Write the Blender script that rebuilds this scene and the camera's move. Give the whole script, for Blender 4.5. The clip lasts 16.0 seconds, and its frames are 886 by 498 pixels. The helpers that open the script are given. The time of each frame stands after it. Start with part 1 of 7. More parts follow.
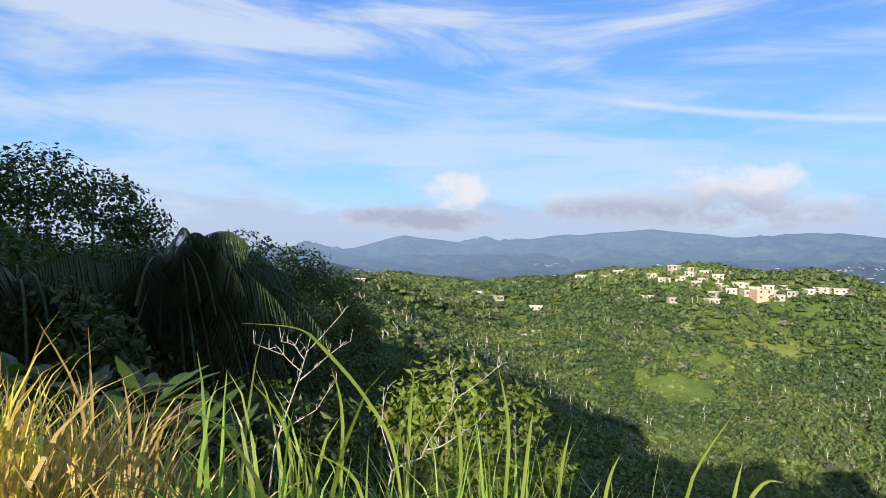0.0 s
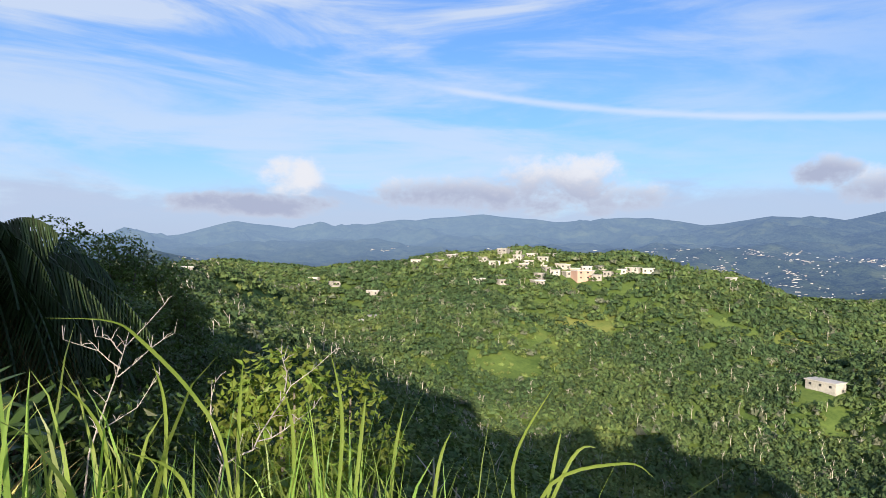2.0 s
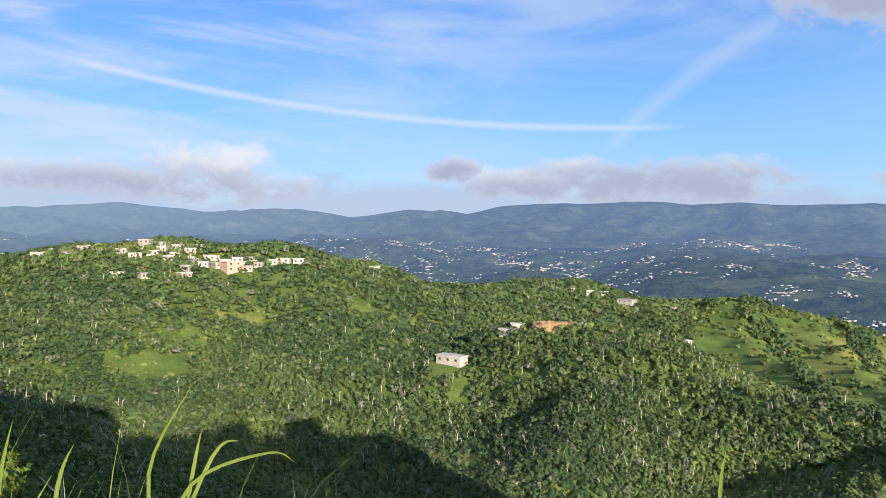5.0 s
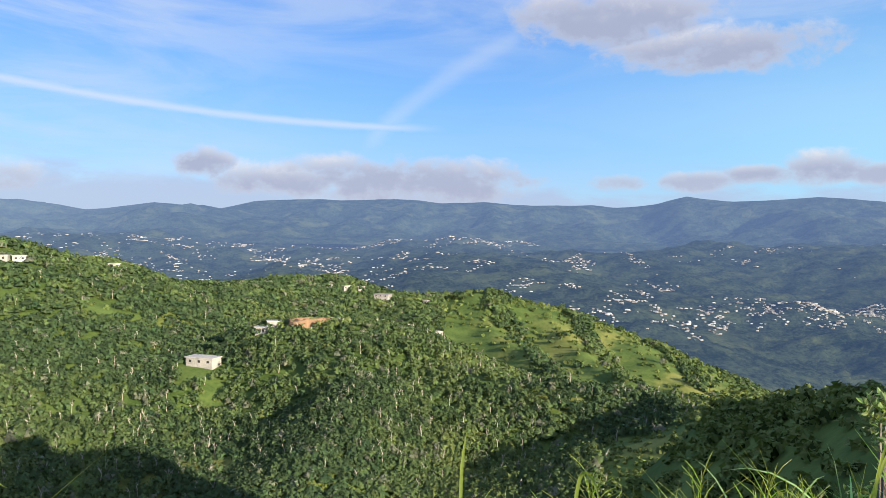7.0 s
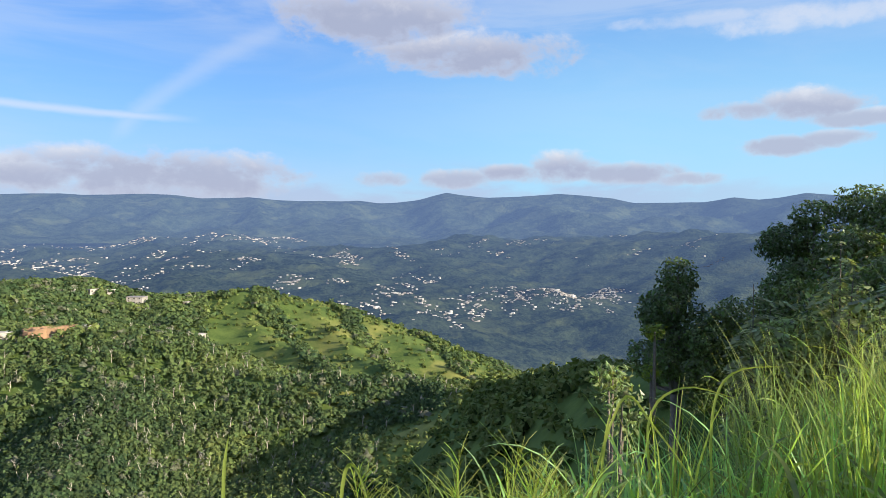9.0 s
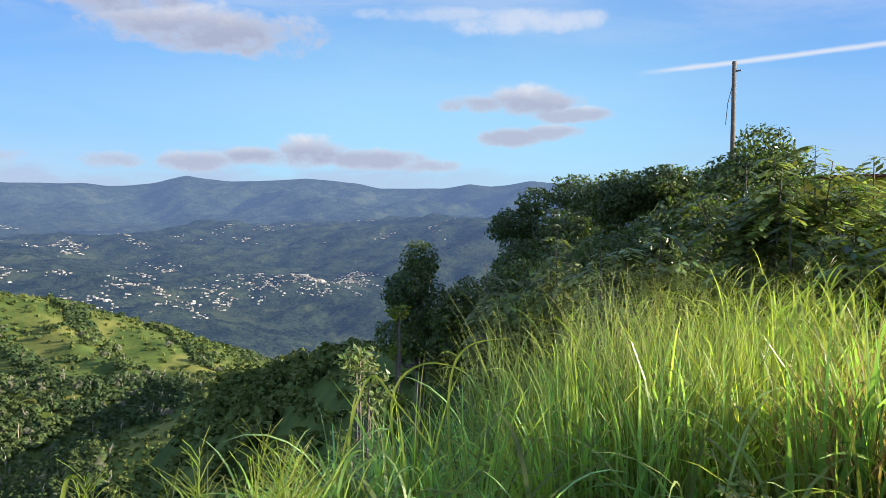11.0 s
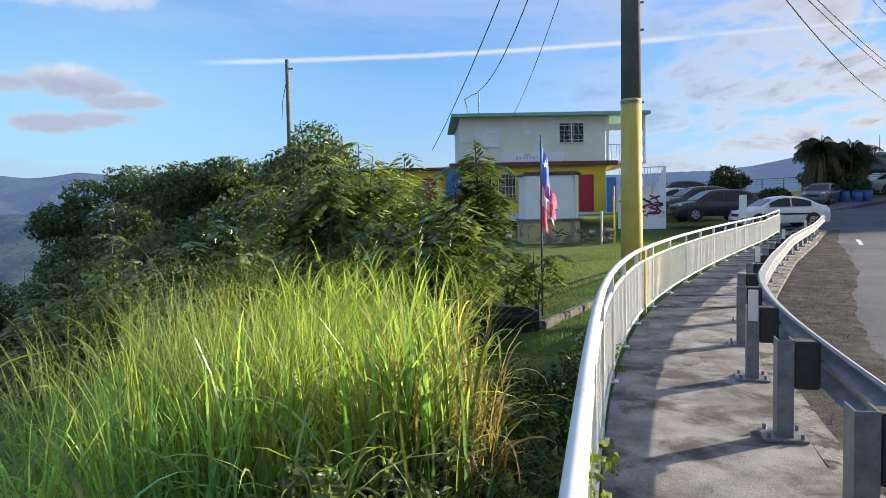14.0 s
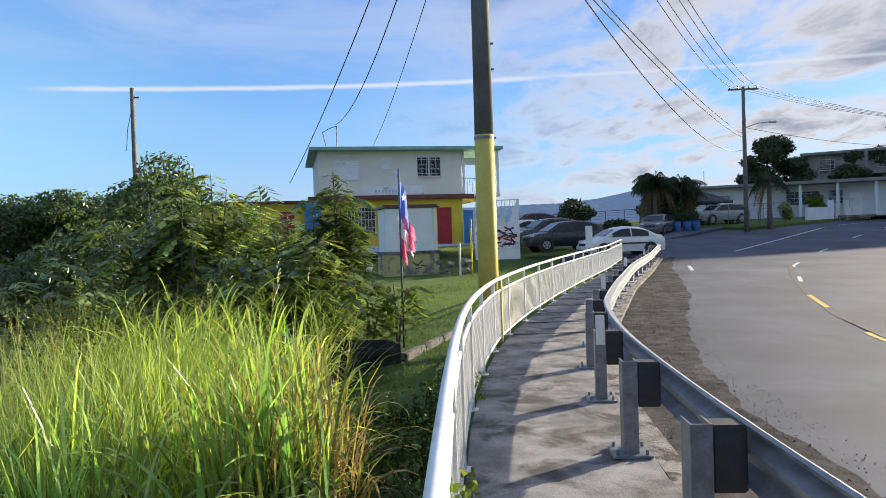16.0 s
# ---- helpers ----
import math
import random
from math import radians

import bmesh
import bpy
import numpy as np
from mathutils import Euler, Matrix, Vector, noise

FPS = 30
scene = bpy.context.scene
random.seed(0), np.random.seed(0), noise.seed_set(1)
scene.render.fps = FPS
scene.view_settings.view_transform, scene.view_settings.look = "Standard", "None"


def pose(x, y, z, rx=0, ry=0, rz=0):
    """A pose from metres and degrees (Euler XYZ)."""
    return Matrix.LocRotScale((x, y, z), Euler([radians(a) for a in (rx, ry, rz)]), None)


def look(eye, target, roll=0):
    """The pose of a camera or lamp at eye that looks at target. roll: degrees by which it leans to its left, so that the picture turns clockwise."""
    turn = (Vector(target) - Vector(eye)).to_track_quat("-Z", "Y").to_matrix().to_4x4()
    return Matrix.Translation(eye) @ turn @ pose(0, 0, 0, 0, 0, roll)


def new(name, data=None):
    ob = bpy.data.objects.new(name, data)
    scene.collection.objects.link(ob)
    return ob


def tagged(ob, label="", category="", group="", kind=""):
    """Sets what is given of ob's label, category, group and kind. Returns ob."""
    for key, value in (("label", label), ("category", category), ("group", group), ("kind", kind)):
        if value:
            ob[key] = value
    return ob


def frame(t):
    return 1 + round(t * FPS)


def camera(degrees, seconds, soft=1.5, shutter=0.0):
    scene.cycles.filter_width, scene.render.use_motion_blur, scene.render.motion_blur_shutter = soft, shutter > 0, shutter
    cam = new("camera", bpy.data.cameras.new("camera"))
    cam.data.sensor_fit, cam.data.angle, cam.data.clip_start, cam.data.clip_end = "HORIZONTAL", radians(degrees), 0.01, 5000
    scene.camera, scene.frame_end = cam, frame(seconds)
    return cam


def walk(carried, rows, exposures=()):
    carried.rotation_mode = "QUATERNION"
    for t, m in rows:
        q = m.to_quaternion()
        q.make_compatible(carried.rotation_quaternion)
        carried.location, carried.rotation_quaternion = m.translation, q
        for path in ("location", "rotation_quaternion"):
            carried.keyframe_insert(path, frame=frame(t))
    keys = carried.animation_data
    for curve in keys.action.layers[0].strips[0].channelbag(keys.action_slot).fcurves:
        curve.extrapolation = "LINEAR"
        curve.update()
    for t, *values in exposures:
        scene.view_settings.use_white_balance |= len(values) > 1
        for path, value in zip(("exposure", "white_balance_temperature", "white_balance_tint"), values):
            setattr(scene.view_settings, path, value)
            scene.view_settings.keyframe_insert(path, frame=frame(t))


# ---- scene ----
# camera: it stands at the fence and turns from west-north-west to east, held a little in front of the turning body
EYE = (0.0, 0.0, 1.65)
cam = camera(63.56, 16.0, soft=0.85)
# seconds, heading (clockwise from +y), pitch, roll in degrees
TURN = [
    (0.0, -54.43, 0.30, 0.98), (0.5, -50.79, 0.04, 0.78), (1.0, -47.54, -0.25, 0.65), (1.5, -44.51, -0.49, 0.51),
    (2.0, -41.34, -0.71, 0.46), (2.5, -37.80, -0.94, 0.43), (3.0, -33.59, -1.08, 0.45), (3.5, -28.77, -1.14, 0.49),
    (4.0, -23.66, -1.10, 0.52), (6.5, 0.38, -1.36, 1.00), (7.0, 5.33, -1.22, 1.09), (7.5, 10.15, -1.06, 1.03),
    (8.0, 14.61, -1.01, 0.88), (10.5, 38.56, -2.22, 0.15), (11.0, 43.75, -2.42, 0.22), (11.5, 49.31, -2.63, 0.09),
    (12.0, 55.15, -2.79, -0.08), (12.5, 61.05, -2.98, -0.15), (13.0, 66.83, -3.20, -0.42), (13.5, 72.30, -3.40, -0.77),
    (14.0, 77.48, -3.33, -1.16), (14.5, 82.05, -2.91, -1.47), (15.0, 85.75, -2.20, -1.63), (15.5, 88.40, -1.43, -1.78),
    (16.0, 88.67, -0.99, -1.85),
]
ARM = 0.075


def eye_at(h):
    return ARM * (math.sin(radians(h)) - 1), ARM * math.cos(radians(h)), EYE[2]


walk(cam, [(t, pose(*eye_at(h), 0, 0, -h) @ pose(0, 0, 0, 90 + p) @ pose(0, 0, 0, 0, 0, r)) for t, h, p, r in TURN],
     exposures=[(0.0, 1.2), (16.0, 1.2)])

# ---------------------------------------------------------------- light
SUN_AZ, SUN_EL = 144.0, 14.8


def way(az, el=0.0):
    a, e = radians(az), radians(el)
    return Vector((math.cos(e) * math.sin(a), math.cos(e) * math.cos(a), math.sin(e)))


sun = new("sun", bpy.data.lights.new("sun", "SUN"))
sun.data.energy, sun.data.angle, sun.data.color = 5.0, radians(0.6), (1.0, 0.87, 0.66)
sun.matrix_world = look(way(SUN_AZ, SUN_EL) * 300, (0, 0, 0))


class Nodes:
    """Short hand for a node tree."""

    def __init__(self, tree):
        self.tree = tree
        tree.nodes.clear()

    def add(self, kind, values=(), **attrs):
        n = self.tree.nodes.new(kind)
        for k, v in attrs.items():
            setattr(n, k, v)
        for k, v in dict(values).items():
            if isinstance(v, bpy.types.NodeSocket):
                self.tree.links.new(v, n.inputs[k])
            else:
                n.inputs[k].default_value = v
        return n

    def math(self, op, a, b=0.0, c=0.0, clamp=False):
        return self.add("ShaderNodeMath", {0: a, 1: b, 2: c}, operation=op, use_clamp=clamp).outputs[0]

    def vec(self, op, a, b=(0, 0, 0), out=0):
        return self.add("ShaderNodeVectorMath", {0: a, 1: b}, operation=op).outputs[out]

    def noise(self, vector, scale, detail=6.0, rough=0.55, distort=0.0):
        return self.add("ShaderNodeTexNoise", {"Vector": vector, "Scale": scale, "Detail": detail, "Roughness": rough,
                                               "Distortion": distort}).outputs[0]

    def step(self, v, lo, hi, to0=0.0, to1=1.0):
        return self.add("ShaderNodeMapRange", {0: v, 1: lo, 2: hi, 3: to0, 4: to1}, interpolation_type="SMOOTHSTEP").outputs[0]

    def mix(self, f, a, b, blend="MIX"):
        return self.add("ShaderNodeMix", {0: f, 6: a, 7: b}, data_type="RGBA", blend_type=blend).outputs[2]

    def link(self, a, b):
        self.tree.links.new(a, b)


def build_world():
    world = bpy.data.worlds.new("sky")
    scene.world = world
    world.use_nodes = True
    n = Nodes(world.node_tree)
    sky = n.add("ShaderNodeTexSky", sky_type="NISHITA", sun_disc=False, sun_elevation=radians(SUN_EL), sun_rotation=radians(SUN_AZ),
                altitude=200.0, air_density=1.0, dust_density=0.6, ozone_density=3.0).outputs[0]
    d = n.vec("NORMALIZE", n.add("ShaderNodeTexCoord").outputs["Generated"])
    xyz = n.add("ShaderNodeSeparateXYZ", {0: d}).outputs
    up = n.math("MAXIMUM", xyz[2], 0.0)
    az = n.math("ARCTAN2", xyz[0], xyz[1])
    # high cirrus: long streaks
    k = n.math("DIVIDE", 1.0, n.math("ADD", up, 0.12))
    sheet = n.add("ShaderNodeCombineXYZ", {0: n.math("MULTIPLY", xyz[0], k), 1: n.math("MULTIPLY", xyz[1], k), 2: 0.0}).outputs[0]
    tilt = n.math("ADD", xyz[2], n.math("MULTIPLY", az, 0.03))
    streak = n.add("ShaderNodeCombineXYZ", {0: n.math("MULTIPLY", az, 1.5), 1: n.math("MULTIPLY", tilt, 8.0), 2: 1.7}).outputs[0]
    fibre = n.noise(streak, 1.7, 9, 0.58, 0.55)
    field = n.noise(sheet, 0.55, 3, 0.5)
    westness = n.step(n.math("ADD", az, n.math("MULTIPLY", field, 0.7)), -0.35, 0.35, 1.0, 0.0)
    cirrus = n.math("MULTIPLY", n.step(fibre, 0.37, 0.63), n.math("ADD", n.step(xyz[2], 0.19, 0.3, 0.1, 0.5), n.math("MULTIPLY", westness, 0.7)), clamp=True)
    # the bank of grey and pink-white cloud in the east, round the sun
    eastness = n.step(az, 1.35, 1.95)
    east_n = n.noise(n.add("ShaderNodeMapping", {"Vector": sheet, "Scale": (1.0, 1.6, 1)}).outputs[0], 1.5, 8, 0.6, 0.4)
    east = n.math("MULTIPLY", n.step(east_n, 0.36, 0.6), eastness)
    # thin bank of haze cloud low over the skyline
    ring = n.add("ShaderNodeCombineXYZ", {0: az, 1: n.math("MULTIPLY", xyz[2], 3.2), 2: 0.0}).outputs[0]
    heap = n.noise(ring, 5.0, 8, 0.58, 0.3)
    cumulus = n.math("MULTIPLY", n.step(n.math("ADD", heap, n.step(xyz[2], 0.03, 0.1, 0.14, -0.12)), 0.42, 0.62), n.step(xyz[2], 0.07, 0.11, 1.0, 0.0))
    cumulus = n.math("MULTIPLY", cumulus, n.step(az, 0.6, 1.0, 1.0, 0.25))
    # vapour trails: from heading, height to heading, height (degrees)
    trail = 0.0
    wisp = n.noise(ring, 24.0, 5, 0.6, 0.2)
    for a0, e0, a1, e1, bow, w, s in TRAILS:
        t = n.math("DIVIDE", n.math("SUBTRACT", az, radians(a0)), radians(a1 - a0))
        line = n.math("ADD", radians(e0), n.math("ADD", n.math("MULTIPLY", t, radians(e1 - e0)),
                      n.math("MULTIPLY", n.math("MULTIPLY", t, n.math("SUBTRACT", 1.0, t)), radians(4 * bow))))
        off = n.math("ABSOLUTE", n.math("SUBTRACT", n.math("ARCSINE", xyz[2]), line))
        ww = n.math("MULTIPLY", radians(w), n.math("ADD", 0.4, wisp))
        on = n.math("MULTIPLY", n.step(off, 0.0, ww, 1.0, 0.0), n.math("MULTIPLY", n.step(t, 0.0, 0.12), n.step(t, 0.88, 1.0, 1.0, 0.0)))
        trail = n.math("MAXIMUM", trail, n.math("MULTIPLY", on, s))
    # single clouds: centre, half width and half height in degrees, strength of white and of grey
    white_cloud, grey_cloud = 0.0, 0.0
    lump = n.noise(n.vec("MULTIPLY", d, (1, 1, 1.5)), 11.0, 9, 0.62, 0.2)
    puff = n.noise(n.vec("MULTIPLY", d, (1, 1, 1.4)), 30.0, 8, 0.6, 0.1)
    curl = n.math("ADD", n.math("MULTIPLY", n.math("SUBTRACT", lump, 0.5), 3.2), n.math("MULTIPLY", n.math("SUBTRACT", puff, 0.5), 1.3))
    for a0, e0, wa, we, s, g in CLOUDS:
        da = n.math("DIVIDE", n.math("SUBTRACT", az, radians(a0)), radians(wa * 1.35))
        de = n.math("DIVIDE", n.math("SUBTRACT", n.math("ARCSINE", xyz[2]), radians(e0)), radians(we * 1.35))
        q = n.math("ADD", n.math("MULTIPLY", da, da), n.math("MULTIPLY", de, de))
        body = n.step(n.math("ADD", n.math("SUBTRACT", 1.0, q), curl), -0.1, 1.0)
        foot = n.step(n.math("ADD", de, n.math("MULTIPLY", curl, 0.6)), -0.75 + g, 0.65 + g, 1.0, 0.0)
        white_cloud = n.math("MAXIMUM", white_cloud, n.math("MULTIPLY", body, s))
        grey_cloud = n.math("MAXIMUM", grey_cloud, n.math("MULTIPLY", n.math("MULTIPLY", body, foot), s))
    # sky colours
    blue = n.mix(1.0, sky, (0.85, 0.95, 1.2, 1), "MULTIPLY")
    air = n.mix(n.step(xyz[2], 0.0, 0.15), (2.1, 2.9, 4.1, 1), (1.1, 2.55, 4.6, 1))
    air = n.mix(n.step(xyz[2], 0.10, 0.36), air, (0.55, 1.6, 4.2, 1))
    c = n.mix(0.7, blue, air)
    north_east = n.math("MULTIPLY", n.step(az, 0.1, 0.7), n.step(az, 0.9, 1.35, 0.62, 0.05))
    c = n.mix(n.math("MULTIPLY", north_east, n.step(xyz[2], 0.08, 0.34, 1.0, 0.25)), c, (2.3, 4.2, 5.4, 1))
    c = n.mix(n.math("MULTIPLY", cirrus, 0.8), c, (3.4, 3.8, 4.5, 1))
    east_c = n.mix(n.step(east_n, 0.5, 0.72), (4.0, 3.8, 3.8, 1), (1.5, 1.6, 2.0, 1))
    c = n.mix(n.math("MULTIPLY", east, 0.9), c, east_c)
    c = n.mix(n.math("MULTIPLY", cumulus, 0.72), c, (2.35, 2.8, 3.85, 1))
    c = n.mix(trail, c, (4.0, 4.2, 4.6, 1))
    c = n.mix(n.math("MULTIPLY", white_cloud, 0.92), c, (4.25, 4.25, 4.5, 1))
    c = n.mix(n.math("MULTIPLY", grey_cloud, 0.85), c, (1.7, 1.98, 2.9, 1))
    bg = n.add("ShaderNodeBackground", {"Color": c, "Strength": 0.088})
    n.link(bg.outputs[0], n.add("ShaderNodeOutputWorld").inputs[0])


# heading, height, half width, half height (degrees), strength, greyness
CLOUDS = [
    (17.5, 16.6, 6.5, 1.9, 1.0, 0.75), (26.0, 14.0, 7.0, 1.5, 1.0, 0.6), (-53.6, 4.9, 2.1, 1.6, 1.0, -0.9), (-57.0, 2.7, 5.5, 0.8, 0.95, 1.5),
    (-32.5, 4.5, 5.0, 1.8, 1.0, 0.1), (-40.5, 3.6, 5.0, 1.3, 0.9, 0.7), (-27.0, 3.4, 3.0, 1.2, 0.8, 0.4), (-13.5, 5.0, 1.8, 1.1, 0.95, 0.9), (-7.0, 3.9, 5.0, 1.2, 0.9, 0.6),
    (2.0, 4.2, 8.5, 1.6, 0.9, 0.9)] + [ (25.0, 4.3, 2.5, 0.7, 0.8, 0.8), (19.0, 4.2, 2.0, 0.6, 0.7, 0.7), (29.3, 4.7, 2.3, 0.7, 0.9, 0.9), (33.3, 5.2, 2.4, 1.1, 0.95, 0.6), (38.0, 4.7, 3.6, 0.7, 0.85, 1.0), (42.6, 4.2, 2.0, 0.45, 0.7, 1.0),
    (43.5, 15.7, 5.0, 0.45, 0.4, -1.2), (50.0, 15.1, 5.0, 0.75, 0.55, -1.2), (46.6, 9.0, 2.6, 0.6, 0.8, 0.9), (50.4, 9.3, 2.8, 1.0, 0.9, 0.6)] + [ (53.8, 8.1, 2.6, 0.5, 0.75, 1.1), (48.6, 6.5, 2.8, 0.6, 0.8, 1.1), (52.2, 6.8, 2.0, 0.5, 0.75, 1.0), (-40.0, 20.5, 12.0, 0.9, 0.55, 0.9),
]
TRAILS = [(58.0, 11.0, 99.0, 12.1, 0.35, 0.32, 0.8), (-45.0, 12.5, 6.0, 8.3, -1.1, 0.5, 0.5), (-1.5, 6.5, 12.0, 15.8, 1.0, 1.6, 0.22), (96.0, 12.2, 125.0, 11.0, 0.2, 0.25, 0.5)]
build_world()

# ---------------------------------------------------------------- materials
MATS = {}


def surface(name, dark, light, scale=4.0, rough=0.7, metal=0.0, bump=0.3, fine=40.0, spec=0.5, vary=0.0, through_light=0.0,
            spots=None, island=False, bump_size=0.02, glow_tint=(1.5, 1.5, 0.6)):
    """A procedural surface: two colours mixed by large and fine noise, relief, and per-object or per-piece variation."""
    if name in MATS:
        return MATS[name]
    m = bpy.data.materials.new(name)
    m.use_nodes = True
    n = Nodes(m.node_tree)
    co = n.add("ShaderNodeTexCoord").outputs["Object"]
    big, small = n.noise(co, scale, 5, 0.6), n.noise(co, fine, 4, 0.65)
    f = n.step(n.math("ADD", n.math("MULTIPLY", big, 0.65), n.math("MULTIPLY", small, 0.35)), 0.3, 0.7)
    col = n.mix(f, (*dark, 1), (*light, 1))
    if spots:
        colour, sscale, lo, hi = spots
        col = n.mix(n.step(n.noise(co, sscale, 6, 0.65, 0.5), lo, hi), col, (*colour, 1))
    if vary:
        rnd = n.add("ShaderNodeNewGeometry").outputs["Random Per Island"] if island else n.add("ShaderNodeObjectInfo").outputs["Random"]
        hsv = n.add("ShaderNodeHueSaturation", {"Hue": n.math("ADD", 0.5 - vary * 0.06, n.math("MULTIPLY", rnd, vary * 0.12)),
                                                "Saturation": 1.0, "Value": n.math("ADD", 1.0 - vary, n.math("MULTIPLY", rnd, 2 * vary)),
                                                "Color": col})
        col = hsv.outputs[0]
    b = n.add("ShaderNodeBsdfPrincipled", {"Base Color": col, "Metallic": metal, "Specular IOR Level": spec,
                                           "Roughness": n.step(small, 0.2, 0.8, max(0.02, rough - 0.1), min(1.0, rough + 0.1))})
    if bump:
        r = n.add("ShaderNodeBump", {"Strength": bump, "Distance": bump_size, "Height": n.math("ADD", small, big)})
        n.link(r.outputs[0], b.inputs["Normal"])
    out = b.outputs[0]
    if through_light:
        t = n.add("ShaderNodeBsdfTranslucent", {"Color": n.mix(1.0, col, (*glow_tint, 1), "MULTIPLY")})
        out = n.add("ShaderNodeMixShader", {0: through_light, 1: out, 2: t.outputs[0]}).outputs[0]
    n.link(out, n.add("ShaderNodeOutputMaterial").inputs[0])
    MATS[name] = m
    return m


def glass(name, tint=(0.03, 0.04, 0.05)):
    if name in MATS:
        return MATS[name]
    m = bpy.data.materials.new(name)
    m.use_nodes = True
    n = Nodes(m.node_tree)
    b = n.add("ShaderNodeBsdfPrincipled", {"Base Color": (*tint, 1), "Roughness": 0.08, "Specular IOR Level": 0.35})
    n.link(b.outputs[0], n.add("ShaderNodeOutputMaterial").inputs[0])
    MATS[name] = m
    return m


# ---------------------------------------------------------------- mesh helpers
def link_mesh(name, bm, material, parent=None, smooth=False):
    me = bpy.data.meshes.new(name)
    bmesh.ops.recalc_face_normals(bm, faces=bm.faces)
    bm.to_mesh(me)
    bm.free()
    if smooth:
        me.polygons.foreach_set("use_smooth", [True] * len(me.polygons))
    me.materials.append(material)
    ob = new(name, me)
    ob.parent = parent
    return ob


def part(name, bm, material, parent, label="", smooth=False):
    ob = link_mesh(name, bm, material, parent, smooth)
    return tagged(ob, label) if label else ob


def thing(name, m, label, category, group="", kind=""):
    ob = new(name)
    ob.matrix_world = m
    return tagged(ob, label, category, group, kind)


def box(sx, sy, sz, at=(0, 0, 0), bevel=0.0, rot=(0, 0, 0), bm=None):
    """A box with its base at at; several may share a bmesh."""
    bm = bm or bmesh.new()
    made = bmesh.ops.create_cube(bm, size=1.0)["verts"]
    bmesh.ops.transform(bm, verts=made, matrix=pose(*at, *rot) @ Matrix.Diagonal((sx, sy, sz, 1)) @ Matrix.Translation((0, 0, 0.5)))
    if bevel:
        edges = list({e for v in made for e in v.link_edges})
        bmesh.ops.bevel(bm, geom=edges, offset=bevel, segments=2, affect="EDGES")
    return bm


def tube(points, radii, sides=8, bm=None, cap=True):
    """A tapering tube along points."""
    bm = bm or bmesh.new()
    pts = [Vector(p) for p in points]
    if not hasattr(radii, "__len__"):
        radii = [radii] * len(pts)
    rings, ref = [], Vector((0.31, 0.87, 0.39))
    for i, p in enumerate(pts):
        d = (pts[min(i + 1, len(pts) - 1)] - pts[max(i - 1, 0)]).normalized()
        a = d.cross(ref)
        if a.length < 0.05:
            a = d.cross(Vector((0, 0, 1)))
        a.normalize()
        b = d.cross(a)
        rings.append([bm.verts.new(p + (a * math.cos(2 * math.pi * k / sides) + b * math.sin(2 * math.pi * k / sides)) * radii[i])
                      for k in range(sides)])
    for r0, r1 in zip(rings, rings[1:]):
        for k in range(sides):
            bm.faces.new((r0[k], r0[(k + 1) % sides], r1[(k + 1) % sides], r1[k]))
    if cap:
        bm.faces.new(rings[0][::-1])
        bm.faces.new(rings[-1])
    return bm


def prism(outline, depth, axis="y", at=(0, 0, 0), bm=None, bevel=0.0):
    """An outline of (a, b) pairs pushed out along an axis: for y the outline lies in x, z; for x in y, z; for z in x, y."""
    bm = bm or bmesh.new()

    def put(a, b, t):
        p = {"y": (a, t, b), "x": (t, a, b), "z": (a, b, t)}[axis]
        return bm.verts.new(Vector(p) + Vector(at))
    lo, hi = [put(a, b, 0.0) for a, b in outline], [put(a, b, depth) for a, b in outline]
    faces = [bm.faces.new(lo[::-1]), bm.faces.new(hi)]
    for i in range(len(outline)):
        j = (i + 1) % len(outline)
        faces.append(bm.faces.new((lo[i], lo[j], hi[j], hi[i])))
    if bevel:
        bmesh.ops.bevel(bm, geom=list({e for f in faces for e in f.edges}), offset=bevel, segments=2, affect="EDGES")
    return bm


def array_mesh(name, verts, faces, material, parent=None, smooth=False):
    """One mesh from numpy arrays; faces all have the same number of corners."""
    verts, faces = np.asarray(verts, np.float32), np.asarray(faces, np.int32)
    me = bpy.data.meshes.new(name)
    me.vertices.add(len(verts))
    me.vertices.foreach_set("co", verts.ravel())
    k = faces.shape[1]
    me.loops.add(faces.size)
    me.loops.foreach_set("vertex_index", faces.ravel())
    me.polygons.add(len(faces))
    me.polygons.foreach_set("loop_start", np.arange(0, faces.size, k, dtype=np.int32))
    me.polygons.foreach_set("loop_total", np.full(len(faces), k, np.int32))
    me.polygons.foreach_set("use_smooth", np.full(len(faces), smooth))
    me.update(calc_edges=True)
    me.materials.append(material)
    ob = new(name, me)
    ob.parent = parent
    return ob


# ---------------------------------------------------------------- the lie of the land
def pol(az, el, r):
    """A place by heading and height angle from the eye, and distance."""
    a = radians(az)
    return (r * math.sin(a), r * math.cos(a), EYE[2] + r * math.tan(radians(el)))


# the fence's line and the guard rail's line, as y over x
FENCE_X, FENCE_Y = [-40, -20, -8, 0, 3, 4.6, 6.1, 7.8, 10, 11.7, 15, 18.5, 22, 26.2, 31, 35.4, 60, 100], [-12, -3.2, -0.4, 0.085, 0.075, 0.05, -0.005, -0.12, -0.37, -0.6, -1.4, -2.4, -3.5, -4.87, -6.5, -8.0, -17, -34]
RAIL_X, RAIL_Y = [-40, -20, -8, 0, 3.6, 5.5, 7.3, 9.1, 11, 14.6, 22, 36, 60, 100], [-13.5, -4.6, -1.6, -1.18, -1.22, -1.32, -1.45, -1.68, -2.0, -2.95, -5.1, -9.8, -19, -36]
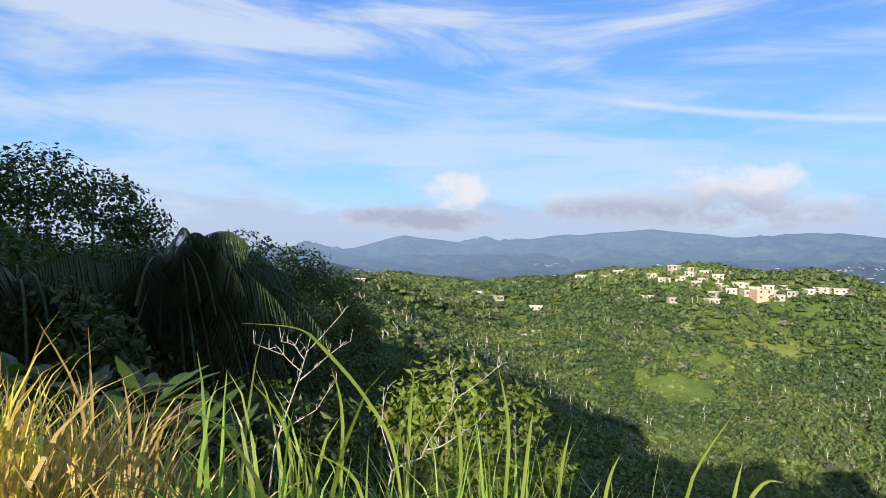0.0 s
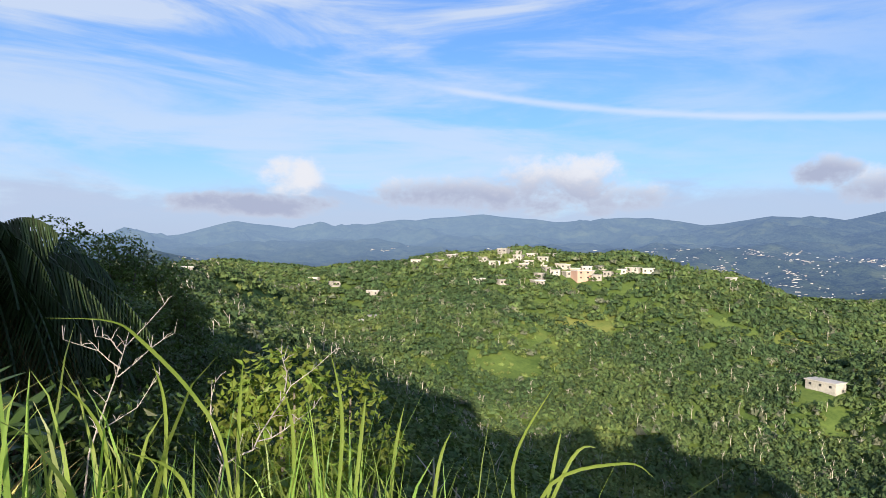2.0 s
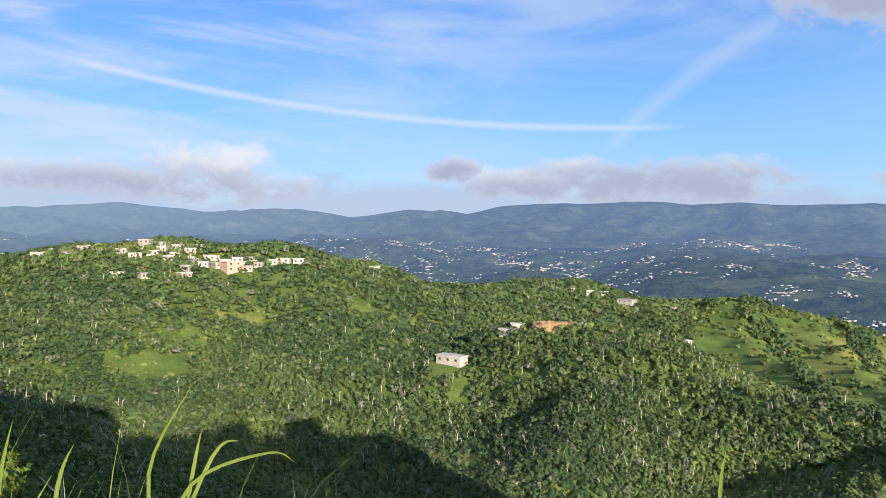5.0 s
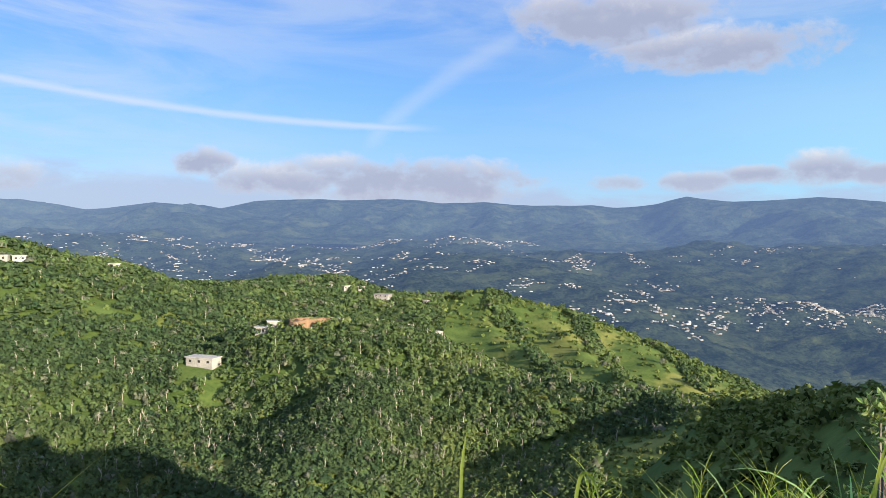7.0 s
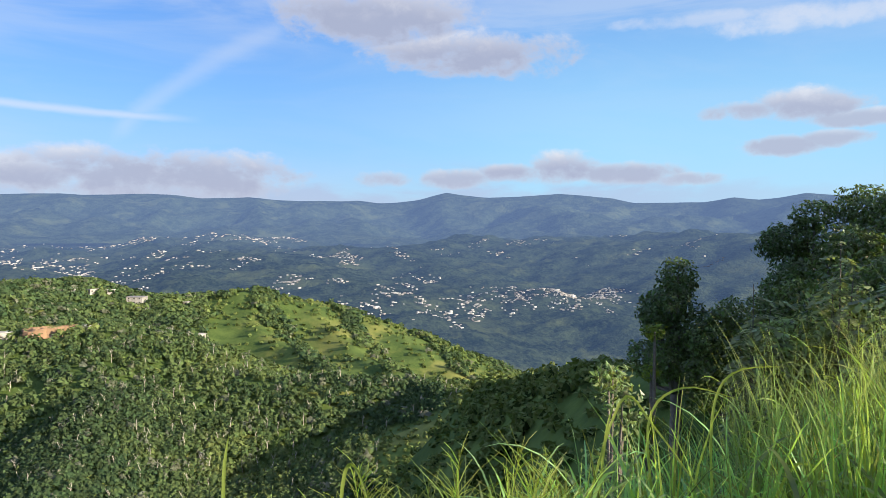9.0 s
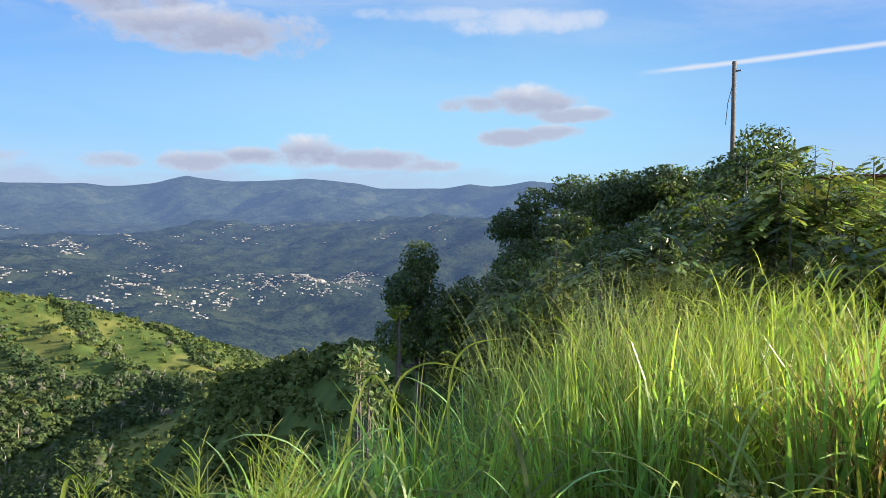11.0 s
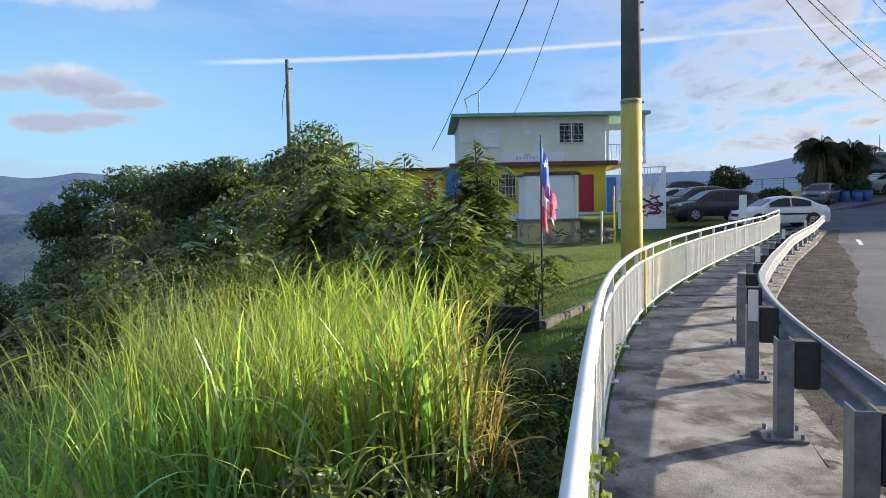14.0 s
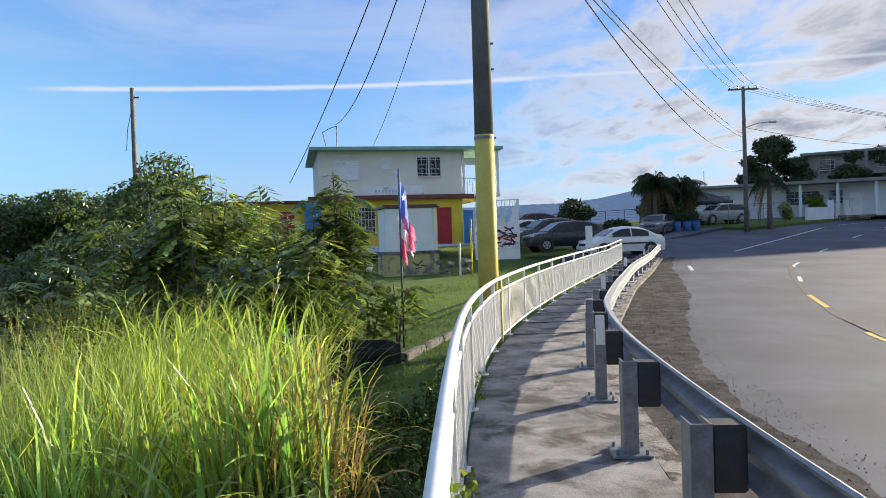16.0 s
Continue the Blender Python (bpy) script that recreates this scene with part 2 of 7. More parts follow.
ROAD_X, ROAD_Z = [-60, 0, 12, 30, 40, 48, 56, 80, 120, 200], [-1.0, 0.0, -0.12, 0.0, 0.35, 0.95, 1.6, 2.8, 3.5, 4.0]


def rounded(xs, ys, width=1.1):
    """The line through the points with its corners rounded off."""
    u = np.arange(-40, 100, 0.1)
    k = np.exp(-(np.arange(-40, 41) * 0.1 / width) ** 2)
    v = np.convolve(np.pad(np.interp(u, xs, ys), 40, mode="edge"), k / k.sum(), "valid")
    return u, np.where((u < -35) | (u > 95), np.interp(u, xs, ys), v)


FENCE_LINE, RAIL_LINE = rounded(FENCE_X, FENCE_Y), rounded(RAIL_X, RAIL_Y)


def fence_y(x):
    return np.interp(x, *FENCE_LINE)


def rail_y(x):
    return np.interp(x, *RAIL_LINE)


def road_z(x):
    return np.interp(x, ROAD_X, ROAD_Z)


RIDGES = []


def ridge(slope, width, *crest):
    """A crest line of (heading, height angle, distance), falling off to both sides."""
    c = np.array([pol(*p) for p in crest])
    c[:, 2] -= 4.0
    RIDGES.append((slope, width, c))


# the shoulder west of the eye, running out to the north-west
ridge(0.55, 10, (-150, 6.0, 60), (-100, 5.0, 50), (-84, 0.5, 48), (-76, -1.6, 75), (-71, -1.6, 120), (-65.3, -1.8, 190), (-62, -2.4, 260), (-58, -3.0, 340), (-53, -3.3, 420), (-48, -2.4, 470))
# the ridge with the village, and the spur that it sends to the east
ridge(0.36, 35, (-60, -1.6, 620), (-52, -1.9, 540), (-45, -1.6, 500), (-38, -1.25, 480), (-34, -1.0, 470), (-28, -0.9, 450), (-23.5, -2.0, 450), (-19, -3.3, 460), (-14.7, -3.8, 480), (-10.5, -4.1, 520), (-5, -4.6, 600))
ridge(0.40, 25, (-36, -1.6, 440), (-40, -4.6, 340), (-44, -8.6, 260))
ridge(0.40, 30, (-23, -2.6, 430), (-24, -6.4, 330), (-27, -11.0, 240))
# the knoll with the white house and the clay bank, and the wooded ridge that runs on from it to our own hill
ridge(0.42, 9, (-17, -11.0, 300), (-13.2, -8.4, 288), (-10.5, -8.5, 292), (-8, -7.8, 298), (-5.6, -6.0, 304), (-2.0, -6.2, 300), (0.6, -7.3, 292), (3, -8.8, 280), (6, -10.4, 262), (10.5, -10.9, 250), (16, -11.1, 246), (22, -11.4, 250), (25.5, -11.7, 232), (27.5, -12.4, 190))
ridge(1.2, 2, (28, -8.9, 70), (30, -8.2, 60), (33, -7.0, 50), (37, -5.4, 42), (42, -4.0, 34), (48, -3.5, 30))
ridge(0.45, 6, (-1, -7.6, 296), (-2.5, -11.6, 244), (-4, -16, 190))
# the farther ridge with hamlets, and the grassy spurs that it sends down to the east
ridge(0.40, 14, (-20, -4.0, 560), (-14, -4.5, 560), (-9, -4.5, 560), (-5.5, -3.7, 565), (-2.5, -3.4, 570), (1.5, -4.2, 565), (5.5, -4.6, 560), (9.2, -4.6, 560), (12.5, -5.2, 552), (15.3, -6.0, 540), (19.2, -7.9, 505), (22.5, -9.6, 465), (25.5, -11.2, 430), (29, -13.8, 380))
ridge(0.62, 4, (8, -4.9, 552), (9.5, -7.2, 480), (12.5, -9.6, 420), (15.5, -11.4, 375))
ridge(0.62, 4, (13.5, -5.9, 540), (16, -8.4, 460), (19.5, -10.8, 400), (22, -12.2, 365))
ridge(0.62, 4, (2.5, -4.9, 555), (3, -6.8, 480), (5, -9.0, 420))
ridge(0.55, 5, (-8, -5.4, 540), (-8.5, -7.4, 440), (-9.2, -9.4, 360))


def relief(X, Y, seed, length=520.0, waves=6):
    """Rolling hills as folded waves of several lengths."""
    z, amp, k = np.zeros_like(X), 1.0, 1 / length
    rs = np.random.RandomState(seed)
    for _ in range(waves):
        for _ in range(3):
            a, p = rs.uniform(0, math.pi), rs.uniform(0, 6.28)
            z += amp * (1 - np.abs(np.sin((X * math.cos(a) + Y * math.sin(a)) * k * rs.uniform(0.8, 1.25) + p))) / 3
        amp, k = amp * 0.55, k * 1.9
    return z


def near_z(X, Y):
    """Our own hill: the road's bench, the lawn's bench east of the grass, and the slope below them."""
    d = Y - fence_y(X)
    rz = road_z(X)
    bench = np.interp(X, [-200, 10.8, 12.4, 30, 45, 60, 80, 120], [0.0, 0.0, 4.6, 13.0, 22.5, 13.0, 6.0, 2.0])
    lawn = np.interp(X, [8, 12, 30, 33, 38, 44, 60, 100], [-0.35, -0.42, -0.25, -0.12, 0.1, 0.4, 1.2, 2.6])
    t = np.clip(d / 0.8, 0, 1)
    top = np.where(X > 8, rz * (1 - t) + lawn * t - 0.12 * (1 - t), rz - 0.12 - 0.28 * t)
    # unseen bank across the road, added to shade the western trees and valley
    bank = np.minimum(np.maximum(-d - 11.0, 0) * 1.3, 16.0) * np.clip((9.0 - X) / 6.0, 0, 1)
    # unseen hill to the south-east, added to shade the far road and forecourt
    top = top + bank + 33.0 * np.exp(-((X - 115) ** 2 + (Y + 104) ** 2) / (2 * 19.0 ** 2))
    e = np.maximum(d - 0.3 - bench, 0)
    drop = np.interp(e, [0, 1, 3, 5, 10, 30, 140, 400, 1500], [0, 0.15, 0.7, 1.5, 4.6, 17.5, 80, 190, 600])
    return top - drop


def ground_z(X, Y):
    X, Y = np.atleast_1d(np.asarray(X, float)), np.atleast_1d(np.asarray(Y, float))
    r = np.hypot(X, Y)
    floor = np.interp(r, [0, 150, 400, 700, 1200, 2000, 2600, 4000], [-84, -92, -130, -162, -330, -400, -400, -400])
    z = floor
    for slope, width, c in RIDGES:
        best = np.full(X.shape, -1e9)
        for a, b in zip(c, c[1:]):
            ab = b[:2] - a[:2]
            t = np.clip(((X - a[0]) * ab[0] + (Y - a[1]) * ab[1]) / (ab @ ab), 0, 1)
            dist = np.hypot(X - a[0] - t * ab[0], Y - a[1] - t * ab[1])
            best = np.maximum(best, a[2] + t * (b[2] - a[2]) - slope * (np.sqrt(dist ** 2 + width ** 2) - width))
        z = np.logaddexp(z / 5.0, best / 5.0) * 5.0
    near = near_z(X, Y)
    far_w = np.clip((r - 40) / 60, 0, 1)
    rough = (np.sin(X * 0.031 + 1.3) * np.cos(Y * 0.027) + 0.5 * np.sin(X * 0.083 + Y * 0.06) + 0.3 * np.sin(Y * 0.17 - X * 0.12)) * 2.2 * far_w
    fold_w = np.clip((r - 110) / 140, 0, 1)
    rough = rough + fold_w * 8.0 * (relief(X, Y, 21, 150.0, 4) - 0.62)
    calm = np.exp(-((np.degrees(np.arctan2(X, Y)) - 14) / 11.0) ** 2) * np.clip((345 - r) / 60, 0, 1)
    rough = rough * (1 - 0.85 * calm)
    both = np.logaddexp(near / 2.5, (z + rough) / 2.5) * 2.5
    w = np.clip((r - 14) / 16, 0, 1)
    plain = np.clip((Y - fence_y(X) - 0.2) / 6.0, 0, 1)
    return near + (both - near) * w * plain


# ---------------------------------------------------------------- ground, backdrop
def build_ground():
    az = np.radians(np.concatenate([np.arange(-180, -95, 3), np.arange(-95, 70, 0.45), np.arange(70, 112, 0.5), np.arange(112, 180, 3)]))
    r = np.concatenate([[0.0], np.arange(0.6, 20, 0.4), np.geomspace(20, 1000, 150)])
    A, Rr = np.meshgrid(az, r, indexing="ij")
    X, Y = Rr * np.sin(A), Rr * np.cos(A)
    Z = ground_z(X.ravel(), Y.ravel()).reshape(X.shape)
    verts = np.stack([X, Y, Z], -1).reshape(-1, 3)
    na, nr = X.shape
    i, j = np.meshgrid(np.arange(na), np.arange(nr - 1), indexing="ij")
    i2 = (i + 1) % na
    faces = np.stack([i * nr + j, i * nr + j + 1, i2 * nr + j + 1, i2 * nr + j], -1).reshape(-1, 4)
    m = surface("hill_grass", (0.045, 0.08, 0.02), (0.125, 0.175, 0.045), scale=0.06, fine=0.8, rough=0.95, bump=0.35, bump_size=0.3, spec=0.1,
                spots=((0.2, 0.21, 0.06), 0.018, 0.5, 0.68))
    tagged(array_mesh("ground", verts, faces, m, smooth=True), "green grassy hillsides falling into a wooded valley", "ground", kind="structure")


build_ground()


def distance_surface(name, dark, light, near_haze_glow, far_haze_glow, scale):
    """Woods and fields far off, with haze painted in as a bluer glow with distance from the middle of the place."""
    m = bpy.data.materials.new(name)
    m.use_nodes = True
    n = Nodes(m.node_tree)
    co = n.add("ShaderNodeTexCoord").outputs["Object"]
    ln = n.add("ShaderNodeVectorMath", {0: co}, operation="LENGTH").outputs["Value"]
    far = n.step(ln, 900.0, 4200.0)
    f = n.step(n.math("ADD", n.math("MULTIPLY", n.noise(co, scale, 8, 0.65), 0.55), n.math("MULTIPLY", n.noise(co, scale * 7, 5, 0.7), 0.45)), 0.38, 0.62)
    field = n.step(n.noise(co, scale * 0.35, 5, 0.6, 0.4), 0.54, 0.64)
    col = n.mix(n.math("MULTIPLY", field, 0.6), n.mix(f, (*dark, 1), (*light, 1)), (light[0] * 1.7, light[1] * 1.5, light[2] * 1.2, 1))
    # extra haze in the west, painted as dimmer base colour and paler glow
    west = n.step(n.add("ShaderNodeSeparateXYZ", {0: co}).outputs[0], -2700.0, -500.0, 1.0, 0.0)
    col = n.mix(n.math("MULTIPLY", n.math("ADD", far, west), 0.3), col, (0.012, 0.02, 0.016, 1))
    # emission stands for the haze, from near to far
    glow = n.mix(far, (*near_haze_glow, 1), (*far_haze_glow, 1))
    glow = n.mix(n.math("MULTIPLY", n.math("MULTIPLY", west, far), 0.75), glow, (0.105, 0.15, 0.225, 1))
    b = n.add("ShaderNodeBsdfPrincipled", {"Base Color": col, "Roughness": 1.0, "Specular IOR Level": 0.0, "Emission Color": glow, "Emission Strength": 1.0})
    bump = n.add("ShaderNodeBump", {"Strength": 0.8, "Distance": 10.0, "Height": n.noise(co, scale * 3, 6, 0.65)})
    n.link(bump.outputs[0], b.inputs["Normal"])
    n.link(b.outputs[0], n.add("ShaderNodeOutputMaterial").inputs[0])
    return m


def polar_sheet(name, r, zfun, material, label, a0=-180.0, a1=180.0, step=0.42):
    az = np.radians(np.arange(a0, a1 + step, step))
    A, Rr = np.meshgrid(az, r, indexing="ij")
    X, Y = Rr * np.sin(A), Rr * np.cos(A)
    Z = zfun(np.degrees(A), Rr, X, Y)
    na, nr = X.shape
    i, j = np.meshgrid(np.arange(na - 1), np.arange(nr - 1), indexing="ij")
    faces = np.stack([i * nr + j, i * nr + j + 1, (i + 1) * nr + j + 1, (i + 1) * nr + j], -1).reshape(-1, 4)
    return tagged(array_mesh(name, np.stack([X, Y, Z], -1).reshape(-1, 3), faces, material, smooth=True), label, "backdrop", kind="structure")


def basin(A, R, X, Y):
    base = np.interp(R, [600, 760, 1000, 1250, 1600, 2000, 2600, 3400], [-200, -176, -168, -158, -138, -116, -84, -38])
    amp = np.interp(R, [600, 800, 1300, 1900, 2800, 3400], [20, 44, 70, 92, 80, 70])
    canopy = np.random.RandomState(2).uniform(-1, 1, np.shape(R)) * np.interp(R, [600, 3400], [2.0, 5.0])
    west = np.exp(-((A + 66) / 12) ** 2) * np.exp(-((R - 1700) / 300) ** 2) * 62
    east = np.exp(-((A - 40) / 16) ** 2) * np.exp(-((R - 2300) / 420) ** 2) * 78
    fine_fold = (relief(X, Y, 14, 130.0, 4) - 0.62) * np.interp(R, [600, 1400, 3000], [10, 26, 30])
    return base + amp * (relief(X, Y, 4) - 0.6) + fine_fold + west + east + canopy


SKYLINE_WEST = ([-120, -70, -64.4, -61.5, -59, -57.6, -56.4, -54.9, -52.4, -50, -47.5, -45.2, -42.3, -40, -38.2, -36, -33.7, -32.3, -30, -28.1, -26.5, -25, -23, -21.2, -19.8, -18.7, -16.7, -14.8, -13.2, -12, -10.6, -9.4, -8.2, -6.1, -4.5, -3],
                [0.6, -0.3, -0.17, 0.3, 1.02, 1.38, 1.2, 1.1, 0.78, 0.94, 1.0, 1.25, 1.79, 1.95, 2.16, 1.9, 1.7, 1.45, 1.5, 1.6, 1.72, 1.76, 1.62, 1.33, 1.47, 1.64, 1.93, 1.84, 1.76, 1.64, 1.98, 2.3, 2.4, 2.52, 2.58, 2.5])
SKYLINE_EAST = ([-0.6, 1.5, 3.4, 5.1, 6.8, 8.6, 10.6, 12.5, 14.2, 15.6, 17.1, 18.7, 20.2, 21.8, 23.0, 24.05, 25.2, 27.2, 29.4, 31.2, 33.0, 35, 37.1, 38.6, 41, 44, 45.8, 47.6, 49.2, 50.7, 54, 70, 92, 97, 101, 104.3, 110, 130],
                [2.6, 2.7, 2.6, 2.43, 2.5, 2.6, 2.42, 2.36, 2.44, 2.4, 2.5, 2.29, 2.36, 2.52, 2.9, 3.17, 2.98, 2.79, 2.86, 3.0, 3.18, 3.0, 2.8, 2.43, 2.42, 2.46, 2.78, 2.6, 2.75, 3.05, 2.7, 2.4, 2.3, 2.3, 2.6, 3.2, 2.6, 1.5])
SKYLINE_A, SKYLINE_E = SKYLINE_WEST[0] + SKYLINE_EAST[0], SKYLINE_WEST[1] + SKYLINE_EAST[1]


def mountains(A, R, X, Y):
    el = np.interp(A, SKYLINE_A, SKYLINE_E)
    crest = EYE[2] + 4300 * np.tan(np.radians(el))
    foot = -52.0
    t = np.clip((R - 3100) / 1200, 0, 1)
    folds = (relief(X, Y, 9, 330.0) - 0.7) * 150 * np.sin(np.clip(t, 0, 1) * math.pi) ** 0.8
    fall = np.clip((R - 4300) / 600, 0, 1) * 260
    canopy = np.random.RandomState(3).uniform(-1, 1, np.shape(R)) * 4
    return foot + (crest - foot) * t ** 1.25 + folds - fall + canopy * np.sin(np.clip(t, 0, 0.97) * math.pi)


# dark base colours also stand for cloud shade over the basin
DISTANCE = distance_surface("far_land_haze", (0.006, 0.013, 0.009), (0.042, 0.056, 0.03), (0.015, 0.026, 0.052), (0.05, 0.078, 0.146), 0.02)
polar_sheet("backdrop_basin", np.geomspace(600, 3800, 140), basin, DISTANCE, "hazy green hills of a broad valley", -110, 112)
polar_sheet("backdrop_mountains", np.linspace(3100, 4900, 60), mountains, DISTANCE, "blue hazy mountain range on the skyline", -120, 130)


# ---------------------------------------------------------------- road and walkway
def strip(name, xs, y_from, y_to, z_of, thick, material, label, category, z_to=None):
    """A slab that follows the road: between two lines y(x), of a thickness."""
    xs = np.asarray(xs, float)
    a, b, z = y_from(xs), y_to(xs), z_of(xs)
    z2 = z if z_to is None else z_to(xs)
    n = len(xs)
    verts = np.concatenate([np.stack([xs, a, z], -1), np.stack([xs, b, z2], -1), np.stack([xs, a, z - thick], -1), np.stack([xs, b, z2 - thick], -1)])
    f = []
    for i in range(n - 1):
        f += [(i, n + i, n + i + 1, i + 1), (2 * n + i, 2 * n + i + 1, 3 * n + i + 1, 3 * n + i),
              (i, i + 1, 2 * n + i + 1, 2 * n + i), (n + i, 3 * n + i, 3 * n + i + 1, n + i + 1)]
    return tagged(array_mesh(name, verts, f, material), label, category, kind="structure")


XS = np.concatenate([np.arange(-40, 60, 0.8), np.arange(60, 121, 3)])
ASPHALT = surface("asphalt", (0.04, 0.045, 0.06), (0.105, 0.115, 0.148), scale=0.3, fine=110, rough=0.8, bump=0.2, bump_size=0.01, spec=0.25,
                  spots=((0.055, 0.062, 0.08), 0.22, 0.46, 0.66))
GRAVEL = surface("shoulder_gravel", (0.028, 0.026, 0.026), (0.12, 0.112, 0.108), scale=4.0, fine=55, rough=0.97, bump=0.6, bump_size=0.02, spec=0.05,
                 spots=((0.045, 0.04, 0.038), 0.9, 0.44, 0.7))
CONCRETE = surface("walk_concrete", (0.075, 0.07, 0.068), (0.33, 0.318, 0.32), scale=2.2, fine=70, rough=0.85, bump=0.35, bump_size=0.01,
                   spots=((0.052, 0.046, 0.042), 1.7, 0.46, 0.64))
KERB = surface("kerb_concrete", (0.09, 0.083, 0.075), (0.3, 0.285, 0.265), scale=3.0, fine=28, rough=0.95, bump=0.7, spots=((0.04, 0.036, 0.03), 3.5, 0.48, 0.6))
PAINT_W = surface("road_paint_white", (0.5, 0.5, 0.48), (0.72, 0.72, 0.7), scale=5, fine=60, rough=0.7, bump=0.2, spots=((0.1, 0.1, 0.1), 9, 0.58, 0.64))
PAINT_Y = surface("road_paint_yellow", (0.6, 0.36, 0.05), (0.75, 0.5, 0.1), scale=5, fine=60, rough=0.7, bump=0.2, spots=((0.1, 0.1, 0.1), 9, 0.56, 0.64))


def outer_y(x):
    """The far edge of the road's asphalt."""
    return rail_y(x) - 13.0 - np.clip((x - 30) / 30, 0, 1) * 14


strip("road", XS, lambda x: rail_y(x) - 0.45, outer_y, lambda x: road_z(x) - 0.1, 0.3, ASPHALT, "worn grey asphalt road curving uphill", "road")
strip("shoulder", np.arange(-10, 38, 0.12), lambda x: rail_y(x) - 0.28, lambda x: rail_y(x) - np.interp(x, [-10, 5, 7, 11.5, 15, 20, 26, 31, 37], [1.45, 1.45, 1.36, 1.56, 1.62, 1.86, 1.5, 1.0, 0.8]) - 0.03 * np.sin(x * 2.3 + 1) - 0.02 * np.sin(x * 7.7), lambda x: road_z(x) - 0.088, 0.1, GRAVEL,
      "dirty gravel shoulder with a few weeds", "road shoulder")
strip("kerb", XS[XS < 37], lambda x: rail_y(x) - 0.10, lambda x: rail_y(x) - 0.29, lambda x: road_z(x) - 0.01, 0.35, KERB, "chipped concrete kerb", "kerb")
FORE_X = np.arange(36.4, 120, 1.6)
strip("forecourt", FORE_X, lambda x: np.minimum(outer_y(x) + 22, 3.0 + (x - 36) * 0.6) * np.clip((x - 35) / 3, 0, 1) + (1 - np.clip((x - 35) / 3, 0, 1)) * (rail_y(x) + 1.8),
      lambda x: rail_y(x) + 1.1, lambda x: road_z(x) + 0.085, 0.6, ASPHALT, "grey asphalt forecourt beside the road", "forecourt")
strip("apron", FORE_X, lambda x: rail_y(x) + 1.12, lambda x: rail_y(x) - 0.5, lambda x: road_z(x) + 0.083, 0.3, ASPHALT, "asphalt apron between road and forecourt", "forecourt", z_to=lambda x: road_z(x) - 0.095)


def build_walkway():
    """Concrete slabs with joints, one piece each."""
    walk_ob = tagged(link_mesh("walkway", box(0.4, 0.4, 0.02, (0, -0.6, -0.16)), CONCRETE), "grey concrete footpath between fence and guard rail", "footpath", kind="structure")
    x = -6.0
    while x < 36.5:
        x1 = x + 1.55
        c = []
        for xx, f in ((x + 0.006, 0), (x1 - 0.006, 0), (x1 - 0.006, 1), (x + 0.006, 1)):
            y = float(fence_y(xx)) - 0.02 if f == 0 else float(rail_y(xx)) - 0.095
            c.append((xx, y))
        z = float(road_z((x + x1) / 2))
        bm = prism(c, 0.15, "z", (0, 0, z - 0.15 + random.uniform(-0.002, 0.002)), bevel=0.006)
        part("slab", bm, CONCRETE, walk_ob)
        x = x1


build_walkway()


CENTRE_X, CENTRE_Y = [-20, 0, 8, 12, 16, 19, 31, 39.6, 47.5, 60], [-9.5, -5.6, -6.0, -6.8, -8.1, -9.1, -14.3, -19.9, -26.1, -37.5]
EDGE_X, EDGE_Y = [40.6, 46.9, 55.8, 59.9, 66], [-15.5, -20.8, -28.4, -33.5, -42]
SKID_X, SKID_Y = [2, 8, 11.6, 13.7, 20, 28, 31], [-6.3, -6.3, -6.8, -7.3, -9.5, -12.8, -14.2]


def road_mark(name, x0, x1, line_x, line_y, width, material, label, group, lift=0.006):
    """A painted stripe on the asphalt along a line y(x)."""
    xs = np.linspace(x0, x1, 8)
    tagged(strip(name, xs, lambda x: np.interp(x, line_x, line_y) + width / 2, lambda x: np.interp(x, line_x, line_y) - width / 2,
                 lambda x: road_z(x) - 0.1 + lift, 0.004, material, label, "road marking"), group=group, kind="structure")


SKID = surface("skid_rubber", (0.02, 0.02, 0.022), (0.05, 0.05, 0.055), scale=2, fine=40, rough=0.8, bump=0.05)
for x in (3.0, 9.5, 16.0):
    road_mark("centre_dash", x, x + 2.8, CENTRE_X, CENTRE_Y, 0.13, PAINT_Y, "faded yellow centre dash", "centre dashes")
for x in (23.0, 30.2, 38.4, 46.3, 53.0):
    road_mark("centre_dash", x, x + 2.0, CENTRE_X, CENTRE_Y, 0.13, PAINT_W, "worn pale centre dash", "centre dashes")
road_mark("edge_line", 40.6, 59.9, EDGE_X, EDGE_Y, 0.16, PAINT_W, "worn white edge line", "edge lines")
road_mark("edge_dash", 30.0, 32.4, [29, 34], [-9.4, -10.7], 0.16, PAINT_W, "worn white edge dash", "edge lines")
road_mark("skid_mark", 3, 30.5, SKID_X, SKID_Y, 0.22, SKID, "dark tyre skid along the lane", "skid marks", 0.003)

# ---------------------------------------------------------------- white pedestrian fence
WHITE_METAL = surface("fence_white", (0.6, 0.6, 0.57), (0.8, 0.8, 0.78), scale=2.5, fine=25, rough=0.4, bump=0.15, bump_size=0.004,
                      spots=((0.3, 0.27, 0.22), 5.0, 0.6, 0.72))
POLE_YELLOW = surface("pole_yellow_paint", (0.46, 0.37, 0.06), (0.62, 0.52, 0.12), scale=2.2, fine=25, rough=0.65, bump=0.25, bump_size=0.006,
                      spots=((0.3, 0.29, 0.22), 3.0, 0.6, 0.7))
GALV = surface("galvanised_steel", (0.14, 0.15, 0.17), (0.28, 0.30, 0.33), scale=6, fine=40, rough=0.5, metal=0.6, bump=0.15, bump_size=0.003)
